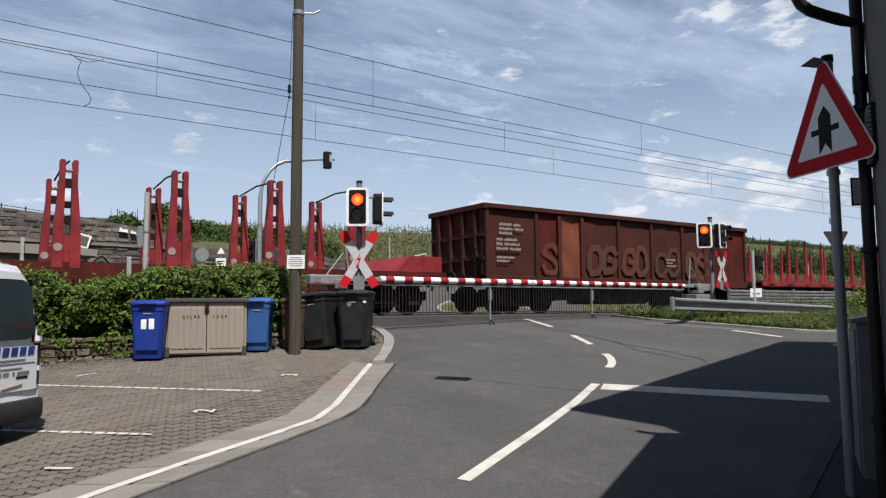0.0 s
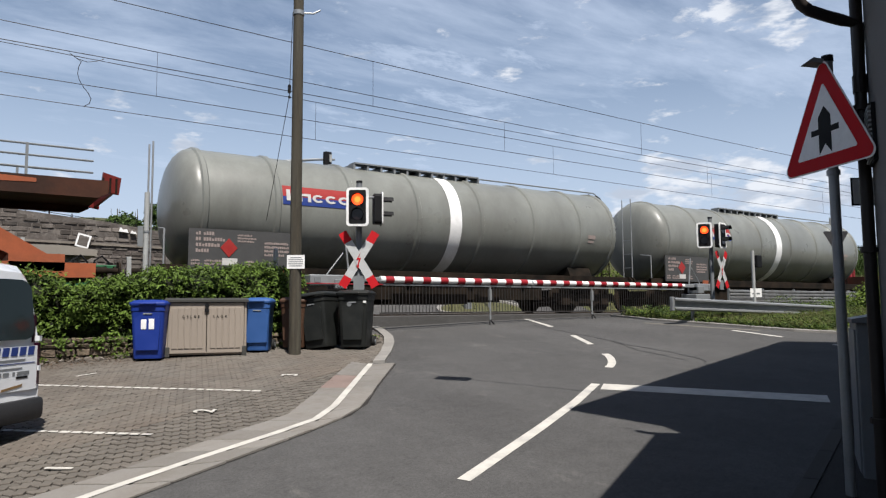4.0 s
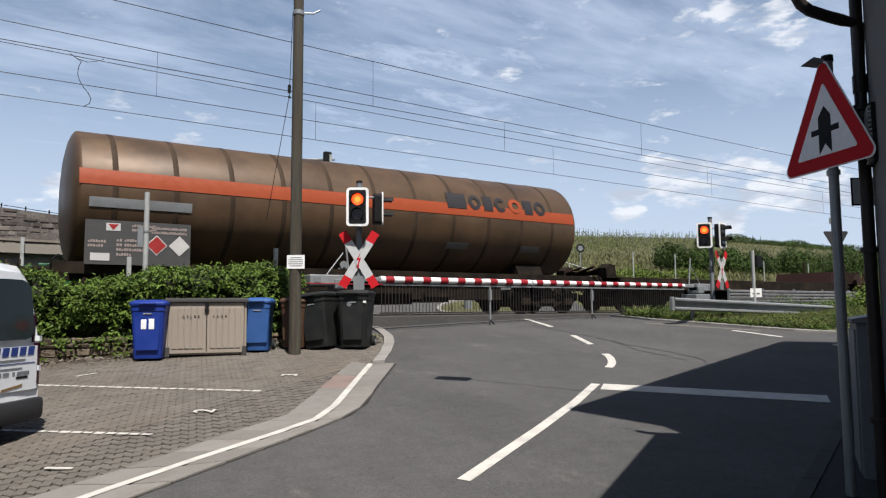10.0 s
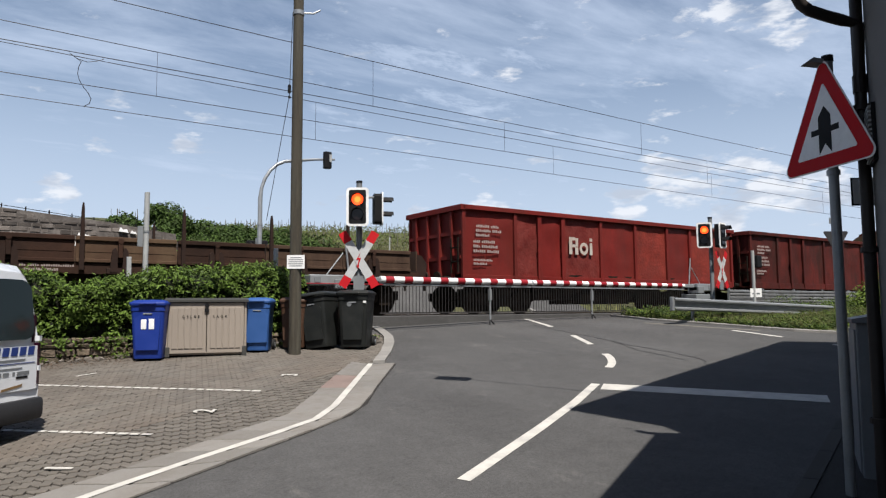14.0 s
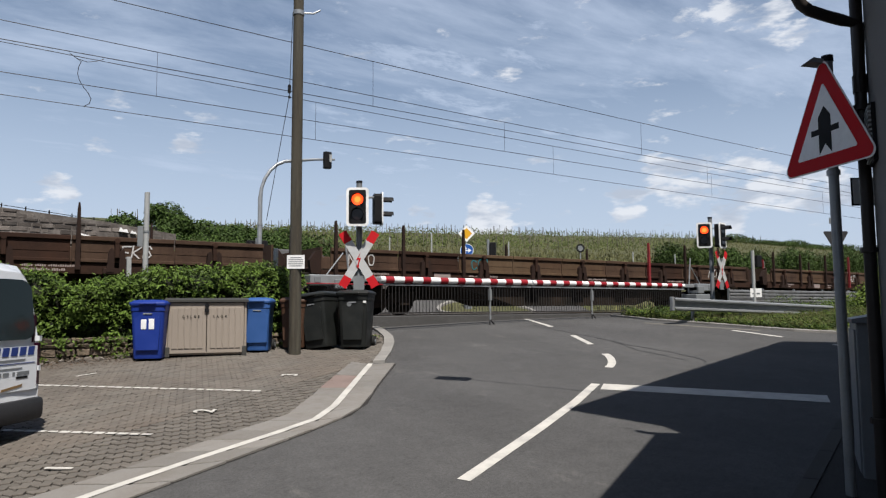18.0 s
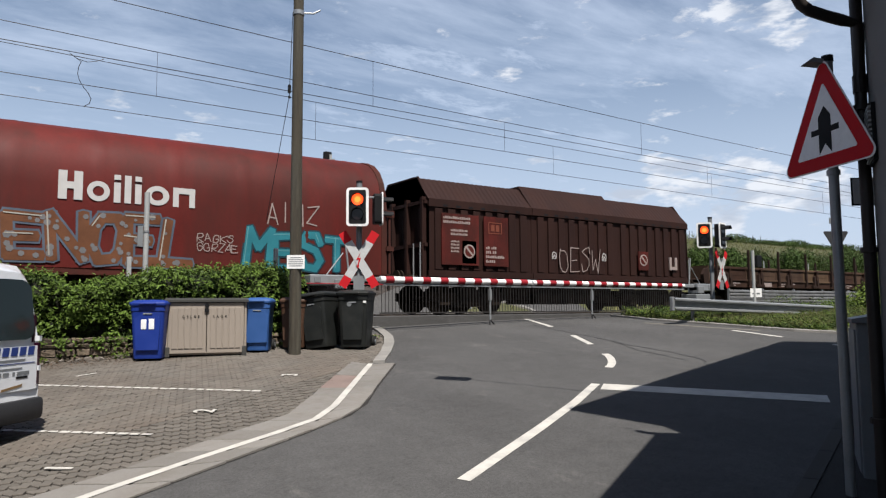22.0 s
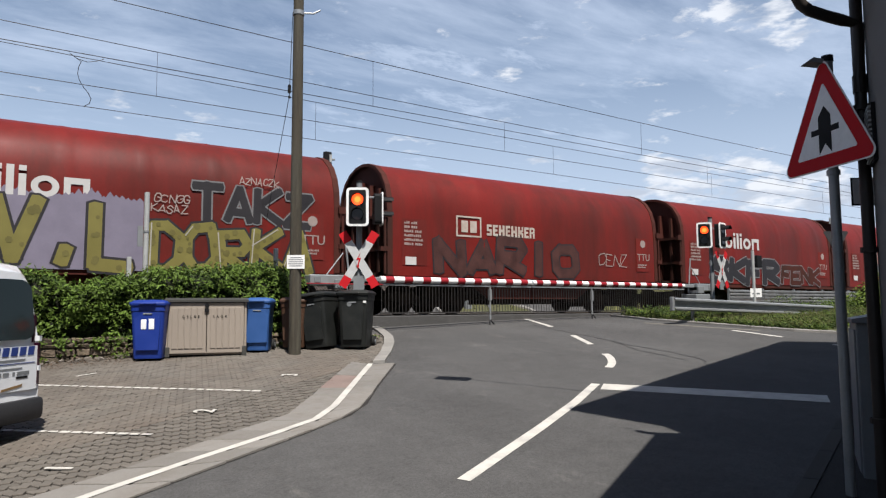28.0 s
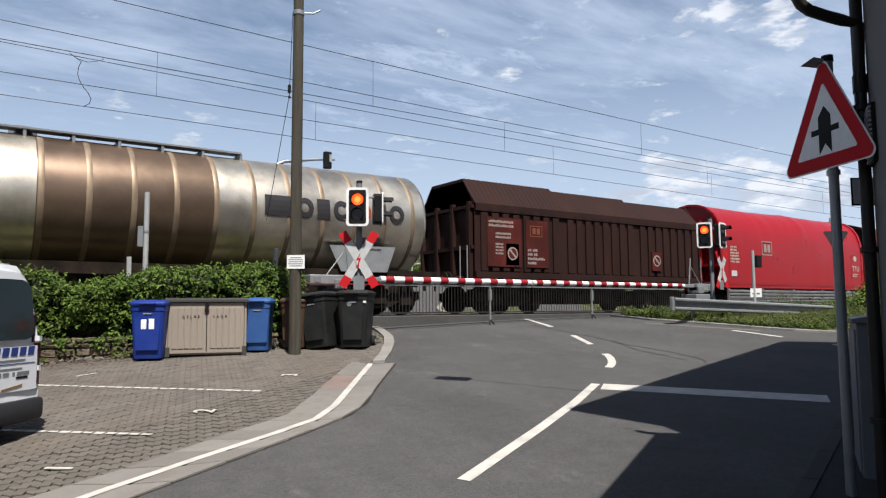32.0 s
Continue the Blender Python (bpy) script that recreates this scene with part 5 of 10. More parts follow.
# street lamp hung on a cable over the street, seen by its shadow
hl = thing("hanging_lamp", "box-shaped street lamp hung on a cable over the street", "street lamp", Matrix.Translation((5.25, 5.6, 4.2)))
part("housing", B().box((-0.25, -0.12, -0.06), (0.25, 0.12, 0.06), 0.02).moved(Matrix.Rotation(radians(-50), 4, "Z")), M_GREY, hl)
part("cable", B().tube([(0, 0, 0.10), (0.62, -1.3, 0.20), (1.12, -2.35, 0.32)], 0.010, 5), M_WIRE, hl)
part("hook", B().cyl((0, 0, 0.05), (0, 0, 0.12), 0.012, seg=6), M_WIRE, hl)


# ---------------------------------------------------------------- vegetation
def leaves(points, size, rnd, flat=0.35):
    """Small bent leaves at points (position, outward normal)."""
    b = B()
    for p, nrm_ in points:
        d = (nrm_ + Vector((rnd.gauss(0, 0.6), rnd.gauss(0, 0.6), rnd.gauss(0.25, 0.6)))).normalized()
        u = d.orthogonal().normalized()
        u.rotate(Matrix.Rotation(rnd.uniform(0, 6.28), 3, d))
        w = d.cross(u)
        s = size * rnd.uniform(0.6, 1.35)
        o = len(b.v)
        b.v += [tuple(p - u * s), tuple(p - w * s * 0.45 + d * s * flat * 0.3), tuple(p + u * s), tuple(p + w * s * 0.45 + d * s * flat * 0.3)]
        b.f += [(o, o + 1, o + 2), (o, o + 2, o + 3)]
    return b


def plain_mesh(b, name, material):
    me = bpy.data.meshes.new(name)
    me.from_pydata(b.v, [], b.f)
    me.materials.append(material)
    return me


def blob_points(c, r, n, rnd, seed, low=-0.6):
    """Points on an uneven rounded crown."""
    out = []
    while len(out) < n:
        d = Vector((rnd.gauss(0, 1), rnd.gauss(0, 1), rnd.gauss(0, 1))).normalized()
        if d.z < low:
            continue
        k = 1 + 0.38 * noise.noise(d * 2.1 + Vector((seed, 0, 0))) + 0.22 * noise.noise(d * 5 + Vector((0, seed, 0)))
        k *= rnd.uniform(0.72, 1.02)
        out.append((Vector((c[0] + d.x * r[0] * k, c[1] + d.y * r[1] * k, c[2] + d.z * r[2] * k)), d))
    return out


def tree(name, label, x, y, z, h, r, leaf, n, seed, material, category="tree"):
    rnd = random.Random(seed)
    t = thing(name, label, category, Matrix.Translation((x, y, z)))
    part("trunk", B().tube([(0, 0, -0.2), (0.05, 0, h * 0.35), (0.0, 0.05, h * 0.7)], [0.05 * h, 0.035 * h, 0.012 * h], 8), M_BARK, t, smooth=True)
    limbs = B()
    pts = []
    for i in range(6):
        a = i * 1.05 + rnd.uniform(-.3, .3)
        e = Vector((math.cos(a) * r * 0.55, math.sin(a) * r * 0.55, h * rnd.uniform(0.5, 0.85)))
        limbs.tube([(0.03, 0, h * 0.3), e * 0.6 + Vector((0, 0, h * 0.12)), e], [0.02 * h, 0.012 * h, 0.004 * h], 5)
        rr = r * rnd.uniform(0.45, 0.7)
        pts += blob_points(e, (rr, rr, rr * 0.8), n // 7, rnd, seed + i)
    pts += blob_points((0, 0, h * 0.75), (r * 0.7, r * 0.7, h * 0.28), n // 7, rnd, seed + 9)
    part("limbs", limbs, M_BARK, t)
    part("crown", plain_mesh(leaves(pts, leaf, rnd), "crown", material), None, t)
    return t


def shrub(label, x, y, z, rx, ry, rz, leaf, n, seed, material):
    rnd = random.Random(seed)
    t = thing("shrub", label, "shrub", Matrix.Translation((x, y, z)))
    pts = []
    for i in range(5):
        c = (rnd.uniform(-.5, .5) * rx, rnd.uniform(-.4, .4) * ry, rz * rnd.uniform(0.25, 0.6))
        pts += blob_points(c, (rx * 0.6, ry * 0.6, rz * 0.5), n // 5, rnd, seed + i)
    part("foliage", plain_mesh(leaves(pts, leaf, rnd), "foliage", material), None, t)
    stems = B()
    for i in range(5):
        stems.tube([(rnd.uniform(-.1, .1), rnd.uniform(-.1, .1), -0.2), (rnd.uniform(-.5, .5) * rx, rnd.uniform(-.4, .4) * ry, rz * 0.6)], [0.04, 0.01], 5)
    part("stems", stems, M_BARK, t)
    return t


# hedge over the dry stone wall
hd = thing("hedge", "dense green deciduous hedge above a low stone wall", "hedge", Matrix.Translation((0, 0, 0)))
rnd = random.Random(21)
pts = []
HX0, HX1 = -2.5, 5.75


def hedge_top(x):
    base = np.interp(x, [-2.5, 0.8, 1.1, 1.35, 1.55, 1.8, 2.0, 2.25, 2.7, 3.1, 4.3, 5.2, 5.75], [0.80, 0.78, 0.76, 0.70, 0.56, 0.49, 0.55, 0.66, 0.72, 0.82, 0.89, 0.97, 0.84])
    return float(base) + 0.06 * noise.noise((x * 1.9, 0, 3)) + 0.09 * noise.noise((x * 4.6, 0, 7))


def hedge_front(x, z):
    return 13.44 + 0.22 * noise.noise((x * 1.5, z * 2.2, 1)) + 0.16 * noise.noise((x * 3.7, z * 4, 5)) - 0.10 * smooth(-0.2, 0.7, z) + 0.25 * smooth(0.6, 1.1, z)


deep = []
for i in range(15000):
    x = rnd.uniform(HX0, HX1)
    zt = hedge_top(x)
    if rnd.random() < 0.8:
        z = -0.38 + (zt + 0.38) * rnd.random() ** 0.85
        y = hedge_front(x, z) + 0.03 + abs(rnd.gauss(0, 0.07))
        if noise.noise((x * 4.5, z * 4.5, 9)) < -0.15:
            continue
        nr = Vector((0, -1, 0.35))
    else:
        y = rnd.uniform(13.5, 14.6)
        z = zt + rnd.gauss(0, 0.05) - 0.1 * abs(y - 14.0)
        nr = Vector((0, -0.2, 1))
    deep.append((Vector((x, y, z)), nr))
for i in range(820):      # leafy clumps that stand out and catch the sun
    x = rnd.uniform(HX0, HX1)
    zt = hedge_top(x)
    if rnd.random() < 0.72:
        z = -0.45 + (zt + 0.42) * rnd.random() ** 0.75
        c = Vector((x, hedge_front(x, z) - rnd.uniform(0.0, 0.14), z))
    else:
        c = Vector((x, rnd.uniform(13.5, 14.3), zt + rnd.uniform(-0.04, 0.07)))
    r = rnd.uniform(0.05, 0.17)
    for k in range(int(330 * r)):
        d = Vector((rnd.gauss(0, 1), rnd.gauss(0, 1), rnd.gauss(0.45, 0.8))).normalized() * r * rnd.uniform(0.5, 1.15)
        pts.append((c + Vector((d.x * 1.2, d.y, d.z * 0.8)), Vector((d.x, d.y - 0.05, d.z + 0.07)).normalized()))
for i in range(360):      # shoots that stick out
    x = rnd.uniform(HX0, HX1)
    zt = hedge_top(x)
    y = rnd.uniform(13.4, 14.2)
    lean_x, lean_y = rnd.uniform(-.02, .02), rnd.uniform(-.03, .01)
    for k in range(rnd.randrange(4, 9)):
        pts.append((Vector((x + k * lean_x + rnd.uniform(-.02, .02), y + k * lean_y, zt - 0.05 + k * 0.033)), Vector((0, -0.3, 0.5))))
for i in range(50):      # growth hanging over the wall
    x = rnd.uniform(-0.5, HX1)
    for k in range(16):
        pts.append((Vector((x + rnd.gauss(0, .06), 13.17 + rnd.gauss(0, .03), -0.28 - k * 0.022 * rnd.random() - 0.05 * rnd.random())), Vector((0, -1, 0.3))))
# Two greens put light and shade into the leaf colour: dark inside, bright outside.
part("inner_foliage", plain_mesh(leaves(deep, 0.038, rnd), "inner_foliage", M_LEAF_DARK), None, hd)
part("foliage", plain_mesh(leaves(pts, 0.035, rnd), "foliage", M_HEDGE), None, hd)
# Backing sheet that closes the hedge; its near-black colour is painted shade.
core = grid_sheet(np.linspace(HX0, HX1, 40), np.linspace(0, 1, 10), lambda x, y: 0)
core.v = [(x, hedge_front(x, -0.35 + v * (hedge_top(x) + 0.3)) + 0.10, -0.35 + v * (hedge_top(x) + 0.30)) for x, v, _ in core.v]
part("inner_growth", core, mat("hedge_shade", (0.0096, 0.0112, 0.0048), 0.95, var=0.4, scale=9, fine=40, bump=0.8, bump_dist=0.05), hd)

# dry stone wall below it
M_FIELD = mat("field_stone", (0.1012, 0.0774, 0.0563), 0.95, var=0.3, scale=3, fine=30, bump=0.8, bump_dist=0.03, piece=0.4, dirt=(0.0440, 0.0396, 0.0220), dirt_amount=0.8, dirt_scale=4)
wl = thing("stone_wall", "low dry stone wall of brown field stones", "", kind="structure")
part("core", B().box((-2.8, 13.32, -1.1), (5.7, 13.9, -0.30)), M_MORTAR, wl)
rnd = random.Random(5)
z = -0.80
row = 0
while z < -0.30:
    hgt = rnd.uniform(0.08, 0.13)
    x = -2.8 + rnd.uniform(0, .2)
    while x < 5.6:
        w = rnd.uniform(0.12, 0.34)
        b = B().box((0, 0, 0), (w - 0.02, 0.12, hgt - 0.015), 0.022)
        for k, v in enumerate(b.v):
            nn = noise.noise_vector((v[0] * 7 + x * 3, v[1] * 7, v[2] * 7 + z * 9)) * 0.024
            b.v[k] = (v[0] + x + nn.x, v[1] + 13.20 + nn.y + 0.02 * rnd.random(), v[2] + z + nn.z)
        part("stone", b, M_FIELD, wl)
        x += w
    z += hgt
rub = B()
rnd = random.Random(6)
for i in range(420):      # loose stones by the kerb and wall foot
    if i < 260:
        x, y = rnd.uniform(6.1, 7.3), rnd.uniform(12.0, 13.4)
        if x > 6.75 + (y - 11.9) * 0.55:
            continue
    else:
        x, y = rnd.uniform(0, 5.6), rnd.uniform(13.02, 13.2)
    s = rnd.uniform(0.015, 0.05)
    st = len(rub.v)
    rub.box((-s, -s * rnd.uniform(.6, 1), 0), (s, s * rnd.uniform(.6, 1), s * 1.1))
    rub.moved(Matrix.Translation((x, y, ground_z(x, y) - 0.003)) @ pose(0, 0, 0, rnd.uniform(-20, 20), rnd.uniform(-20, 20), rnd.uniform(0, 90)), st)
solo("gravel", rub, M_STONE, "loose pale stones beside the kerb", "gravel", kind="stuff")

# brown litter of leaves and grit along the wall foot
rnd = random.Random(16)
lit = []
for i in range(5200):
    x = rnd.uniform(-1.5, 6.6)
    y = 13.12 - abs(rnd.gauss(0, 0.33))
    if not inner_y(x, y) or (2.3 < x < 4.4 and y < 12.3):
        continue
    lit.append((Vector((x, y, ground_z(x, y) + 0.004 + rnd.random() * 0.006)), Vector((0, 0, 6))))
tagged(new("leaf_litter", plain_mesh(leaves(lit, 0.017, rnd), "leaf_litter", mat("dead_leaf", (0.0680, 0.0400, 0.0208), 0.9, var=0.3, bump=0, piece=0.5))), "brown dead leaves at the foot of the wall", "leaf litter", kind="stuff")
pts = []
for cx, cy, n, r in ((2.35, 13.05, 60, 0.10), (1.15, 13.08, 50, 0.08), (4.75, 12.95, 60, 0.09), (5.1, 12.7, 40, 0.08), (6.95, 12.6, 50, 0.1), (6.35, 12.55, 60, 0.1)):
    for k in range(n):
        a, q = rnd.uniform(0, 6.28), r * rnd.random() ** 0.5
        pts.append((Vector((cx + q * math.cos(a) * 1.5, cy + q * math.sin(a), ground_z(cx, cy) + 0.005 + rnd.random() * 0.10)), Vector((math.cos(a), math.sin(a) - 0.3, 1.0))))
tagged(new("wall_weeds", plain_mesh(leaves(pts, 0.03, rnd), "wall_weeds", M_LEAF)), "small green weeds at the foot of the wall", "weeds", kind="stuff")

# weeds along the guard rail
rnd = random.Random(31)
pts = []
def verge_spot(y0, y1, reach, k):
    y = rnd.uniform(y0, y1)
    return float(np.interp(y, [q[1] for q in reversed(FL)], [q[0] for q in reversed(FL)])) + 0.2 + reach * rnd.random() ** k, y


for i in range(30000):
    x, y = verge_spot(8.2, 13.9, 14, 1.7)
    tall = 0.10 + 0.24 * max(0, noise.noise((x * 0.9, y * 0.9, 2)) + 0.4)
    if y < 11.1:
        tall *= 0.4
    elif x > 21.8:
        tall *= 1.8
    pts.append((Vector((x, y, ground_z(x, y) + 0.03 + rnd.random() * tall)), Vector((0, -0.5, 0.6))))
for i in range(330):      # taller plants
    x, y = verge_spot(9.0, 13.2, 9, 1.3)
    hh = rnd.uniform(0.12, 0.36) * (0.5 if y < 11.1 else 1.0)
    z0 = ground_z(x, y)
    for k in range(34):
        q = rnd.random()
        pts.append((Vector((x + rnd.gauss(0, 0.055 + 0.04 * q), y + rnd.gauss(0, 0.06), z0 + q * hh)), Vector((rnd.gauss(0, .4), -0.4, 0.8))))
rnd.shuffle(pts)
tagged(new("weeds", plain_mesh(leaves(pts[: len(pts) * 2 // 5], 0.034, rnd), "weeds", M_LEAF)), "bright green roadside weeds along the kerb", "weeds", kind="stuff")
weeds = new("weeds", plain_mesh(leaves(pts[len(pts) * 2 // 5:], 0.036, rnd), "weeds", M_LEAF_DARK))
tagged(weeds, "green roadside weeds and grass under the guard rail", "weeds", kind="stuff")
rnd = random.Random(33)
bank = B()
for i in range(9000):      # dry grass blades
    x, y = verge_spot(8.5, 13.8, 12, 1.5)
    h = rnd.uniform(0.08, 0.3)
    z = ground_z(x, y)
    dx, dy = rnd.gauss(0, 0.06), rnd.gauss(0, 0.06)
    o = len(bank.v)
    bank.v += [(x - 0.006, y, z), (x + 0.006, y, z), (x + dx, y + dy, z + h)]
    bank.f.append((o, o + 1, o + 2))
tagged(new("dry_grass", plain_mesh(bank, "dry_grass", mat("dry_grass", (0.0840, 0.0840, 0.0288), 0.8, var=0.2, bump=0, piece=0.3))), "dry grass blades between the weeds", "grass", kind="stuff")
solo("verge", grid_sheet(np.arange(14.6, 46, 0.3), np.arange(5.0, 15.4, 0.2), lambda x, y: ground_z(x, y) + (0.03 if beyond_kerb(x, y) else -0.14)), M_GRASS, "grassy verge between the kerb and the track", kind="structure")
shrub("leafy green bush at the roadside fence", 25.5, 11.6, -0.2, 1.6, 0.8, 1.2, 0.06, 2200, 71, M_LEAF)
shrub("leafy green bush at the roadside fence", 29.5, 12.4, -0.2, 2.2, 0.8, 1.5, 0.06, 2200, 72, M_LEAF)

# vineyard, trees and bushes on the far slope
rnd = random.Random(41)
rows = B()
posts = B()
for j in range(19):
    y = 58 + j * 1.55
    for i in range(int(130 * (0.55 + 0.45 * j / 19) * 9)):
        x = 14 + rnd.random() * (46 + j * 5)
        zt = land(x, y)
        if noise.noise((x * 0.5, y * 0.9, 2)) < -0.12:
            continue
        s = rnd.uniform(0.07, 0.16)
        p = Vector((x, y + rnd.gauss(0, 0.12), zt + rnd.uniform(0.1, 0.80)))
        d = Vector((rnd.gauss(0, .6), -1, rnd.gauss(0.4, .6))).normalized()
        u = d.orthogonal().normalized()
        w = d.cross(u)
        o = len(rows.v)
        rows.v += [tuple(p - u * s), tuple(p - w * s * 0.7), tuple(p + u * s), tuple(p + w * s * 0.7)]
        rows.f += [(o, o + 1, o + 2, o + 3)]
    for i in range(int((46 + j * 5) / 2.6)):
        x = 14 + i * 2.6 + rnd.uniform(-.25, .25)
        zt = land(x, y)
        if rnd.random() < 0.7:
            posts.box((x - 0.022, y - 0.022, zt - 0.2), (x + 0.022, y + 0.022, zt + 1.3 + rnd.uniform(-.12, .15)))
vy = thing("vineyard", "rows of green vines on wooden stakes over the slope", "vineyard", kind="stuff")
part("vines", plain_mesh(rows, "vines", M_VINE), None, vy)
part("stakes", posts, mat("vine_stake", (0.0992, 0.0896, 0.0744), 0.8, var=0.2, piece=0.4), vy)
for i, (x, y, h, r) in enumerate(((8.05, 44, 2.8, 1.1), (10.4, 44, 3.6, 1.35), (12.4, 45, 2.5, 1.5), (14.2, 45, 2.5, 1.6), (15.9, 46, 2.5, 1.6), (17.4, 46, 2.5, 1.6), (18.4, 47, 2.1, 1.3))):
    tree("tree", "round-crowned green tree on the terrace edge", x, y, 3.0 + 0.02 * i, h, r, 0.095, 6000, 50 + i, M_TREE)
for i, (x, y, rx, rz) in enumerate(((9, 41, 4, 2.0), (14, 42, 4.5, 2.2), (18, 43, 3.0, 2.2))):
    shrub("dark green bush on the terrace edge", x, y, 2.7, rx, 1.5, rz, 0.10, 6000, 60 + i, M_TREE)
BUSH = ((55.5, 43, 2.4, 2.8), (58.5, 42.5, 2.2, 2.6), (64.5, 42, 2.2, 2.7), (69.5, 42, 2.6, 2.6), (73.8, 42, 2.4, 3.3), (78.4, 42, 2.6, 3.2), (84, 42, 3.4, 3.4), (88, 42, 3.0, 3.3), (93, 42, 3.6, 3.9), (102, 42, 5.0, 4.4), (115, 42, 7.0, 5.0), (130, 44, 9.0, 6.0), (96, 68, 2.0, 2.6), (116, 79, 5.5, 1.3), (125, 80, 6.5, 1.7), (135, 80, 7.0, 1.2), (144, 80, 6.5, 1.8), (154, 80, 8.0, 1.4), (165, 80, 9.0, 1.9))
for i, (x, y, r, h) in enumerate(BUSH):
    shrub("uneven green bush on the railway bank", x, y, land(x, y) - 0.3, r, 1.6, h, 0.11, 5200, 80 + i, M_TREE if i % 3 else M_LEAF_DARK)
for i, (x, y, r, h) in enumerate(((20.5, 31, 2.0, 0.9), (24.5, 31, 2.2, 1.0), (28, 31, 2.0, 0.9), (33, 31.5, 2.5, 1.1), (40, 33, 3.4, 1.4), (47, 34, 3.5, 1.4), (37, 29, 2.2, 1.0))):
    shrub("low green scrub on the terrace", x, y + 1.2, land(x, y) - 0.1, r, 0.9, h, 0.10, 1700, 100 + i, M_LEAF)
# tufts of grass on the bank
tuft = B()
rnd = random.Random(55)
for i in range(60000):
    x, y = 14 + (100 if i < 24000 else 170) * rnd.random() ** 1.2, 26 + (30 if i < 24000 else 58) * rnd.random() ** 1.2
    if x < 27.5 and y < 30 and ((x - 20.4) / 2.5) ** 2 + ((y - 26.0) / 0.9) ** 2 > 1:
        continue
    z = land(x, y) - 0.04
    h = rnd.uniform(0.15, 0.5)
    s = rnd.uniform(0.03, 0.08)
    o = len(tuft.v)
    a = rnd.uniform(0, 3.14)
    tuft.v += [(x - s * math.cos(a), y - s * math.sin(a), z), (x + s * math.cos(a), y + s * math.sin(a), z), (x + rnd.gauss(0, .12), y + rnd.gauss(0, .12), z + h)]
    tuft.f.append((o, o + 1, o + 2))
tagged(new("bank_grass", plain_mesh(tuft, "bank_grass", mat("bank_grass", (0.0880, 0.0880, 0.0340), 0.85, var=0.3, scale=0.4, bump=0, piece=0.35))), "tufted grass on the railway bank", "grass", kind="stuff")

# ---------------------------------------------------------------- far side of the railway
big = thing("retaining_wall", "high old masonry retaining wall with stained render", "", kind="structure")
M_OLDWALL = mat("old_masonry", (0.088, 0.073, 0.066), 0.95, var=0.45, scale=2.2, fine=14, bump=0.7, bump_dist=0.04, dirt=(0.028, 0.022, 0.019), dirt_amount=0.85, dirt_scale=1.6, stretch=(0.6, 1, 1.6))
M_OLDCAP = mat("old_wall_cap", (0.112, 0.100, 0.090), 0.95, var=0.42, scale=2.4, fine=14, bump=0.6, bump_dist=0.03, dirt=(0.040, 0.030, 0.026), dirt_amount=0.9, dirt_scale=1.8)
part("lower_face", B().prism([(-40, -0.4), (6.9, -0.4), (6.9, 2.55), (-40, 3.3)], 28.0, 28.8, "y"), M_OLDWALL, big)
part("upper_face", B().prism([(-40, 3.31), (6.9, 2.56), (6.9, 3.1), (4.5, 3.42), (1.1, 3.72), (-40, 5.0)], 28.06, 28.75, "y"), M_OLDCAP, big)
part("ledge", B().prism([(-40, 3.26), (6.9, 2.50), (6.9, 2.58), (-40, 3.34)], 27.93, 28.05, "y"), M_STONE, big)
part("lower_wall", B().prism([(6.95, -0.4), (14.2, -0.4), (14.2, 2.35), (9.5, 2.55), (6.95, 2.62)], 28.1, 28.8, "y"), M_OLDWALL, big)
part("pier", B().box((6.5, 27.9, -0.4), (7.5, 28.9, 2.78)), M_OLDCAP, big)
part("lower_step", B().prism([(14.25, -0.4), (17.5, -0.4), (17.5, 1.95), (14.25, 2.1)], 28.2, 28.8, "y"), M_OLDWALL, big)
rnd = random.Random(77)
def rough_courses(x0, x1, bottom, top, y, seed):
    """Uneven rubble courses proud of the wall's core, joined."""
    rnd = random.Random(seed)
    b = B()
    z = bottom
    while z < 5.0:
        ch = rnd.uniform(0.11, 0.19)
        x = x0 + rnd.uniform(0, 0.3)
        while x < x1:
            w_ = rnd.uniform(0.18, 0.55)
            zz = z - 0.016 * x + rnd.uniform(-0.012, 0.012)
            if zz + ch < top(x) and zz + ch < top(x + w_) and rnd.random() < 0.86:
                d = rnd.uniform(0.004, 0.045)
                g = rnd.uniform(0.010, 0.03)
                xa, xb, za, zb = x + g, min(x + w_, x1), zz + g, zz + ch
                j = [rnd.uniform(0, 0.02) for _ in range(8)]
                rim = [(xa + j[0], y, za + j[1]), (xb - j[2], y, za + j[3]), (xb - j[4], y, zb - j[5]), (xa + j[6], y, zb - j[7])]
                c = ((xa + xb) / 2, (za + zb) / 2)
                face = [(c[0] + (q[0] - c[0]) * 0.9, y - d, c[1] + (q[2] - c[1]) * 0.84) for q in rim]
                o = len(b.v)
                b.v += rim + face
                b.f += [(o + 4, o + 5, o + 6, o + 7)] + [(o + k, o + (k + 1) % 4, o + 4 + (k + 1) % 4, o + 4 + k) for k in range(4)]
            x += w_
        z += ch
    return b


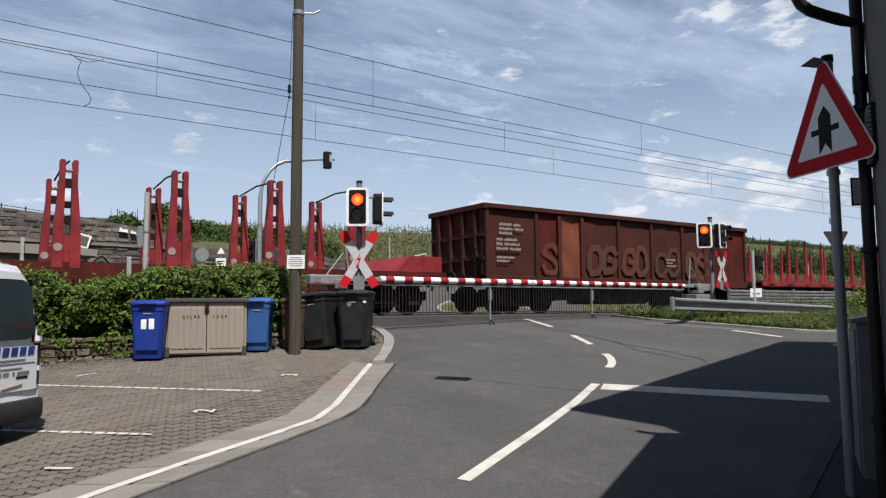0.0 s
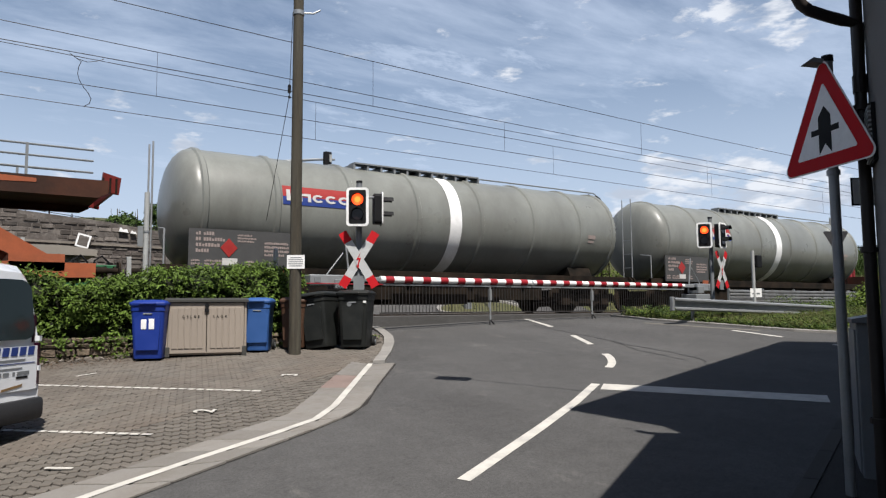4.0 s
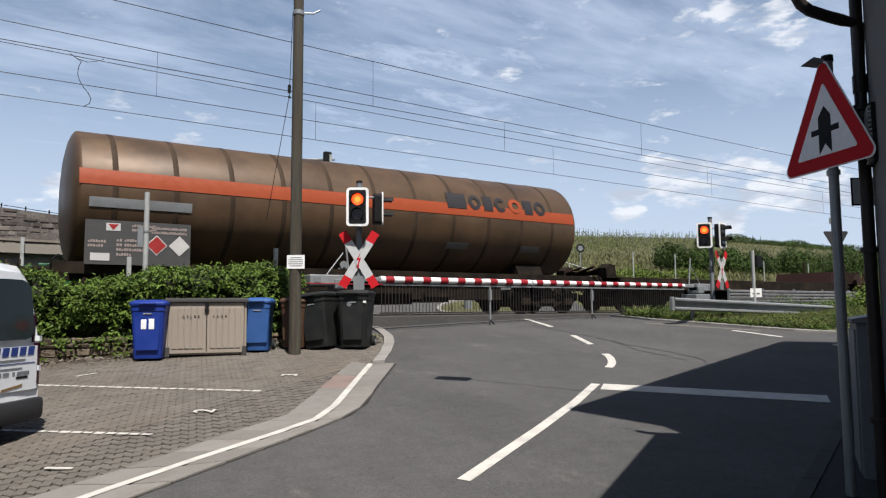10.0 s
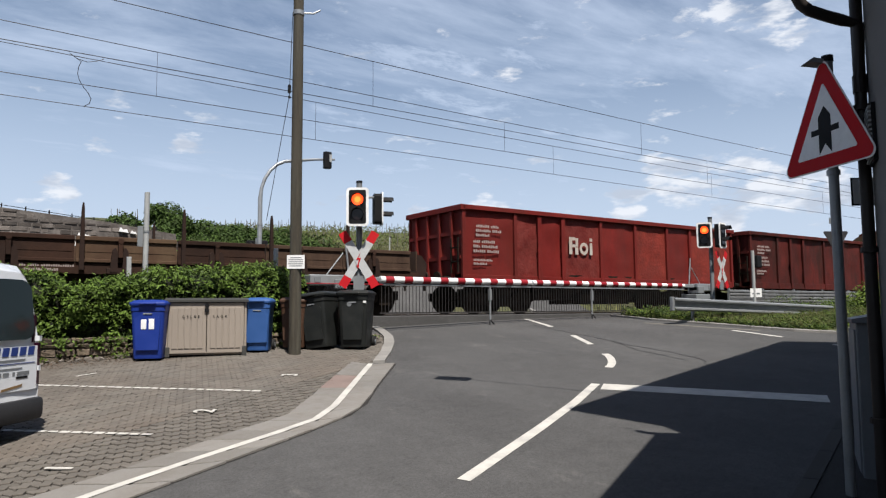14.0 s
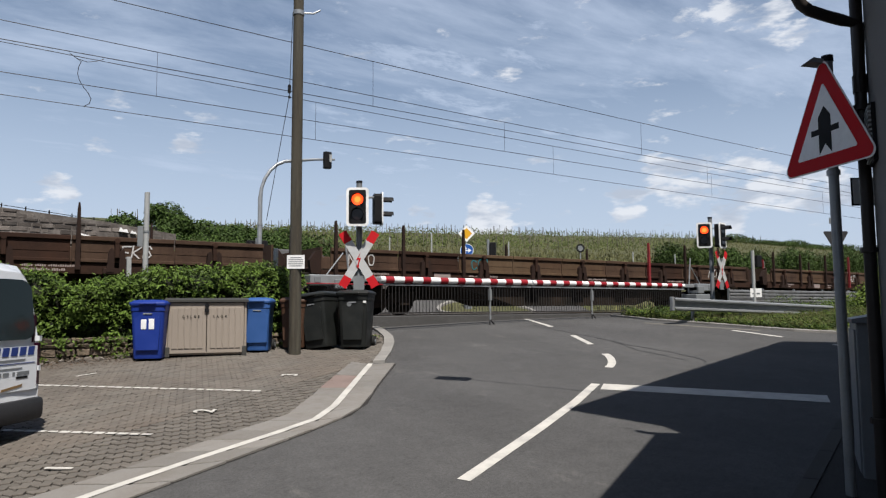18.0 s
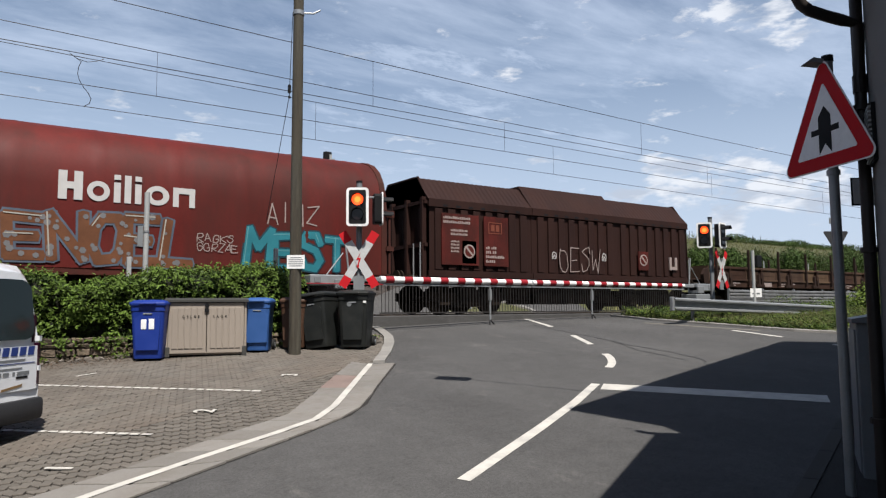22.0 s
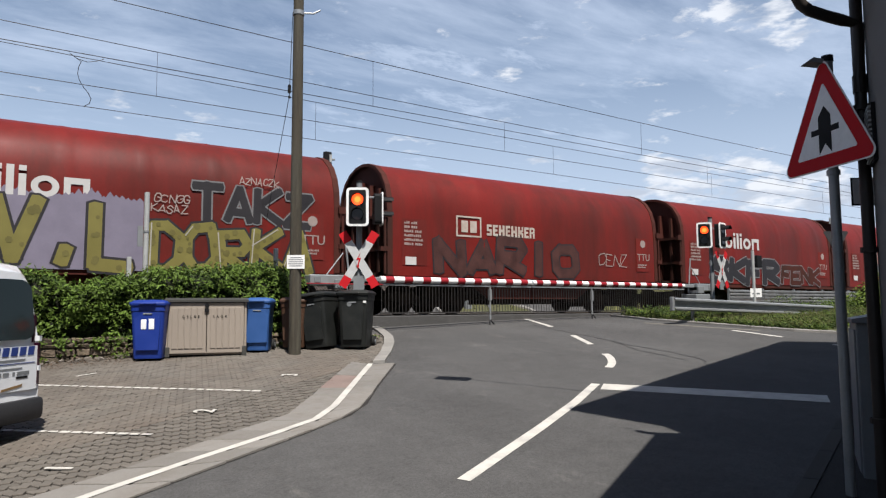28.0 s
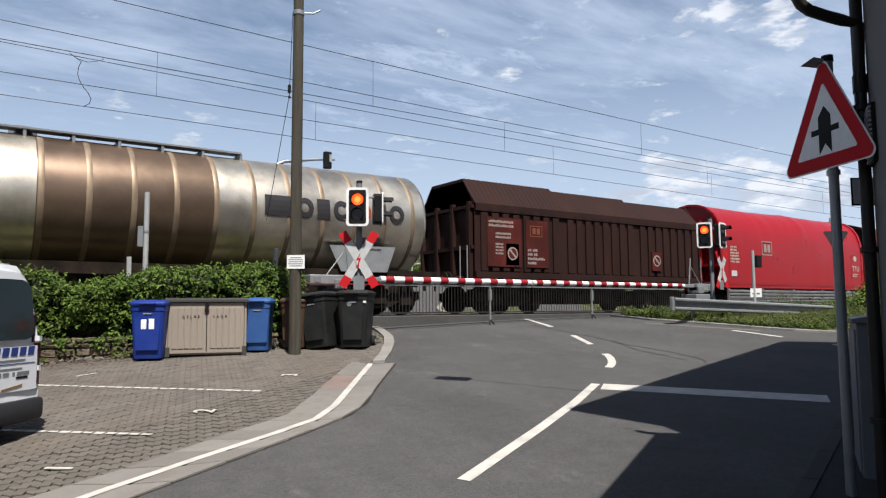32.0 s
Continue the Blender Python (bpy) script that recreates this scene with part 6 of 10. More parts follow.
M_RUBBLE = mat("rubble_stone", (0.112, 0.098, 0.087), 0.95, var=0.35, scale=3, fine=24, bump=0.6, bump_dist=0.02, piece=0.5, dirt=(0.034, 0.027, 0.023), dirt_amount=0.8, dirt_scale=1.3)
for args in ((-9.0, 6.45, 0.9, lambda x: 2.50 - 0.016 * (x - 6.9), 28.0, 77), (-9.0, 6.45, 2.75, lambda x: 3.10 + 0.115 * (6.9 - x) if x > 1.1 else 3.72 + 0.030 * (1.1 - x), 28.06, 78), (7.55, 14.1, 0.9, lambda x: 2.34, 28.1, 79)):
    ob = part("rubble", rough_courses(*args), M_RUBBLE, big)
    ob["kind"] = "stuff"
wr = thing("wall_railing", "low dark wire railing on top of the old wall", "railing", Matrix.Translation((0, 28.4, 0)))
for i in range(8):
    x = 1.2 + i * 0.72
    zt = 3.72 - (x - 1.1) * 0.105 - 0.02
    part("post", B().box((x - 0.02, -0.02, zt - 0.05), (x + 0.02, 0.02, zt + 0.22)), M_BLACK, wr)
part("wire", B().tube([(1.0, 0, 3.86), (6.4, 0, 3.29)], 0.012, 5), M_BLACK, wr)
M_CANOPY = mat("canopy_felt", (0.1984, 0.1784, 0.1536), 0.9, var=0.1, scale=2, fine=40, bump=0.2)
sh = thing("shed", "low flat-roofed shed with a pale roof behind the railway", "shed", Matrix.Translation((-3.0, 25.2, -0.2)))
part("roof", B().prism([(-3, 2.22), (6.75, 2.16), (6.75, 2.36), (5.9, 2.46), (-3, 2.52)], 0, 2.2, "y"), M_CANOPY, sh)
part("wall", B().box((-2.8, 0.25, 0), (6.3, 2.0, 2.15)), mat("shed_wall", (0.1640, 0.1488, 0.1336), 0.9), sh)
for x in (4.6, 2.2):
    part("post", B().box((x, -0.12, 0), (x + 0.1, -0.02, 2.65)), M_POST, sh)
M_GREEN = mat("machine_green", (0.0152, 0.0840, 0.0344), 0.45, var=0.15)
tr = thing("garden_machine", "small green machine parked under the shed roof", "machine", Matrix.Translation((2.05, 24.6, -0.1)))
part("body", B().box((-0.5, -0.3, 0.55), (0.5, 0.3, 1.65), 0.12), M_GREEN, tr, smooth=True)
for x in (-0.35, 0.55):
    part("wheel", B().cyl((x, -0.42, 0.42), (x, -0.28, 0.42), 0.42, seg=18), M_TYRE, tr)
part("beam", B().box((-0.03, -0.36, 1.56), (2.12, -0.24, 1.72), 0.02), M_GREEN, tr)
part("lower_frame", B().box((0.48, -0.36, 1.06), (1.41, -0.26, 1.26), 0.02), M_GREEN, tr)
for x in (0.5, 1.1, 1.7):
    part("hose", B().tube([(x - 0.25, -0.3, 1.45), (x - 0.2, -0.32, 1.85), (x, -0.34, 2.0), (x + 0.2, -0.32, 1.8), (x + 0.22, -0.3, 1.45)], 0.03, 6), M_BLACK, tr)
bd = thing("notice_board", "leaning white framed board against the old wall", "board", Matrix.Translation((3.62, 27.82, 2.44)) @ pose(0, 0, 0, 0, 14, 0))
part("frame", B().box((-0.22, 0, 0), (0.22, 0.04, 0.48)), M_WHITE, bd)
part("panel", B().box((-0.16, -0.006, 0.06), (0.16, 0.0, 0.42)), M_OLDCAP, bd)
for x, z, w, h in ((4.86, 3.08, 0.32, 0.16), (5.26, 3.04, 0.2, 0.1)):
    solo("rag", B().prism([(x, z), (x + w, z - 0.03), (x + w * 0.8, z + h * 0.6), (x + w * 0.4, z + h * 0.5), (x + 0.05, z + h)], 27.9, 28.06, "y"), M_WHITE, "crumpled white sheet on the wall ledge", "rag")
iv = thing("ivy", "green ivy climbing the pier of the wall", "ivy", Matrix.Translation((6.95, 27.85, 0)))
rnd = random.Random(91)
part("foliage", plain_mesh(leaves([(Vector((rnd.uniform(-.55, .55) * (1.15 - z / 3), rnd.uniform(-.12, .05), z)), Vector((0, -1, .2))) for z in (rnd.uniform(0.8, 2.45) for _ in range(1300))], 0.055, rnd), "foliage", M_LEAF), None, iv)

# white railing on the terrace
M_RAILING = mat("railing_paint", (0.2976, 0.3176, 0.2976), 0.5, var=0.08, bump=0.02)
PTS = [(16.2, 2.0, 2.22), (19.6, 2.05, 2.98), (19.9, 2.05, 3.0), (28.4, 2.02, 3.0), (28.7, 1.98, 2.96), (31.4, 1.7, 2.45)]
rl = thing("terrace_railing", "pale painted tube railing along the far road", "railing", Matrix.Translation((0, 30, 0)))
for (xa, za, ta), (xb, zb, tb), n in ((PTS[0], PTS[1], 4), (PTS[2], PTS[3], 5), (PTS[4], PTS[5], 3)):
    for f in (1.0, 0.5):
        part("rail", B().cyl((xa, 0, za + (ta - za) * f), (xb, 0, zb + (tb - zb) * f), 0.036, seg=8), M_RAILING, rl, smooth=True)
    for i in range(n + 1):
        x = xa + (xb - xa) * i / n
        part("post", B().cyl((x, 0, 1.3), (x, 0, ta + (tb - ta) * i / n), 0.034, seg=8), M_RAILING, rl, smooth=True)
solo("parapet", B().prism([(15.5, 1.2), (33, 1.2), (33, 1.75), (28.6, 2.02), (19.6, 2.02), (15.5, 1.72)], 29.7, 30.3, "y"), M_KERB, "pale concrete parapet under the railing", kind="structure")

# signs and lights beyond the track
M_YELLOW = mat("sign_yellow", (0.56, 0.29, 0.012), 0.4, var=0.04, bump=0)
ps = thing("priority_road_sign", "yellow diamond sign over a blue arrow sign", "traffic sign", Matrix.Translation((22.45, 30.4, 1.6)))
part("post", B().cyl((0, 0, -0.5), (0, 0, 3.1), 0.035, seg=10), M_STEEL, ps, smooth=True)


def facing(p, off=0.05, turn=0.0):
    m = Matrix.Identity(4)
    r = Matrix.Rotation(radians(turn), 3, "Z") @ RIGHT
    a = Matrix.Rotation(radians(turn), 3, "Z") @ AHEAD
    for i in range(3):
        m[i][0], m[i][1], m[i][2] = r[i], (0, 0, 1)[i], -a[i]
    m.translation = Vector(p) - a * off
    return m


dm = part("diamond", B().prism([(0, -0.455), (0.44, 0), (0, 0.455), (-0.44, 0)], 0, 0.01, "z"), M_WHITE, ps, "white-edged yellow diamond", at=facing((0, 0, 2.60)))
part("diamond_field", B().prism([(0, -0.30), (0.29, 0), (0, 0.30), (-0.29, 0)], 0.011, 0.015, "z"), M_YELLOW, dm)
M_BLUE = mat("sign_bright_blue", (0.0056, 0.0672, 0.2800), 0.4, var=0.04, bump=0)
bl = part("disc", B().cyl((0, 0, 0), (0, 0, 0.01), 0.36, seg=32), M_WHITE, ps, "blue round arrow sign", at=facing((0, 0, 1.69)))
part("disc_field", B().cyl((0, 0, 0.011), (0, 0, 0.015), 0.335, seg=32), M_BLUE, bl)
part("arrow", B().prism([(-0.13, -0.22), (-0.06, -0.22), (-0.06, -0.03), (0.08, -0.03), (0.08, -0.12), (0.25, 0.0), (0.08, 0.12), (0.08, 0.04), (-0.06, 0.04), (-0.06, 0.10), (0.02, 0.10), (-0.095, 0.26), (-0.21, 0.10), (-0.13, 0.10)], 0.016, 0.019, "z"), M_WHITE, bl)


def traffic_light(name, label, x, y, z0, head_z, turn, n=3, post=True, two=False, s=1.0):
    t = thing(name, label, "traffic light", Matrix.Translation((x, y, z0)))
    if post:
        part("post", B().cyl((0, 0, -0.3), (0, 0, head_z + 0.6), 0.06, seg=12), M_STEEL, t, smooth=True)
    for k in range(2 if two else 1):
        m = facing((0.0, 0.0, head_z), 0.0, turn + 165 * k)
        off = 0.22
        hd_ = part("light_head", B().box((-0.15 * s + off, -0.45 * s, -0.12), (0.15 * s + off, 0.45 * s, 0.12), 0.03), M_BLACK, t, "black traffic light seen from behind", at=m)
        for i in range(n):
            part("visor", B().cyl((off, (i - 1) * 0.29 * s, -0.12), (off, (i - 1) * 0.29 * s, -0.28), 0.11 * s, seg=12), M_BLACK, hd_)
    return t


traffic_light("traffic_light", "black traffic light on a grey post across the track", 20.6, 26.2, -0.1, 2.93, -10)
traffic_light("traffic_light", "pair of black traffic lights on a post across the track", 9.45, 26.3, -0.1, 2.42, 5, two=True, s=1.15)
am = thing("arched_mast", "galvanised arched mast carrying a traffic light", "traffic light mast", Matrix.Translation((9.45, 26.0, -0.1)))
arc = [(0, 0, -0.2), (0, 0, 4.5)] + [(1.30 * (1 - math.cos(radians(a))), 0, 4.5 + 1.62 * math.sin(radians(a))) for a in (15, 30, 45, 60, 75, 90)] + [(2.2, 0, 6.28), (3.10, 0, 6.38)]
part("mast", B().tube(arc, [0.09, 0.085] + [0.065] * 6 + [0.05, 0.04], 12), M_STEEL, am, smooth=True)
part("light_head", B().box((2.56, -0.26, 5.94), (2.86, -0.03, 6.62), 0.03), M_BLACK, am, "black traffic light seen from behind")
part("light_bracket", B().box((2.74, -0.30, 6.20), (2.84, -0.26, 6.50)), M_POST, am)
part("collar", B().cyl((0, 0, 3.5), (0, 0, 3.58), 0.105, seg=12), M_STEEL, am)
rs = thing("round_sign", "grey back of a round traffic sign on a post", "traffic sign", Matrix.Translation((7.45, 26.4, -0.1)))
part("post", B().cyl((0, 0, -0.2), (0, 0, 2.6), 0.03, seg=8), M_STEEL, rs)
part("disc", B().cyl((0, 0, 0), (0, 0, 0.01), 0.25, seg=28), M_STEEL, rs, at=facing((0, 0, 2.32)))
wg = thing("warning_sign", "small red triangle sign over a white plate", "traffic sign", Matrix.Translation((8.2, 26.6, -0.1)))
part("post", B().cyl((0, 0, -0.2), (0, 0, 2.6), 0.03, seg=8), M_STEEL, wg)
wt = part("triangle", tri(0.40, 0, 0.01, 0.03), mat("faded_sign_red", (0.16, 0.075, 0.07), 0.6, var=0.1), wg, at=facing((0, 0, 2.48)))
part("field", tri(0.29, 0.011, 0.014, 0.01), M_WHITE, wt)
wb = part("plate", B().box((-0.19, -0.21, 0), (0.19, 0.21, 0.01)), M_WHITE, wg, at=facing((0, 0, 2.02)))
for i, w in enumerate((0.28, 0.2, 0.24)):
    part("text_bar", B().box((-w / 2, 0.07 - i * 0.09, 0.011), (w / 2, 0.11 - i * 0.09, 0.013)), M_BLACK, wb)
sp = thing("speed_sign", "small round dark sign on a post by the bank", "traffic sign", Matrix.Translation((29.0, 28.5, 0.3)))
part("post", B().cyl((0, 0, -0.5), (0, 0, 3.5), 0.03, seg=8), M_STEEL, sp)
sd = part("disc", B().cyl((0, 0, 0), (0, 0, 0.01), 0.24, seg=24), M_BLACK, sp, at=facing((0, 0, 3.25)))
part("disc_field", B().cyl((0, 0, 0.011), (0, 0, 0.013), 0.15, seg=20), M_GREY, sd)
for i, (x, y, h) in enumerate(((14.2, 28.0, 3.3), (17.0, 29.2, 3.6), (19.2, 28.9, 3.9), (24.6, 29.5, 3.8), (34, 29, 3.6), (38, 29, 3.6), (43, 29, 3.5), (48, 29, 3.5), (54, 29, 3.5))):
    q = thing("thin_post", "thin grey fence post beside the far road", "post", Matrix.Translation((x, y, 0)), "far posts")
    part("post", B().cyl((0, 0, -0.5), (0, 0, h), 0.035, seg=8), M_POST, q)
sgn = thing("relay_box", "low pale cable box beside the far track", "cable box", Matrix.Translation((8.4, 24.6, -0.2)))
part("body", B().box((-0.35, -0.2, 0), (0.35, 0.2, 0.75), 0.02), M_POST, sgn)


# ---------------------------------------------------------------- the goods train
WAGONS, WHEELS = [], []


def wheelset(w, x):
    """A wheelset turning about its own axle."""
    ob = part("wheelset", wheel_me, None, w)
    ob.matrix_parent_inverse = Matrix.Translation((x, 0, 0.46))
    WHEELS.append(ob)


M_WRED = mat("wagon_red", (0.125, 0.0120, 0.0095), 0.62, var=0.22, scale=0.8, fine=22, bump=0.2, dirt=(0.060, 0.016, 0.012), dirt_amount=0.55, dirt_scale=0.9, streak=2.5, spec=0.14)
M_WREDOLD = mat("wagon_red_scraped", (0.105, 0.014, 0.011), 0.7, var=0.3, scale=1.6, fine=12, bump=0.6, bump_dist=0.03, dirt=(0.15, 0.035, 0.028), dirt_amount=0.6, dirt_scale=2.2, spec=0.14)
M_WREDPALE = mat("wagon_red_patched", (0.150, 0.022, 0.015), 0.7, var=0.25, scale=1.6, fine=12, bump=0.6, bump_dist=0.03, dirt=(0.085, 0.016, 0.012), dirt_amount=0.7, dirt_scale=1.8, spec=0.14)
M_WBROWN = mat("wagon_oxide_brown", (0.0588, 0.0147, 0.0105), 0.75, var=0.2, scale=0.9, fine=22, bump=0.25, dirt=(0.0238, 0.0140, 0.0105), dirt_amount=0.75, dirt_scale=0.9, streak=2.5, spec=0.14)
M_WRUST = mat("wagon_rusty_red", (0.066, 0.0105, 0.0080), 0.75, var=0.34, scale=1.1, fine=24, bump=0.4, bump_dist=0.02, dirt=(0.0224, 0.0091, 0.0070), dirt_amount=0.9, dirt_scale=1.4, streak=1.5, spec=0.14)
M_PATCH = mat("orange_patch", (0.135, 0.035, 0.017), 0.7, var=0.2, scale=2, fine=22, bump=0.2, dirt=(0.0592, 0.0200, 0.0152), dirt_amount=0.8, dirt_scale=1.1)
M_DKBROWN = mat("wagon_dark_brown", (0.0190, 0.0082, 0.0066), 0.72, var=0.18, scale=1.0, fine=26, bump=0.2, dirt=(0.032, 0.0125, 0.0085), dirt_amount=0.4, dirt_scale=1.0, streak=3, spec=0.14)
M_GREYBROWN = mat("wagon_grey_brown", (0.0255, 0.0149, 0.0107), 0.7, var=0.18, scale=0.8, fine=26, bump=0.2, dirt=(0.0567, 0.0301, 0.0175), dirt_amount=0.5, dirt_scale=0.7, streak=2, spec=0.14)
M_OLIVE = mat("wagon_faded_brown", (0.086, 0.0560, 0.0330), 0.75, var=0.22, scale=0.7, fine=26, bump=0.25, dirt=(0.045, 0.022, 0.014), dirt_amount=0.8, dirt_scale=0.8, streak=1.0, spec=0.14)
M_TARP = mat("tarp_faded_red", (0.175, 0.0175, 0.0125), 0.5, var=0.08, scale=0.7, fine=14, bump=0.12, bump_dist=0.03, dirt=(0.140, 0.022, 0.015), dirt_amount=0.4, dirt_scale=0.6, spec=0.14)
M_TARP2 = mat("tarp_crimson", (0.185, 0.0065, 0.0125), 0.4, var=0.06, scale=0.7, fine=14, bump=0.12, bump_dist=0.03, dirt=(0.160, 0.009, 0.012), dirt_amount=0.4, dirt_scale=0.6, spec=0.22)
M_TARP4 = mat("tarp_rust_brown", (0.105, 0.0185, 0.0105), 0.62, var=0.14, scale=0.6, fine=14, bump=0.15, bump_dist=0.03, dirt=(0.062, 0.018, 0.012), dirt_amount=0.6, dirt_scale=0.5, streak=1.0, spec=0.14)
M_HOOD = mat("hood_red", (0.125, 0.0115, 0.0090), 0.5, var=0.12, scale=0.6, fine=16, bump=0.08, dirt=(0.046, 0.013, 0.010), dirt_amount=0.75, dirt_scale=0.6, streak=3.5, spec=0.14)
M_HOOD2 = mat("hood_dark_red", (0.088, 0.0120, 0.0095), 0.58, var=0.14, scale=0.6, fine=16, bump=0.08, dirt=(0.036, 0.013, 0.010), dirt_amount=0.75, dirt_scale=0.6, streak=3.5, spec=0.14)
M_HOODB = mat("hood_bright_red", (0.245, 0.0060, 0.0085), 0.34, var=0.04, scale=0.6, fine=16, bump=0.06, spec=0.25)
M_STAKE = mat("stake_red", (0.2000, 0.0240, 0.0272), 0.55, var=0.15, scale=2, fine=30, bump=0.1, dirt=(0.0496, 0.0096, 0.0096), dirt_amount=0.6, dirt_scale=1.5, spec=0.14)
M_TANKG = mat("tank_grey", (0.165, 0.171, 0.156), 0.34, var=0.08, scale=0.5, fine=14, bump=0.05, dirt=(0.085, 0.083, 0.074), dirt_amount=0.55, dirt_scale=0.7, coat=0.1, streak=2.0, spec=0.3)
M_TANKB = mat("tank_bronze", (0.084, 0.052, 0.030), 0.46, metal=0.15, var=0.1, scale=0.6, fine=14, bump=0.05, dirt=(0.026, 0.018, 0.013), dirt_amount=0.6, dirt_scale=0.8, streak=0, spec=0.25)
M_TANKS = mat("tank_steel", (0.58, 0.53, 0.44), 0.36, metal=0.9, var=0.08, scale=0.7, fine=14, bump=0.04, dirt=(0.1426, 0.1173, 0.0931), dirt_amount=0.55, dirt_scale=0.8)
M_TANKT = mat("tank_tan", (0.1490, 0.1020, 0.0710), 0.36, metal=0.6, var=0.1, scale=0.6, fine=14, bump=0.04, dirt=(0.0592, 0.0424, 0.0296), dirt_amount=0.5, dirt_scale=0.8)
M_ORANGE = mat("carrier_orange", (0.2776, 0.0720, 0.0272), 0.55, var=0.12, scale=1.2, fine=22, bump=0.1, dirt=(0.1088, 0.0400, 0.0224), dirt_amount=0.45, dirt_scale=1.3)
M_DECK = mat("carrier_deck", (0.0344, 0.0176, 0.0128), 0.8, var=0.25, scale=1.0, fine=22, bump=0.2, dirt=(0.0992, 0.0344, 0.0176), dirt_amount=0.5, dirt_scale=0.6, spec=0.14)
M_LOWSIDE = mat("low_side_brown", (0.066, 0.0400, 0.0260), 0.78, var=0.22, scale=1.0, fine=24, bump=0.4, dirt=(0.030, 0.017, 0.012), dirt_amount=0.85, dirt_scale=1.3, streak=1.5, spec=0.14)
M_LOWDARK = mat("low_side_dark", (0.026, 0.0145, 0.0105), 0.85, var=0.3, scale=1.5, fine=24, bump=0.3, dirt=(0.05, 0.024, 0.015), dirt_amount=0.5, dirt_scale=1.6, spec=0.1)
M_RUSTSTAKE = mat("rusty_stake", (0.022, 0.0125, 0.0095), 0.85, var=0.25, scale=3, fine=30, bump=0.2, spec=0.14)
M_ORSTRIPE = mat("orange_stripe", (0.235, 0.043, 0.012), 0.45, var=0.06, bump=0.02)
M_CREAM = mat("letter_cream", (0.3696, 0.3360, 0.2912), 0.6, var=0.08, bump=0.0, dirt=(0.2240, 0.1400, 0.1120), dirt_amount=0.5, dirt_scale=5)
M_LWHITE = mat("letter_white", (0.4032, 0.3920, 0.3800), 0.6, var=0.06, bump=0.0)
M_LPALE = mat("letter_pale", (0.2376, 0.1904, 0.1744), 0.7, var=0.1, bump=0.0)
M_LBLACK = mat("letter_black", (0.0152, 0.0136, 0.0152), 0.6, var=0.1, bump=0.0)
M_BANNER = mat("banner_red", (0.2480, 0.0200, 0.0176), 0.5, var=0.05, bump=0.0)
G_SILVER = mat("graffiti_silver", (0.1250, 0.1230, 0.1260), 0.5, var=0.12, scale=2, bump=0.0)
G_BLACK = mat("graffiti_black", (0.0152, 0.0136, 0.0160), 0.6, var=0.15, scale=2, bump=0.0)
G_OLIVE = mat("graffiti_olive", (0.1336, 0.1168, 0.0296), 0.6, var=0.12, scale=2, bump=0.0)
G_TEAL = mat("graffiti_teal", (0.0152, 0.1336, 0.1640), 0.6, var=0.15, scale=2, bump=0.0)
G_BLUE = mat("graffiti_blue", (0.0400, 0.1288, 0.2232), 0.6, var=0.15, scale=2, bump=0.0)
G_PINK = mat("graffiti_pink", (0.2480, 0.0992, 0.1144), 0.6, var=0.12, scale=2, bump=0.0)
G_REDP = mat("graffiti_red", (0.2232, 0.0200, 0.0200), 0.6, var=0.12, scale=2, bump=0.0)
G_GREEN = mat("graffiti_green", (0.0792, 0.1192, 0.0400), 0.6, var=0.12, scale=2, bump=0.0)
G_REDW = mat("graffiti_washed_red", (0.1280, 0.0176, 0.0224), 0.6, var=0.35, scale=2, bump=0.0)
G_CREAM = mat("graffiti_cream", (0.2728, 0.2576, 0.2232), 0.6, var=0.1, scale=2, bump=0.0)
G_LILAC = mat("graffiti_lilac", (0.1488, 0.1336, 0.1784), 0.6, var=0.1, scale=2, bump=0.0)
G_RUSTY = mat("graffiti_rust", (0.100, 0.036, 0.013), 0.6, var=0.25, scale=3, bump=0.0)
G_BLUEGREY = mat("graffiti_blue_grey", (0.062, 0.078, 0.105), 0.6, var=0.2, scale=3, bump=0.0)
G_DKTEAL = mat("graffiti_dark_teal", (0.006, 0.030, 0.042), 0.6, var=0.2, scale=3, bump=0.0)
G_TEALPALE = mat("graffiti_pale_teal", (0.075, 0.21, 0.23), 0.6, var=0.2, scale=3, bump=0.0)
G_DKGREEN = mat("graffiti_dark_green", (0.018, 0.040, 0.020), 0.6, var=0.2, scale=3, bump=0.0)
G_GREYDARK = mat("graffiti_dark_grey", (0.036, 0.034, 0.036), 0.6, var=0.2, scale=3, bump=0.0)
G_MOSS = mat("graffiti_moss", (0.100, 0.088, 0.024), 0.6, var=0.2, scale=3, bump=0.0)
G_WASHED = mat("graffiti_washed_brown", (0.085, 0.034, 0.030), 0.65, var=0.3, scale=3, bump=0.0)
G_UMBER = mat("graffiti_umber", (0.045, 0.016, 0.013), 0.65, var=0.4, scale=3, bump=0.0)
SIDE = -1.452

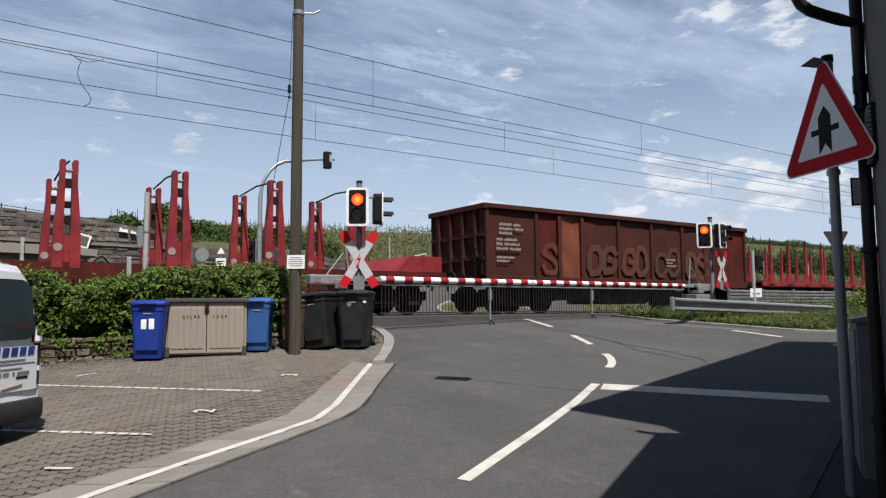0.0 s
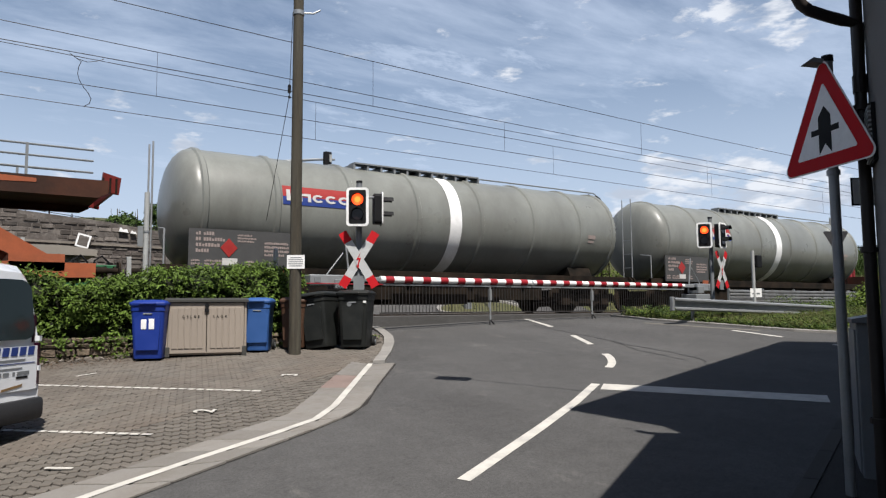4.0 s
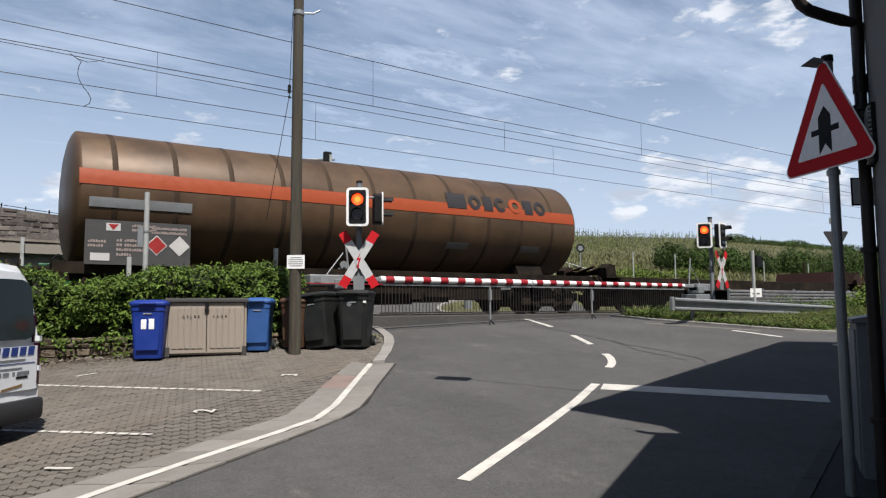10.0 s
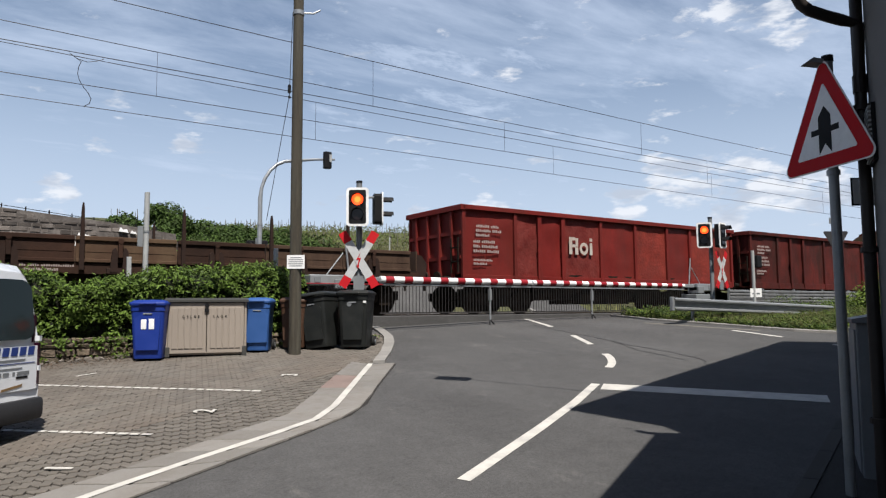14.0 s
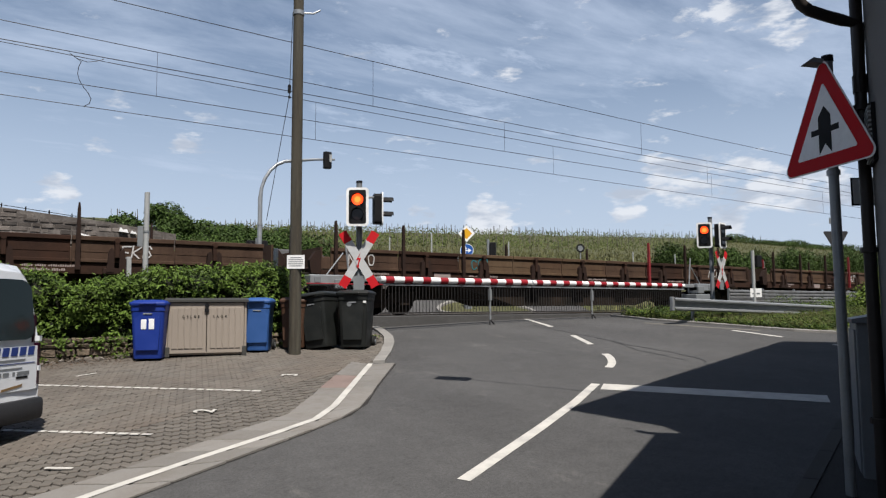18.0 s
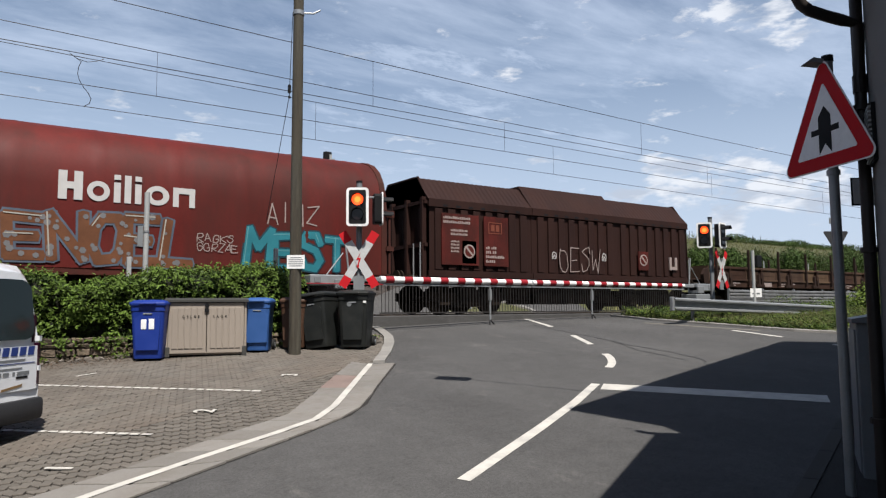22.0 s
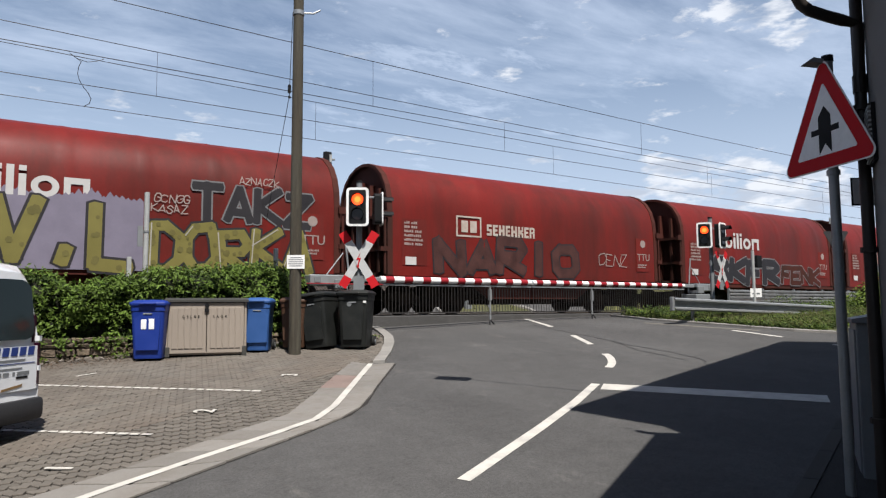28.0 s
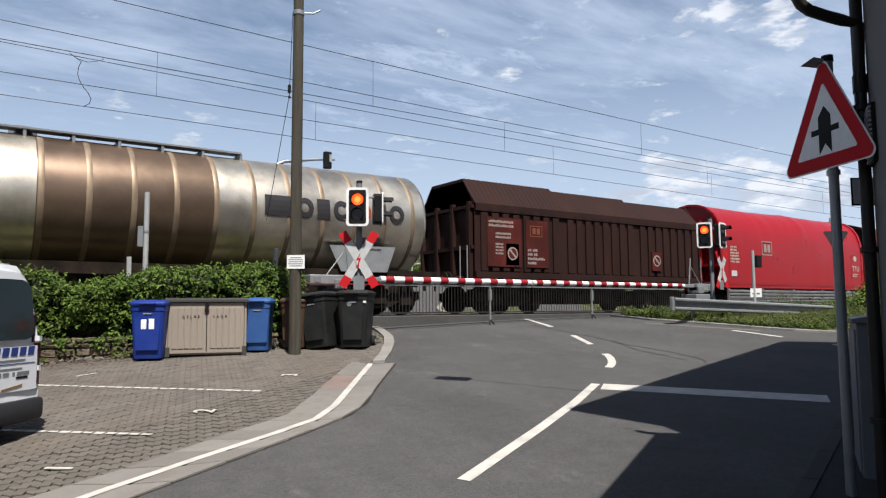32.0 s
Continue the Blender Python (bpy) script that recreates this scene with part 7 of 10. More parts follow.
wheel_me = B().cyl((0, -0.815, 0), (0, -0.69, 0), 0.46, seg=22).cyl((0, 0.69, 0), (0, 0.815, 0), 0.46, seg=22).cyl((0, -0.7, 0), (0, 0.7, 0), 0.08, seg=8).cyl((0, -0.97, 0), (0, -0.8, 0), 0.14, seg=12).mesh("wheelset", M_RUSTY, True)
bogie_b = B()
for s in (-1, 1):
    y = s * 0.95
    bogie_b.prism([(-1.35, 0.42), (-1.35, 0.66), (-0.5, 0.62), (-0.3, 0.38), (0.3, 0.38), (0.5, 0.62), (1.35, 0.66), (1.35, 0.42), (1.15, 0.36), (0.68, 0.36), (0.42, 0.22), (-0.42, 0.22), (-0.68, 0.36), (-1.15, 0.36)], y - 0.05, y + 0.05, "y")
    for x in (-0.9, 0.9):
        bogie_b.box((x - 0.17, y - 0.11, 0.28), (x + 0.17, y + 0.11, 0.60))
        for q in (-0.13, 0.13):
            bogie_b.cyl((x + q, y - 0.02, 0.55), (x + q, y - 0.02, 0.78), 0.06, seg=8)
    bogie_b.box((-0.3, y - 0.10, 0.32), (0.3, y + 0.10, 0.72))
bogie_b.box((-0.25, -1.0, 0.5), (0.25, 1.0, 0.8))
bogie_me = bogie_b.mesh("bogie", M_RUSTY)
buffer_me = B().cyl((0, 0, 0), (0.30, 0, 0), 0.085, seg=12).cyl((0.30, 0, 0), (0.52, 0, 0), 0.06, seg=12).cyl((0.52, 0, 0), (0.56, 0, 0), 0.20, seg=18).mesh("buffer", M_RUSTY, True)


def wagon(label, s0, s1, bogies=True, sill=None, axles=None, frame_z=(0.98, 1.16), name="goods_wagon", inset=0.62):
    """A wagon between two coupling points along the train: underframe, buffers, running gear. Returns the thing and its half length."""
    c, half = (s0 + s1) / 2, (s1 - s0) / 2
    w = thing(name, label, "railway wagon", pose(c, TRACK_Y, 0), "goods train")
    WAGONS.append((w, c))
    h = half - inset
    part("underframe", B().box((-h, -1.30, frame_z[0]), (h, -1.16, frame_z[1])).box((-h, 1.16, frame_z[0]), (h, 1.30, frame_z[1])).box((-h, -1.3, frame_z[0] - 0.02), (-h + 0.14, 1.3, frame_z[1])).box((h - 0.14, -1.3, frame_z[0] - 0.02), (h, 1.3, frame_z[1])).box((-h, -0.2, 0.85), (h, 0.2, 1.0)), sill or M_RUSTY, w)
    for sx in (-1, 1):
        for y in (-0.875, 0.875):
            part("buffer", buffer_me, None, w, at=Matrix.Translation((sx * h, y, 1.04)) @ pose(0, 0, 0, 0, 0, 0 if sx > 0 else 180))
        part("coupling_hook", B().box((min(sx * h, sx * (h + 0.45)), -0.06, 0.94), (max(sx * h, sx * (h + 0.45)), 0.06, 1.10)).cyl((sx * (h + 0.42), -0.03, 0.70), (sx * (h + 0.42), -0.03, 1.0), 0.04, seg=8), M_RUSTY, w)
    if axles is None:
        axles = []
        if bogies:
            for x in (-h + 1.75, h - 1.75):
                part("bogie", bogie_me, None, w, at=Matrix.Translation((x, 0, 0)))
                axles += [x - 0.9, x + 0.9]
        else:
            axles = [-h + 2.3, h - 2.3]
            for x in axles:
                part("axle_box", B().box((x - 0.2, -1.12, 0.30), (x + 0.2, -0.86, 0.62)).prism([(x - 0.6, 0.72), (x + 0.6, 0.72), (x + 0.35, 0.62), (x - 0.35, 0.62)], -1.06, -0.94, "y").prism([(x - 0.45, 0.95), (x - 0.25, 0.3), (x - 0.2, 0.3), (x - 0.3, 0.95)], -1.0, -0.95, "y"), M_RUSTY, w)
    for x in axles:
        wheelset(w, x)
    # Brake gear; its long dark block also stands in for the underside's shade.
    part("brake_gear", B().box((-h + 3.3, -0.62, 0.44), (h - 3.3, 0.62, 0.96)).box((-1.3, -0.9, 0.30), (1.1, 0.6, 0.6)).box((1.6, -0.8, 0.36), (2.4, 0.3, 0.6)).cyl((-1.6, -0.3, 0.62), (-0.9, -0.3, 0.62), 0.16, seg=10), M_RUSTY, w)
    return w, h


def bars(parent, x, z, rows, material, y=SIDE - 0.006, h=0.07, name="text_bar"):
    """Illegible inscription rows as small plain bars, one for each character: list of lists of widths."""
    for r, ws in enumerate(rows):
        b = B()
        q = x
        for wd_ in ws:
            n = max(1, round(wd_ / (0.78 * h)))
            for k in range(n):
                a, tall = q + wd_ * k / n, h * (0.92 if (k * 7 + r * 3) % 4 else 0.66)
                b.box((a, y, z - r * h * 1.55 - h), (a + wd_ / n * 0.74, y + 0.004, z - r * h * 1.55 - h + tall))
            q += wd_ + h * 0.6
        tagged(part(name, b, material, parent), kind="stuff")


def sign_shape(kind, ww, h):
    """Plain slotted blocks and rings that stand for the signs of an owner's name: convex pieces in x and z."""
    def box(a, b_, c, d):
        return [(a * ww, b_ * h), (c * ww, b_ * h), (c * ww, d * h), (a * ww, d * h)]
    if kind in "ou":
        out, n = [], 18
        for k in range(n if kind == "o" else n - 4):
            a0, a1 = (2 * math.pi * (k + (0 if kind == "o" else 2)) / n + q for q in (0, 2 * math.pi / n))
            out.append([(ww / 2 + ww / 2 * f * math.cos(a), 0.36 * h + 0.36 * h * f * math.sin(a)) for f, a in ((1, a0), (1, a1), (0.5, a1), (0.5, a0))])
        return out
    return {"c": [box(0, 0, 1, 1)], "x": [box(0, k * 0.18, 1, k * 0.18 + 0.18) for k in range(4)], "i": [box(0, 0, 1, 0.72), box(0, 0.82, 1, 1)],
            "n": [box(0, 0, 0.26, 0.72), box(0.74, 0, 1, 0.72), box(0.26, 0.5, 0.74, 0.72)],
            "e": [box(0, 0, 0.4, 1), box(0.4, 0, 1, 0.22), box(0.4, 0.4, 0.9, 0.6), box(0.4, 0.78, 1, 1)],
            "s": [box(0, 0, 1, 0.22), box(0.62, 0.22, 1, 0.4), box(0, 0.4, 1, 0.6), box(0, 0.6, 0.38, 0.78), box(0, 0.78, 1, 1)],
            "z": [box(0, 0, 1, 0.17), box(0.62, 0.17, 1, 0.28), box(0, 0.28, 1, 0.44), box(0, 0.44, 0.38, 0.55), box(0, 0.55, 1, 0.72)],
            "h": [box(0, 0, 0.36, 1), box(0.64, 0, 1, 1), box(0.36, 0.38, 0.64, 0.62)],
            "k": [box(0, 0, 0.36, 1), box(0.36, 0.3, 0.7, 0.7), box(0.7, 0.55, 1, 1), box(0.7, 0, 1, 0.45)],
            "w": [box(0, 0, 0.34, 1), box(0.34, 0.42, 0.72, 0.58), box(0.34, 0.82, 0.72, 1), box(0.72, 0.46, 1, 0.96), box(0.66, 0, 1, 0.42)],
            "v": [box(0, 0, 1, 0.34), box(0, 0.34, 0.22, 0.72), box(0.39, 0.34, 0.61, 0.72), box(0.78, 0.34, 1, 0.72)]}[kind]


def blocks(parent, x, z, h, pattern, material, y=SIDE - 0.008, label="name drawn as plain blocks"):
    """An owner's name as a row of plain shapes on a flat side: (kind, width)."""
    for kind, wd_ in pattern:
        b = B()
        for poly in sign_shape(kind, wd_ * h, h):
            b.prism([(x + q[0], z + q[1]) for q in poly], y, y + 0.005, "y")
        tagged(part("name_block", b, material, parent, label), kind="stuff")
        x += (wd_ + 0.13) * h


P_RAIL = (("h", 0.76), ("o", 0.74), ("i", 0.22), ("c", 0.22), ("i", 0.22), ("o", 0.84), ("n", 0.80))
P_SCHENKER = (("s", 0.56), ("e", 0.56), ("h", 0.66), ("e", 0.52), ("h", 0.68), ("k", 0.62), ("e", 0.52), ("w", 0.60))


def logo_box(parent, x, z, w, h, material, y=SIDE - 0.008):
    t = 0.08 * h
    fr = part("logo_frame", B().box((x, y, z), (x + w, y + 0.005, z + t)).box((x, y, z + h - t), (x + w, y + 0.005, z + h)).box((x, y, z + t), (x + t, y + 0.005, z + h - t)).box((x + w - t, y, z + t), (x + w, y + 0.005, z + h - t)), material, parent, "logo drawn as a plain frame")
    for q in (0.2, 0.55):
        part("logo_block", B().box((x + q * w, y, z + 0.22 * h), (x + (q + 0.26) * w, y + 0.005, z + 0.78 * h)), material, fr)


def curve_through(pts, k):
    """A smooth line through points."""
    P = [Vector(pts[0])] + [Vector(q) for q in pts] + [Vector(pts[-1])]
    out = []
    for i in range(1, len(P) - 2):
        a, b, c, d = P[i - 1:i + 3]
        for j in range(k):
            t = j / k
            out.append(0.5 * (2 * b + (c - a) * t + (2 * a - 5 * b + 4 * c - d) * t * t + (3 * b - a - 3 * c + d) * t ** 3))
    return out + [P[-2]]


STROKES = {"A": "00 24 40|11 31", "B": "00 04 34 33 22 02|22 41 30 00", "C": "43 34 14 03 01 10 30 41", "D": "00 04 24 43 41 20 00", "E": "44 04 00 40|02 32", "F": "44 04 00|02 32",
           "G": "43 34 14 03 01 10 30 41 42 22", "H": "00 04|40 44|02 42", "I": "20 24", "K": "00 04|44 02 40", "L": "04 00 40", "M": "00 04 22 44 40", "N": "00 04 40 44",
           "O": "14 03 01 10 30 41 43 34 14", "P": "00 04 34 43 32 02", "R": "00 04 34 43 32 02 40", "S": "43 34 14 03 32 41 30 10 01", "T": "04 44|24 20", "U": "04 01 10 30 41 44",
           "V": "04 20 44", "W": "04 10 22 30 44", "X": "00 44|04 40", "Y": "04 22 44|22 20", "Z": "04 44 00 40", "-": "12 32", ".": "20 21"}


def spray_lines(word, x0, x1, z0, z1, rnd, jitter=0.05, lean=0.1, wave=0.06):
    """The strokes of a sprayed word between two places, uneven and leaning."""
    w, hh = (x1 - x0) / len(word), z1 - z0
    lines = []
    for i, ch in enumerate(word):
        if ch not in STROKES:
            continue
        up, size, le = wave * hh * rnd.uniform(-1, 1), rnd.uniform(0.88, 1.06), lean * w * rnd.uniform(-0.4, 1.2)
        for way in STROKES[ch].split("|"):
            lines.append([Vector((x0 + w * (i + 0.10 + 0.20 * int(q[0]) + rnd.uniform(-jitter, jitter)) + le * int(q[1]) / 4, z0 + up + hh * (0.06 + 0.22 * int(q[1]) * size + rnd.uniform(-jitter, jitter) * 0.7))) for q in way.split()])
    return lines


def spray(lines, half, y, step=0.00022, ends=0.8):
    """Flat paint along lines, every stretch a hair above the one before."""
    b = B()
    k = 0
    for ln in lines:
        for p, q in zip(ln[:-1], ln[1:]):
            d = q - p
            if d.length < 1e-4:
                continue
            d.normalize()
            u, e = Vector((-d.y, d.x)) * half, d * half * ends
            yy = y - step * k
            o = len(b.v)
            b.v += [(c.x, yy, c.y) for c in (p - e * 0.6 - u, p - e - u * 0.2, p - e * 0.7 + u, q + e * 0.6 + u, q + e + u * 0.1, q + e * 0.7 - u)]
            b.f.append((o, o + 1, o + 2, o + 3, o + 4, o + 5))
            k += 1
    return b, y - step * (k + 2)


def paint(name, b, material, parent, label):
    tagged(part(name, plain_mesh(b, name, material), None, parent, label), kind="stuff")


def graffiti(parent, x0, x1, z0, z1, word, fill, line, seed, back=None, y=SIDE, shine=None, label="spray-painted graffiti", fat=0.15, spots=None):
    """A sprayed piece: cloud, outline, fill, spots of a second colour and thin highlights, one over the other."""
    rnd = random.Random(seed)
    yy = y - 0.004
    hh, w = z1 - z0, (x1 - x0) / len(word)
    t = min(w * 0.95, hh) * fat * 0.80
    edge = 0.045 * min(1.2, hh)
    if back:
        b = B()
        n = max(14, int((x1 - x0) * 9))
        for i in range(n):
            cx = x0 - 0.1 + (x1 - x0 + 0.2) * i / (n - 1)
            up = 0.10 * hh + 0.16 * hh * abs(noise.noise((cx * 2.9, seed, 0))) + rnd.uniform(0, 0.08) * hh
            r = (x1 - x0) / n * 0.9
            o = len(b.v)
            b.v += [(cx + q[0] * r, yy - 0.00015 * i, q[1]) for q in ((-1, z0 - 0.06), (1, z0 - 0.06), (0.9, z1 + up * 0.6), (0.1, z1 + up), (-0.8, z1 + up * 0.5))]
            b.f.append((o, o + 1, o + 2, o + 3, o + 4))
        paint("graffiti_cloud", b, back, parent, label)
        yy -= 0.00015 * n + 0.0005
    lines = spray_lines(word, x0, x1, z0, z1, rnd)
    o, yy = spray(lines, t + edge, yy)
    f, yy = spray(lines, t, yy)
    paint("graffiti_outline", o, line, parent, label)
    paint("graffiti_fill", f, fill, parent, label)
    if spots:
        b = B()
        k = 0
        for ln in lines:
            for p, q in zip(ln[:-1], ln[1:]):
                for f_ in range(max(1, int((q - p).length / (t * 1.9)))):
                    c, r = p.lerp(q, rnd.random()) + Vector((rnd.uniform(-.5, .5), rnd.uniform(-.5, .5))) * t, t * rnd.uniform(0.3, 0.75)
                    oo = len(b.v)
                    b.v += [(c.x + r * math.cos(a * 1.05 + k), yy - 0.0001 * k, c.y + r * math.sin(a * 1.05 + k)) for a in range(6)]
                    b.f.append(tuple(range(oo, oo + 6)))
                    k += 1
        paint("graffiti_speckle", b, spots, parent, label)
        yy -= 0.0001 * k + 0.0004
    if shine:
        h_, yy = spray([[q + Vector((-t * 0.45, t * 0.5)) for q in ln[:2]] for ln in lines], t * 0.13, yy)
        paint("graffiti_highlight", h_, shine, parent, label)


def scrawl(parent, x0, x1, z0, z1, material, seed, r=0.018, y=SIDE, word=""):
    """A thin sprayed tag; without a word its signs are made of loose strokes."""
    rnd = random.Random(seed)
    word = word or "".join(rnd.choice("ACEGKNRSZ") for _ in range(max(3, int((x1 - x0) / (z1 - z0) * 1.4))))
    b, _ = spray(spray_lines(word, x0, x1, z0, z1, rnd, 0.09 if word.isalpha() else 0.05, 0.2, 0.08), r, y - 0.006)
    paint("graffiti_scrawl", b, material, parent, "thin sprayed tag")


def bubble_tag(parent, x0, x1, z0, z1, n, material, seed, r=0.02, y=SIDE):
    """Round letters sprayed in thin outline only."""
    rnd = random.Random(seed)
    w = (x1 - x0) / n
    lines = []
    for i in range(n):
        xa, top = x0 + i * w, z1 - rnd.uniform(0, 0.18) * (z1 - z0)
        way = [(xa + 0.04 * w, z0), (xa + 0.02 * w, z0 + 0.6 * (top - z0)), (xa + 0.3 * w, top), (xa + 0.75 * w, top - 0.02), (xa + 0.98 * w, z0 + 0.65 * (top - z0)), (xa + 0.9 * w, z0 + 0.02)]
        lines.append(curve_through(way, 4))
        lines.append(curve_through([(xa + 0.3 * w, z0 + 0.02), (xa + 0.34 * w, z0 + 0.42 * (top - z0)), (xa + 0.5 * w, z0 + rnd.uniform(0.5, 0.62) * (top - z0)), (xa + 0.66 * w, z0 + 0.38 * (top - z0)), (xa + 0.66 * w, z0)], 3))
    b, _ = spray(lines, r, y - 0.006, 0.00004)
    paint("graffiti_scrawl", b, material, parent, "thin sprayed outline of round letters")


# ---- open box wagon
def box_wagon(label, s0, s1, body, top=3.25, seed=1, panels=None, brand=False, doors=True):
    w, h = wagon(label, s0, s1, sill=body, inset=0.64)
    zt = top
    floor_z = 1.16
    part("floor", B().box((-h + 0.05, -1.36, floor_z), (h - 0.05, 1.36, floor_z + 0.06)), M_RUSTY, w)
    xs_ = [-h + 0.02, -h + 1.95, -h + 2.95, -h + 3.95, -h + 5.65, -h + 7.35, -h + 9.05, -h + 10.35, h - 0.02]
    rnd = random.Random(seed)
    # wavy sheet walls, dented by use
    for sy in (-1, 1):
        for i in range(len(xs_) - 1):
            a, b_ = xs_[i], xs_[i + 1]
            nx, nz = 9, 8
            g = B()
            for k in range(nz + 1):
                for j in range(nx + 1):
                    x, z = a + (b_ - a) * j / nx, 0.98 + (zt - 0.12 - 0.98) * k / nz
                    edge = min(j, nx - j) > 0 and min(k, nz - k) > 0
                    d = 0.045 * noise.noise((x * 1.6 + seed * 7, z * 2.0, sy)) + 0.02 * noise.noise((x * 4 + seed, z * 4, sy)) if edge else 0
                    g.v.append((x, sy * (1.375 + d), z))
            g.f = [(k * (nx + 1) + j, k * (nx + 1) + j + 1, (k + 1) * (nx + 1) + j + 1, (k + 1) * (nx + 1) + j) for k in range(nz) for j in range(nx)]
            st = len(g.v)
            g.v += [(v[0], v[1] - sy * 0.03, v[2]) for v in g.v[:st]]
            g.f += [tuple(q + st for q in reversed(f)) for f in g.f]
            mm = panels[i] if panels and sy < 0 and panels[i] else body
            part("side_panel", g, mm, w, smooth=True)
        y0, y1 = (-1.46, -1.37) if sy < 0 else (1.37, 1.46)
        for i, x in enumerate(xs_):
            part("side_post", B().box((x - 0.055, y0, 0.95), (x + 0.055, y1, zt - 0.10), 0.008), body, w)
        part("top_rim", B().box((-h - 0.02, min(sy * 1.33, sy * 1.50), zt - 0.14), (h + 0.02, max(sy * 1.33, sy * 1.50), zt), 0.015), body, w)
        part("sole_bar", B().box((-h, min(sy * 1.28, sy * 1.44), 0.90), (h, max(sy * 1.28, sy * 1.44), 1.14), 0.01), body, w)
    for sx in (-1, 1):
        x0_, x1_ = sorted((sx * (h - 0.06), sx * h))
        e = part("end_wall", B().box((x0_, -1.36, 1.0), (x1_, 1.36, zt - 0.1)), body, w)
        for y in (-0.95, -0.32, 0.32, 0.95):
            part("end_post", B().box((min(sx * h, sx * (h + 0.10)), y - 0.05, 1.0), (max(sx * h, sx * (h + 0.10)), y + 0.05, zt - 0.1)), body, e)
        for z in (1.6, 2.3):
            part("end_rail", B().box((min(sx * h, sx * (h + 0.07)), -1.36, z), (max(sx * h, sx * (h + 0.07)), 1.36, z + 0.10)), body, e)
        part("end_rim", B().box((min(sx * (h - 0.04), sx * (h + 0.12)), -1.50, zt - 0.16), (max(sx * (h - 0.04), sx * (h + 0.12)), 1.50, zt + 0.0), 0.01), body, w)
        part("ladder", B().box((sx * (h + 0.12) - 0.02, -1.36, 1.2), (sx * (h + 0.12) + 0.02, -1.32, 2.2)).box((sx * (h + 0.12) - 0.02, -1.02, 1.2), (sx * (h + 0.12) + 0.02, -0.98, 2.2)).box((sx * (h + 0.12) - 0.02, -1.36, 1.5), (sx * (h + 0.12) + 0.02, -0.98, 1.54)).box((sx * (h + 0.12) - 0.02, -1.36, 1.9), (sx * (h + 0.12) + 0.02, -0.98, 1.94)), M_RUSTY, w)
    if doors:
        for x in (-h + 2.95, -h + 3.95):
            part("door_bar", B().cyl((x - 0.1, -1.47, 1.05), (x - 0.1, -1.47, zt - 0.2), 0.025, seg=8).box((x - 0.14, -1.49, 1.9), (x - 0.06, -1.45, 2.0)), body, w)
    bars(w, -h + 0.45, zt - 0.55, [(0.5, 0.3), (0.55, 0.35), (0.5,)], M_LPALE, h=0.085)
    bars(w, -h + 0.35, zt - 1.0, [(0.25, 0.5), (0.25, 0.6), (0.45, 0.45)], M_LPALE, h=0.09)
    bars(w, -h + 0.35, zt - 1.55, [(0.7,), (0.5,)], M_LPALE, h=0.07)
    if brand:
        blocks(w, -2.29, 1.88, 0.55, (("w", 0.72), ("o", 0.70), ("i", 0.22)), M_CREAM, label="faded owner's name as plain blocks")
    return w, h


# ---- stake wagon with tall red stakes
def stake_wagon(label, s0, s1, xs_rel, top=3.31, lower=False):
    w, h = wagon(label, s0, s1, sill=M_RUSTY, axles=[])
    for x in (-h + 1.8, -0.0, h - 1.8):
        part("bogie", bogie_me, None, w, at=Matrix.Translation((x, 0, 0)))
        for q in (-0.9, 0.9):
            wheelset(w, x + q)
    for sy in (-1, 1):
        part("side_beam", B().prism([(-h, 0.95), (-h + 3.0, 0.95), (-h + 3.8, 0.45), (-2.2, 0.45), (-1.4, 0.92), (1.4, 0.92), (2.2, 0.45), (h - 3.8, 0.45), (h - 3.0, 0.95), (h, 0.95), (h, 1.18), (-h, 1.18)], min(sy * 1.22, sy * 1.38), max(sy * 1.22, sy * 1.38), "y"), M_WRUST, w)
    part("deck", B().box((-h, -1.3, 1.10), (h, 1.3, 1.17)), M_RUSTY, w)
    for sx in (-1, 1):
        k = 1.6 if sx > 0 else 0.75
        part("headboard", B().prism([(sx * (h - k), 1.17), (sx * (h - 0.1), 1.17), (sx * (h - 0.1), 1.62), (sx * (h - k * 0.7), 1.62)], -1.3, 1.3, "y"), M_STAKE if sx > 0 else M_WBROWN, w)
    for x in xs_rel:
        for sy in (-1, 1):
            y = sy * 1.30
            post = part("stake", B().box((x - 0.07, y - 0.03, 1.10), (x + 0.07, y + 0.03, 1.72)), M_STAKE, w)
            for z0, z1 in ((1.98, 2.14), (2.30, 2.44), (2.72, 2.92)):
                part("web_plate", B().box((x - 0.065, y - 0.03, z0), (x + 0.065, y + 0.03, z1)), M_RUSTY, post)
            for q in (-1, 1):
                part("flange", B().prism([(x + q * u, v) for u, v in ((0.065, 1.06), (0.265, 1.06), (0.265, 1.45), (0.245, 1.95), (0.172, top - 0.52), (0.172, top - 0.02), (0.15, top), (0.09, top), (0.065, top - 0.03))], y - 0.085, y + 0.085, "y"), M_STAKE, post)
            part("peg", B().cyl((x - 0.07, y, top - 0.22), (x + 0.07, y, top - 0.22), 0.04, seg=8), M_LPALE, post)
            part("badge", B().cyl((x - 0.16, y - 0.095, 1.48), (x - 0.16, y - 0.085, 1.48), 0.085, seg=14), M_LPALE, post)
        part("tie_rod", B().tube([(x, -1.3, top - 0.02), (x, 0, top + 0.06), (x, 1.3, top - 0.02)], 0.022, 6), M_BLACK, w)
    bars(w, 2.5, 0.85, [(0.5,)], M_LPALE, y=-1.39, h=0.12)
    logo_box(w, h - 6.2, 0.62, 0.45, 0.28, M_LPALE, y=-1.392)
    return w, h


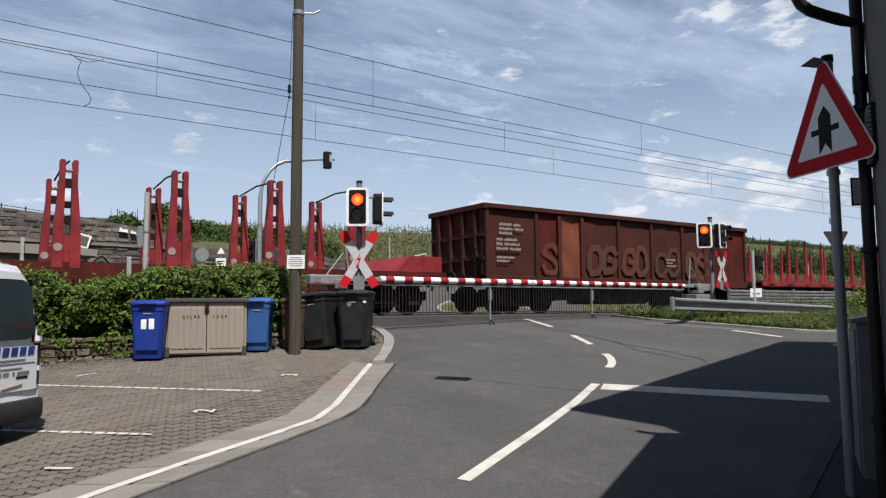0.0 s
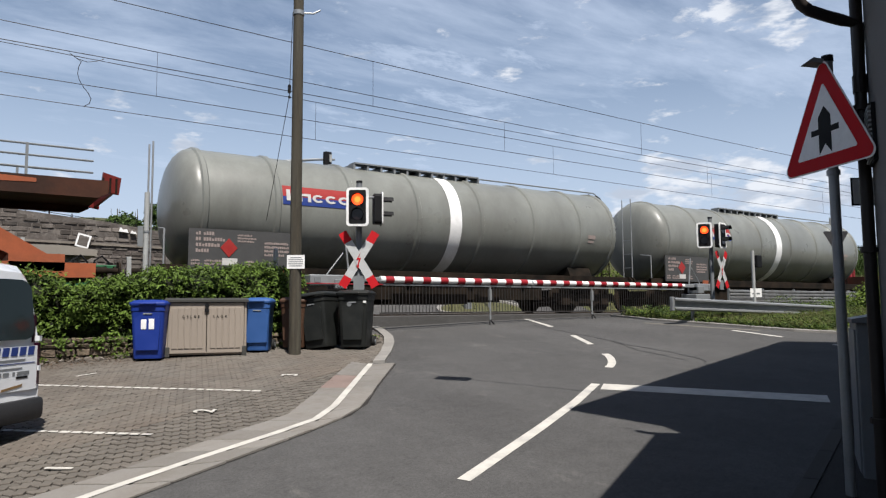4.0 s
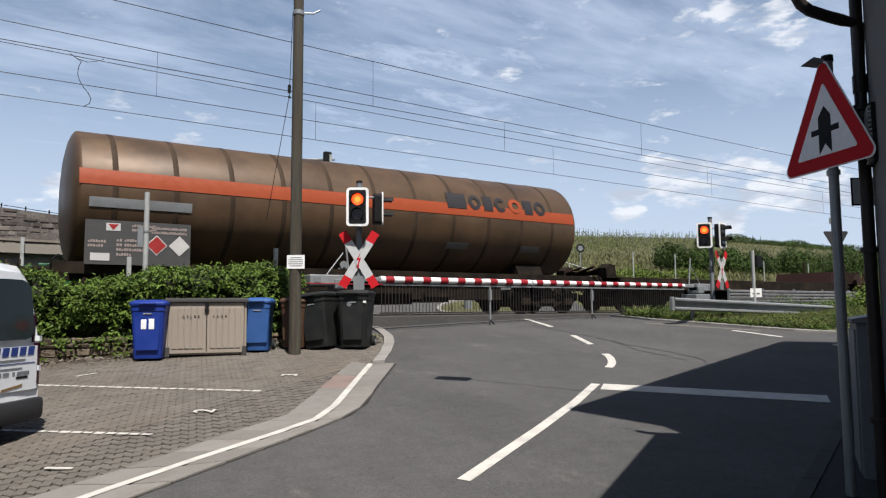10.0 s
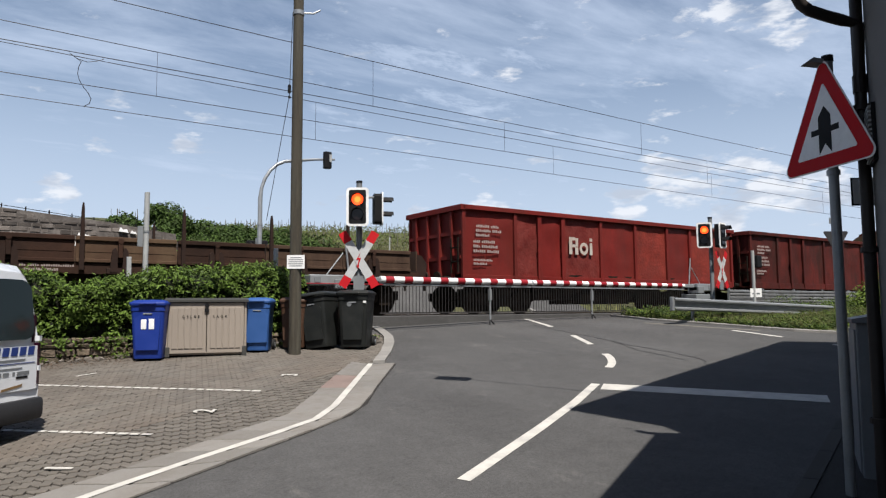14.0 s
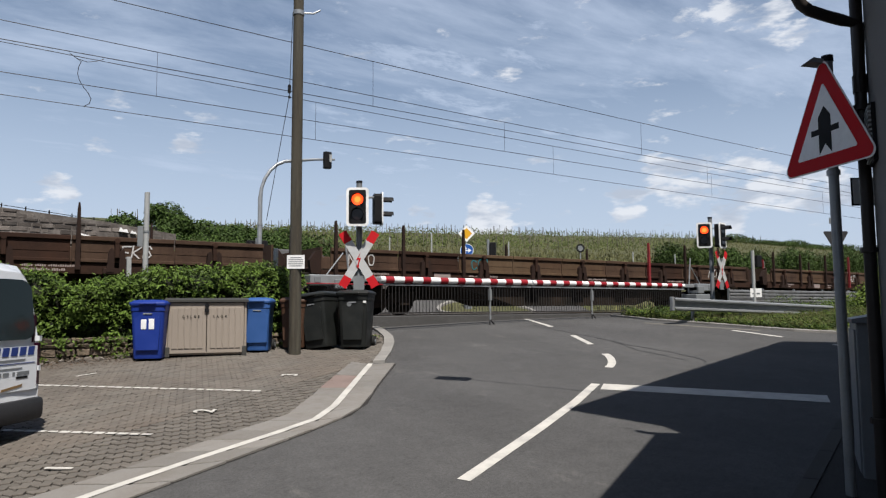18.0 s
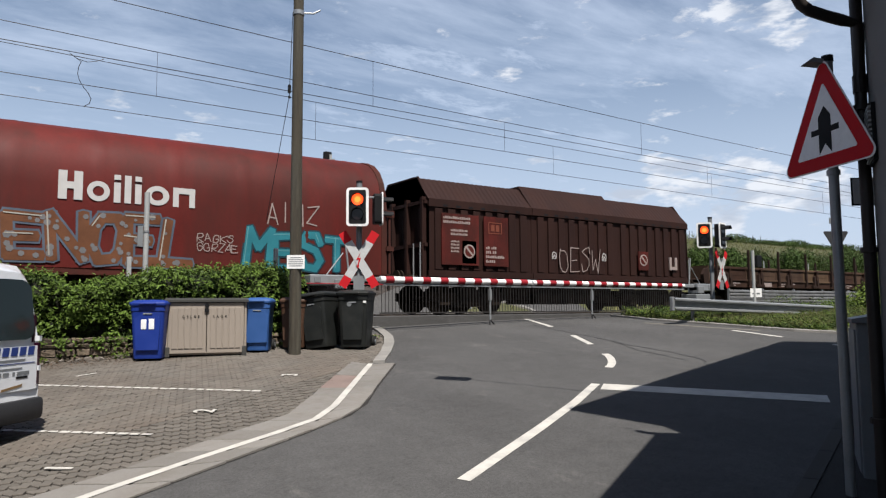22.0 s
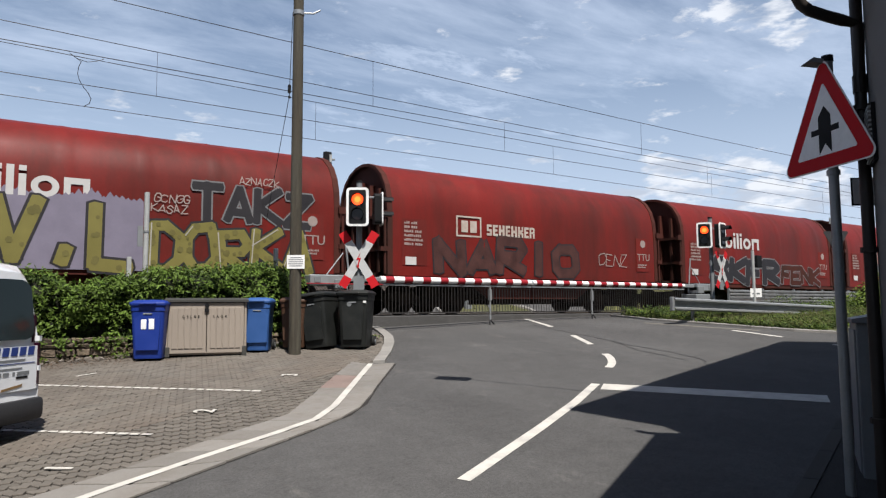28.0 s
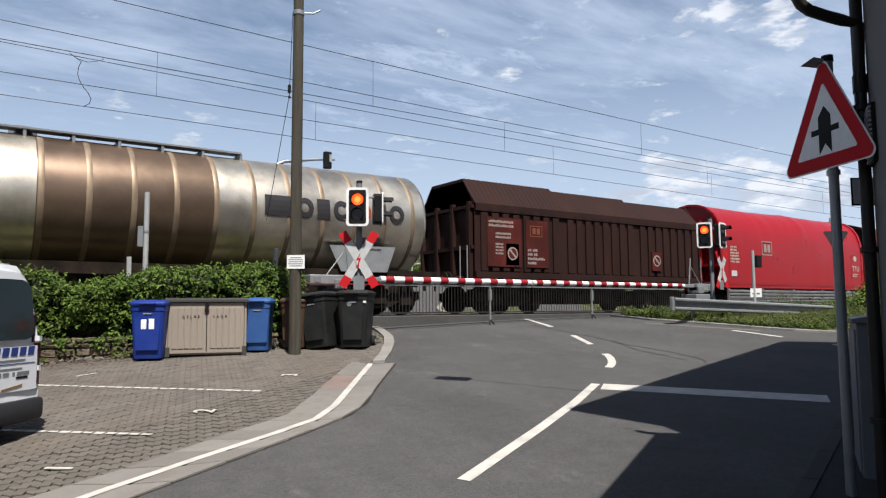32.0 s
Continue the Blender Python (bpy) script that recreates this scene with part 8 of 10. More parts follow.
def stake_wagon_low(label, s0, s1):
    w, h = wagon(label, s0, s1, sill=M_STAKE)
    part("deck", B().box((-h, -1.36, 1.02), (h, 1.36, 1.20)), M_STAKE, w)
    n = 14
    for i in range(n):
        x = -h + 0.7 + (2 * h - 1.4) * i / (n - 1)
        for sy in (-1, 1):
            y = sy * 1.32
            post = part("stake", B().prism([(x - 0.10, 1.1), (x + 0.10, 1.1), (x + 0.06, 2.0), (x + 0.04, 2.75), (x - 0.04, 2.75), (x - 0.06, 2.0)], y - 0.05, y + 0.05, "y"), M_STAKE, w)
            part("stake_tip", B().box((x - 0.02, y - 0.02, 2.75), (x + 0.02, y + 0.02, 3.0)), M_RUSTSTAKE, post)
            part("stake_foot", B().prism([(x - 0.22, 1.1), (x + 0.22, 1.1), (x + 0.08, 1.55), (x - 0.08, 1.55)], y - 0.08, y + 0.08, "y"), M_STAKE, post)
    return w, h


# ---- low-sided wagon with rusty stakes
def low_wagon(label, s0, s1, seed=0, side=None, marks=()):
    """Low-sided wagon: drop sides with pressed rims, lever locks, tapering stakes, fish-bellied frame."""
    side = side or M_LOWSIDE
    w, h = wagon(label, s0, s1)
    part("deck", B().box((-h, -1.34, 1.12), (h, 1.34, 1.20)), M_RUSTY, w)
    for y in (-1.16, 1.04):
        part("belly_beam", B().prism([(-5.3, 0.97), (-2.75, 0.25), (2.75, 0.25), (5.3, 0.97)], y, y + 0.12, "y"), M_RUSTY, w)
    n = 9
    rnd = random.Random(seed)
    pitch = (2 * h - 0.5) / n
    tones = (side, side, M_OLIVE, M_LOWDARK)
    for sy in (-1, 1):
        for i in range(n):
            a = -h + 0.25 + i * pitch
            b_ = B()
            y0, y1 = sorted((sy * 1.36, sy * 1.40))
            b_.box((a + 0.012, y0, 1.18), (a + pitch - 0.012, y1, 1.70), 0.01)
            y0, y1 = sorted((sy * 1.395, sy * 1.445))
            b_.box((a + 0.012, y0, 1.635), (a + pitch - 0.012, y1, 1.73), 0.012).box((a + 0.012, y0, 1.18), (a + pitch - 0.012, y1, 1.25), 0.01)
            tone = tones[rnd.randrange(4)]
            drop = part("drop_side", b_, tone, w)
            part("board_strip", B().box((a + 0.05, min(sy * 1.398, sy * 1.408), 1.40), (a + pitch - 0.05, max(sy * 1.398, sy * 1.408), 1.425)), tone, drop)
            if sy > 0 and i % 2:
                continue
            c, y = a + pitch * 0.42, sy * 1.45      # lever lock with its two cheeks
            lock = part("side_lock", B().prism([(c - 0.20, 0.98), (c - 0.05, 0.98), (c - 0.05, 1.42), (c - 0.10, 1.50), (c - 0.15, 1.44)], y - 0.06, y + 0.04, "y").prism([(c + 0.20, 0.98), (c + 0.05, 0.98), (c + 0.05, 1.42), (c + 0.10, 1.50), (c + 0.15, 1.44)], y - 0.06, y + 0.04, "y"), M_RUSTSTAKE, w)
            part("lock_lever", B().box((c - 0.045, y - 0.09, 1.28), (c + 0.045, y + 0.02, 1.62), 0.012).cyl((c, y - 0.10, 1.64), (c, y, 1.64), 0.06, seg=8), M_LOWDARK, lock)
            part("lock_foot", B().box((c - 0.26, y - 0.05, 0.94), (c + 0.26, y + 0.05, 1.06), 0.01), M_RUSTSTAKE, lock)
            if rnd.random() < 0.92:
                x = a + 0.12
                red = rnd.random() < 0.06
                part("stake", B().prism([(x - 0.045, 1.02), (x + 0.045, 1.02), (x + 0.04, 1.75), (x + 0.026, 2.30), (x + 0.01, 2.42), (x - 0.01, 2.42), (x - 0.026, 2.30), (x - 0.04, 1.75)], sy * 1.47 - 0.04, sy * 1.47 + 0.04, "y"), M_STAKE if red else M_RUSTSTAKE, w)
    for sx in (-1, 1):
        end = part("end_board", B().box((min(sx * h, sx * (h - 0.05)), -1.36, 1.18), (max(sx * h, sx * (h - 0.05)), 1.36, 1.74)), side, w)
        part("end_hinge", B().cyl((sx * (h + 0.02), -1.2, 1.22), (sx * (h + 0.02), 1.2, 1.22), 0.05, seg=8), M_RUSTSTAKE, end)
        for y in (-1.30, 1.30):
            part("end_lock", B().prism([(sx * (h - 0.02), 1.05), (sx * (h + 0.26), 1.08), (sx * (h + 0.30), 1.40), (sx * (h + 0.14), 1.62), (sx * (h - 0.02), 1.66)], y - 0.07, y + 0.07, "y"), M_RUSTSTAKE, end)
    part("sole_bar", B().box((-h, -1.40, 0.94), (h, -1.30, 1.16)).box((-h, 1.30, 0.94), (h, 1.40, 1.16)), M_LOWDARK, w)
    for x in (0.9, pitch * 2.3, pitch * 4.6, pitch * 6.7):
        bars(w, -h + x, 1.13, [(0.2, 0.2, 0.6), (0.5, 0.25)], M_LPALE, y=-1.405, h=0.055)
    part("data_plate", B().box((-h + pitch * 1.7, -1.41, 0.98), (-h + pitch * 1.7 + 0.55, -1.402, 1.15)), M_LPALE, w)
    for x, wd_, kind, word in marks:
        scrawl(w, -h + x, -h + x + wd_, 1.30, 1.60, {"c": M_LPALE, "t": G_TEAL, "w": M_LWHITE}[kind], seed * 10 + int(x), r=0.014, y=-1.408, word=word)
    return w, h


def flat_wagon(label, s0, s1):
    w, h = wagon(label, s0, s1, bogies=True)
    part("deck", B().box((-h, -1.38, 1.0), (h, 1.38, 1.20), 0.01), M_RUSTY, w)
    part("sole_bar", B().box((-h, -1.42, 0.80), (h, -1.36, 1.18)).box((-h, 1.36, 0.80), (h, 1.42, 1.18)), M_RUSTY, w)
    for sx in (-1, 1):
        if sx > 0:
            part("end_flap", B().prism([(sx * (h - 1.35), 1.20), (sx * h, 1.20), (sx * h, 1.74), (sx * (h - 1.15), 1.72)], -1.3, 1.3, "y"), M_DKBROWN, w)
        gear = part("end_gear", B().prism([(sx * (h - 0.05), 1.18), (sx * (h + 0.42), 1.18), (sx * (h + 0.46), 1.52), (sx * (h + 0.25), 1.66), (sx * (h + 0.02), 1.60)], -1.2, -0.8, "y").prism([(sx * (h - 0.05), 1.18), (sx * (h + 0.42), 1.18), (sx * (h + 0.46), 1.52), (sx * (h + 0.25), 1.66), (sx * (h + 0.02), 1.60)], 0.8, 1.2, "y").box((min(sx * h, sx * (h + 0.3)), -0.8, 1.3), (max(sx * h, sx * (h + 0.3)), 0.8, 1.45)), M_RUSTY, w)
        for q in (-0.6, 0.0, 0.6):
            part("gear_rod", B().cyl((sx * (h + 0.30), q - 0.5, 1.58), (sx * (h + 0.36), q + 0.3, 1.40), 0.05, seg=8), M_DKBROWN, gear)
    part("air_tank", B().box((0.8, -1.1, 0.34), (4.4, 0.9, 0.86), 0.04), M_RUSTY, w)
    return w, h


# ---- tank wagon
def tank_wagon(label, s0, s1, x0, x1, R, zc, material, rings=6, walkway=(0.3, 0.95), sections=None, dish=0.42, seam=None):
    """x0, x1: ends of the vessel relative to the centre; sections: (from, to, material) along the vessel"""
    w, h = wagon(label, s0, s1)
    part("sole_bar", B().box((-h, -1.32, 0.95), (h, -1.2, 1.2)).box((-h, 1.2, 0.95), (h, 1.32, 1.2)), M_RUSTY, w)
    seg = 40

    def ring(x, r):
        return [(x, r * math.sin(2 * math.pi * k / seg), zc + r * math.cos(2 * math.pi * k / seg)) for k in range(seg)]
    prof = [(x0 + dish * (1 - math.cos(radians(a))), R * math.sin(radians(a)) ** 0.72) for a in (4, 14, 26, 40, 55, 70, 82, 90)]
    prof2 = [(x1 - (q[0] - x0), q[1]) for q in reversed(prof)]
    if sections:
        part("vessel_end", B().loft([ring(*q) for q in prof] + [ring(sections[0][0], R)]), sections[0][2], w, smooth=True)
        for a, b_, m_ in sections:
            part("vessel_shell", B().loft([ring(a, R), ring(b_ - 0.002, R)]), m_, w, smooth=True)
        part("vessel_end", B().loft([ring(sections[-1][1], R)] + [ring(*q) for q in prof2]), sections[-1][2], w, smooth=True)
    else:
        part("vessel", B().loft([ring(*q) for q in prof + prof2]), material, w, smooth=True)
    places = rings if isinstance(rings, list) else [x0 + dish + (x1 - x0 - 2 * dish) * i / (rings - 1) for i in range(rings)]
    for x in places:
        mm = seam or material
        if seam:
            part("hoop", B().loft([ring(x - 0.06, R + 0.001), ring(x - 0.05, R + 0.006), ring(x + 0.05, R + 0.006), ring(x + 0.06, R + 0.001)], caps=False), mm, w, "stained seam round the vessel", smooth=True)
        else:
            part("hoop", B().loft([ring(x - 0.085, R + 0.002), ring(x - 0.05, R + 0.045), ring(x + 0.05, R + 0.045), ring(x + 0.085, R + 0.002)], caps=False), mm, w, smooth=True)
    for x in (x0 + 1.8, x1 - 1.8):
        part("saddle", B().prism([(-1.25, 1.0), (1.25, 1.0), (1.0, zc - R * 0.80), (0.6, zc - R * 0.90), (-0.6, zc - R * 0.90), (-1.0, zc - R * 0.80)], x - 0.5, x + 0.5, "x"), M_RUSTY, w)
    if dish > 0.5:       # ladder bent over the front end
        for q in (-0.62, -0.25):
            part("end_ladder", B().tube([(u + 0.10, q, zc + math.sqrt(max(0.0, (v + 0.05) ** 2 - q * q))) for u, v in prof2 if v > 0.66] + [(x1 + 0.12, q, 1.2)], 0.022, 6), M_RUSTY, w)
        for u, v in prof2:
            if v > 0.66:
                part("rung", B().cyl((u + 0.10, -0.62, zc + v - 0.10), (u + 0.10, -0.25, zc + v - 0.02), 0.016, seg=5), M_RUSTY, w)
        for i in range(5):
            part("rung", B().cyl((x1 + 0.12, -0.62, 1.35 + i * 0.32), (x1 + 0.12, -0.25, 1.35 + i * 0.32), 0.016, seg=5), M_RUSTY, w)
        tagged(shell_patch(w, "data_label", x1 - 1.75, x1 - 1.42, -10, -5, R, zc, M_LPALE, 0.008), kind="stuff")
        shell_patch(w, "data_label", x1 - 1.75, x1 - 1.48, -15, -12, R, zc, M_LPALE, 0.008)
    if walkway is None:
        return w, h, ring
    a, b_ = x0 + (x1 - x0) * walkway[0], x0 + (x1 - x0) * walkway[1]
    wk = part("walkway", B().box((a, -0.62, zc + R + 0.03), (b_, -0.25, zc + R + 0.07)).box((a, 0.25, zc + R + 0.03), (b_, 0.62, zc + R + 0.07)), M_GREY, w)
    n = 10
    for i in range(n + 1):
        x = a + (b_ - a) * i / n
        part("bracket", B().box((x - 0.03, -0.6, zc + R - 0.16), (x + 0.03, 0.6, zc + R + 0.03)), M_GREY, wk)
    part("manhole", B().cyl(((a + b_) / 2, 0, zc + R - 0.05), ((a + b_) / 2, 0, zc + R + 0.16), 0.28, seg=18), M_GREY, w)
    for sx in (-1,):
        part("end_ladder", B().cyl((-h - 0.02, -0.5, 1.1), (-h - 0.02, -0.5, zc + R), 0.022, seg=6).cyl((-h - 0.02, -0.1, 1.1), (-h - 0.02, -0.1, zc + R), 0.022, seg=6).box((-h - 0.03, -0.5, 1.6), (-h, -0.1, 1.63)).box((-h - 0.03, -0.5, 2.1), (-h, -0.1, 2.13)).box((-h - 0.03, -0.5, 2.6), (-h, -0.1, 2.63)), M_STEEL, w)
    part("end_rail", B().tube([(-h + 0.1, -1.25, 1.15), (-h + 0.1, -1.25, 2.0), (-h + 0.1, -0.8, 2.05)], 0.022, 6), M_STEEL, w)
    return w, h, ring


def shell_patch(parent, name, x0, x1, a0, a1, R, zc, material, off=0.006, label="", n=8, m=6):
    """A painted patch on the round shell; angles in degrees above the horizontal on the near side."""
    b = B()
    for r_ in (R + off, R + off - 0.004):
        for j in range(m + 1):
            a = radians(a0 + (a1 - a0) * j / m)
            b.v += [(x0, -r_ * math.cos(a), zc + r_ * math.sin(a)), (x1, -r_ * math.cos(a), zc + r_ * math.sin(a))]
    k = 2 * (m + 1)
    for j in range(m):
        b.f += [(2 * j, 2 * j + 1, 2 * j + 3, 2 * j + 2), (k + 2 * j + 2, k + 2 * j + 3, k + 2 * j + 1, k + 2 * j)]
    b.f += [(0, k, k + 1, 1), (2 * m, 2 * m + 1, k + 2 * m + 1, k + 2 * m)]
    return part(name, b, material, parent, label, smooth=True)


def shell_name(parent, x, z0, pattern, R, zc, material, h, label):
    """An owner's name as plain shapes laid round the shell, z0 its foot; letters of pattern marked * are orange."""
    for kind, wd_ in pattern:
        b = B()
        for poly in sign_shape(kind[0], wd_ * h, h):
            st = len(b.v)
            b.prism([(x + q[0], q[1]) for q in poly], 0.0, 0.004, "y")
            for i in range(st, len(b.v)):
                q = b.v[i]
                a = math.asin((z0 - zc) / R) + q[2] / R
                r_ = R + 0.022 - q[1]
                b.v[i] = (q[0], -r_ * math.cos(a), zc + r_ * math.sin(a))
        tagged(part("name_block", b, M_ORSTRIPE if kind.endswith("*") else material, parent, label), kind="stuff")
        x += (wd_ + 0.15) * h


# ---- hooded wagons
HOOD = [(-1.44, 1.06), (-1.445, 2.0), (-1.44, 2.75), (-1.40, 3.15), (-1.29, 3.52), (-1.08, 3.84), (-0.76, 4.09), (-0.38, 4.23), (0.0, 4.27)]
TARP = [(-1.42, 1.04), (-1.43, 2.0), (-1.42, 2.9), (-1.40, 3.28), (-1.33, 3.52), (-1.10, 3.80), (-0.70, 4.04), (-0.3, 4.18), (0.0, 4.22)]


def full(p):
    return p + [(-y, z) for y, z in reversed(p[:-1])]


def hood_wagon(label, s0, s1, cover, profile, cloth, frame_mat, seed=0, ribs=1.55, belly=None, end_mat=None, lobes=True):
    w, h = wagon(label, s0, s1, sill=frame_mat, inset=0.60)
    end_mat = end_mat or frame_mat
    if cloth and ribs < 3:
        profile = [tuple(Vector(a).lerp(Vector(b), k / 5)) for a, b in zip(profile[:-1], profile[1:]) for k in range(5)] + [profile[-1]]
    P = full(profile)
    x0, x1 = -h + 0.22, h - 0.22
    n = int((x1 - x0) / 0.12)
    rings = []
    for i in range(n + 1):
        x = x0 + (x1 - x0) * i / n
        ph = ((x - x0) % ribs) / ribs
        sag = math.sin(math.pi * ph) ** 0.8
        r = []
        for k, (y, z) in enumerate(P):
            if cloth:
                up = smooth(2.7, 3.5, z)
                fold = 0.016 * noise.noise((x * 1.1 + seed, z * 0.7, y)) * (1 - up) + 0.018 * noise.noise((x * 2.0 + seed * 3, z * 4.0, y * 2)) * up
                edge = 3.30 - 0.20 * sag + 0.05 * noise.noise((x * 0.8, seed, 4))
                low = smooth(edge - 0.05, edge + 0.05, z) * (1 - smooth(3.5, 4.0, z)) if ribs < 3 and lobes else 0.0
                hoop = max(0.0, 1 - min(ph, 1 - ph) / 0.06)
                f = 1 + fold * 0.6 - 0.030 * sag * up + 0.040 * low * sag ** 0.4 + 0.010 * hoop * up
                zz = z - 0.045 * sag * smooth(3.2, 4.0, z) + 0.012 * noise.noise((x * 1.9, k * 0.2, seed)) * up - 0.03 * low * sag + 0.012 * hoop * up
                if k in (0, len(P) - 1):
                    zz = z + 0.03 * noise.noise((x * 1.3, seed, 2))
                r.append((x, y * f, zz))
            else:
                d = 0.010 * noise.noise((x * 0.9 + seed, z, y))
                bulge = 0.008 if ph < 0.08 and z > 1.3 else 0.0
                r.append((x, y * (1 + d + bulge), z + bulge))
        rings.append(r)
    # sheet with a thickness
    out = B()
    m = len(P)
    for r in rings:
        out.v += r
    for r in rings:
        out.v += [(q[0], q[1] * 0.975, q[2] - (0.03 if q[2] > 1.5 else 0.0)) for q in r]
    t = len(rings) * m
    for i in range(len(rings) - 1):
        for k in range(m - 1):
            a = i * m + k
            out.f += [(a, a + m, a + m + 1, a + 1), (t + a, t + a + 1, t + a + m + 1, t + a + m)]
    part("tarpaulin" if cloth else "sliding_hood", out, cover, w, smooth=True)
    # end bulkheads with their posts, rails and rims
    E = [(y * 0.985, z - 0.02) for y, z in P]
    for sx in (-1, 1):
        xa, xb = sorted((sx * (h - 0.30), sx * (h - 0.22)))
        bulk = part("end_wall", B().prism(E, xa, xb, "x"), end_mat, w)
        big_, small_ = [(y * 1.012, z + 0.02) for y, z in P], [(y * 0.955, z - 0.06) for y, z in P]
        xa, xb = sorted((sx * (h - 0.26), sx * (h - 0.10)))
        rim = B()
        mm = len(P)
        rim.v = [(xa, *q) for q in big_] + [(xb, *q) for q in big_] + [(xa, *q) for q in small_] + [(xb, *q) for q in small_]
        for k in range(mm - 1):
            rim.f += [(k, k + 1, mm + k + 1, mm + k), (2 * mm + k, 3 * mm + k, 3 * mm + k + 1, 2 * mm + k + 1), (mm + k, mm + k + 1, 3 * mm + k + 1, 3 * mm + k), (k, 2 * mm + k, 2 * mm + k + 1, k + 1)]
        part("end_rim", rim, end_mat, w)
        for y in (-1.0, -0.5, 0.0, 0.5, 1.0):
            part("end_post", B().box((min(sx * (h - 0.22), sx * (h - 0.06)), y - 0.05, 1.0), (max(sx * (h - 0.22), sx * (h - 0.06)), y + 0.05, 3.75 - abs(y) * 0.3)), end_mat, bulk)
        for z in (1.75, 2.65):
            part("end_beam", B().box((min(sx * (h - 0.22), sx * (h - 0.03)), -1.44, z), (max(sx * (h - 0.22), sx * (h - 0.03)), 1.44, z + 0.09)), end_mat, bulk)
        part("locking_bar", B().cyl((sx * (h - 0.02), -1.46, 1.1), (sx * (h - 0.02), -1.46, 2.75), 0.035, seg=8).box((sx * h - 0.16, -1.52, 2.6), (sx * h + 0.10, -1.42, 2.78)).box((sx * h - 0.14, -1.52, 1.7), (sx * h + 0.08, -1.42, 1.82)), end_mat, w)
    part("sole_bar", B().box((-h, -1.42, 0.92), (h, -1.30, 1.07)).box((-h, 1.30, 0.92), (h, 1.42, 1.07)), frame_mat, w)
    if belly:
        part("belly", B().prism([(-h + 3.0, 0.95), (-h + 3.8, 0.46), (h - 3.8, 0.46), (h - 3.0, 0.95)], -1.18, -1.0, "y").prism([(-h + 3.0, 0.95), (-h + 3.8, 0.46), (h - 3.8, 0.46), (h - 3.0, 0.95)], 1.0, 1.18, "y"), belly, w)
    return w, h


def hood_marks(w, h, tone=M_LPALE, ttu=True, plate=None):
    if plate:
        part("marking_panel", B().box((-h + 0.55, SIDE - 0.004, 1.35), (-h + 1.35, SIDE, 2.62)), plate, w)
    bars(w, -h + 0.62, 2.55, [(0.18, 0.2), (0.18, 0.2), (0.30, 0.22), (0.55,), (0.6,), (0.3, 0.25)], tone, y=SIDE - 0.012, h=0.075)
    part("sticker", B().box((-h + 0.65, SIDE - 0.016, 1.36), (-h + 1.0, SIDE - 0.008, 1.58)), M_LWHITE, w)
    if ttu:
        part("marking_panel", B().box((h - 1.20, SIDE - 0.004, 1.40), (h - 0.55, SIDE, 2.55)), plate or M_WRED, w)
        part("marking_disc", B().cyl((h - 0.85, SIDE - 0.014, 2.36), (h - 0.85, SIDE - 0.006, 2.36), 0.13, seg=18), tone, w)
        lettering("lettering", "TTU", 0.34, tone, w, Matrix.Translation((h - 1.15, SIDE - 0.012, 1.78)) @ pose(0, 0, 0, 90))
        bars(w, h - 1.12, 1.66, [(0.45,), (0.4,)], tone, y=SIDE - 0.012, h=0.05)


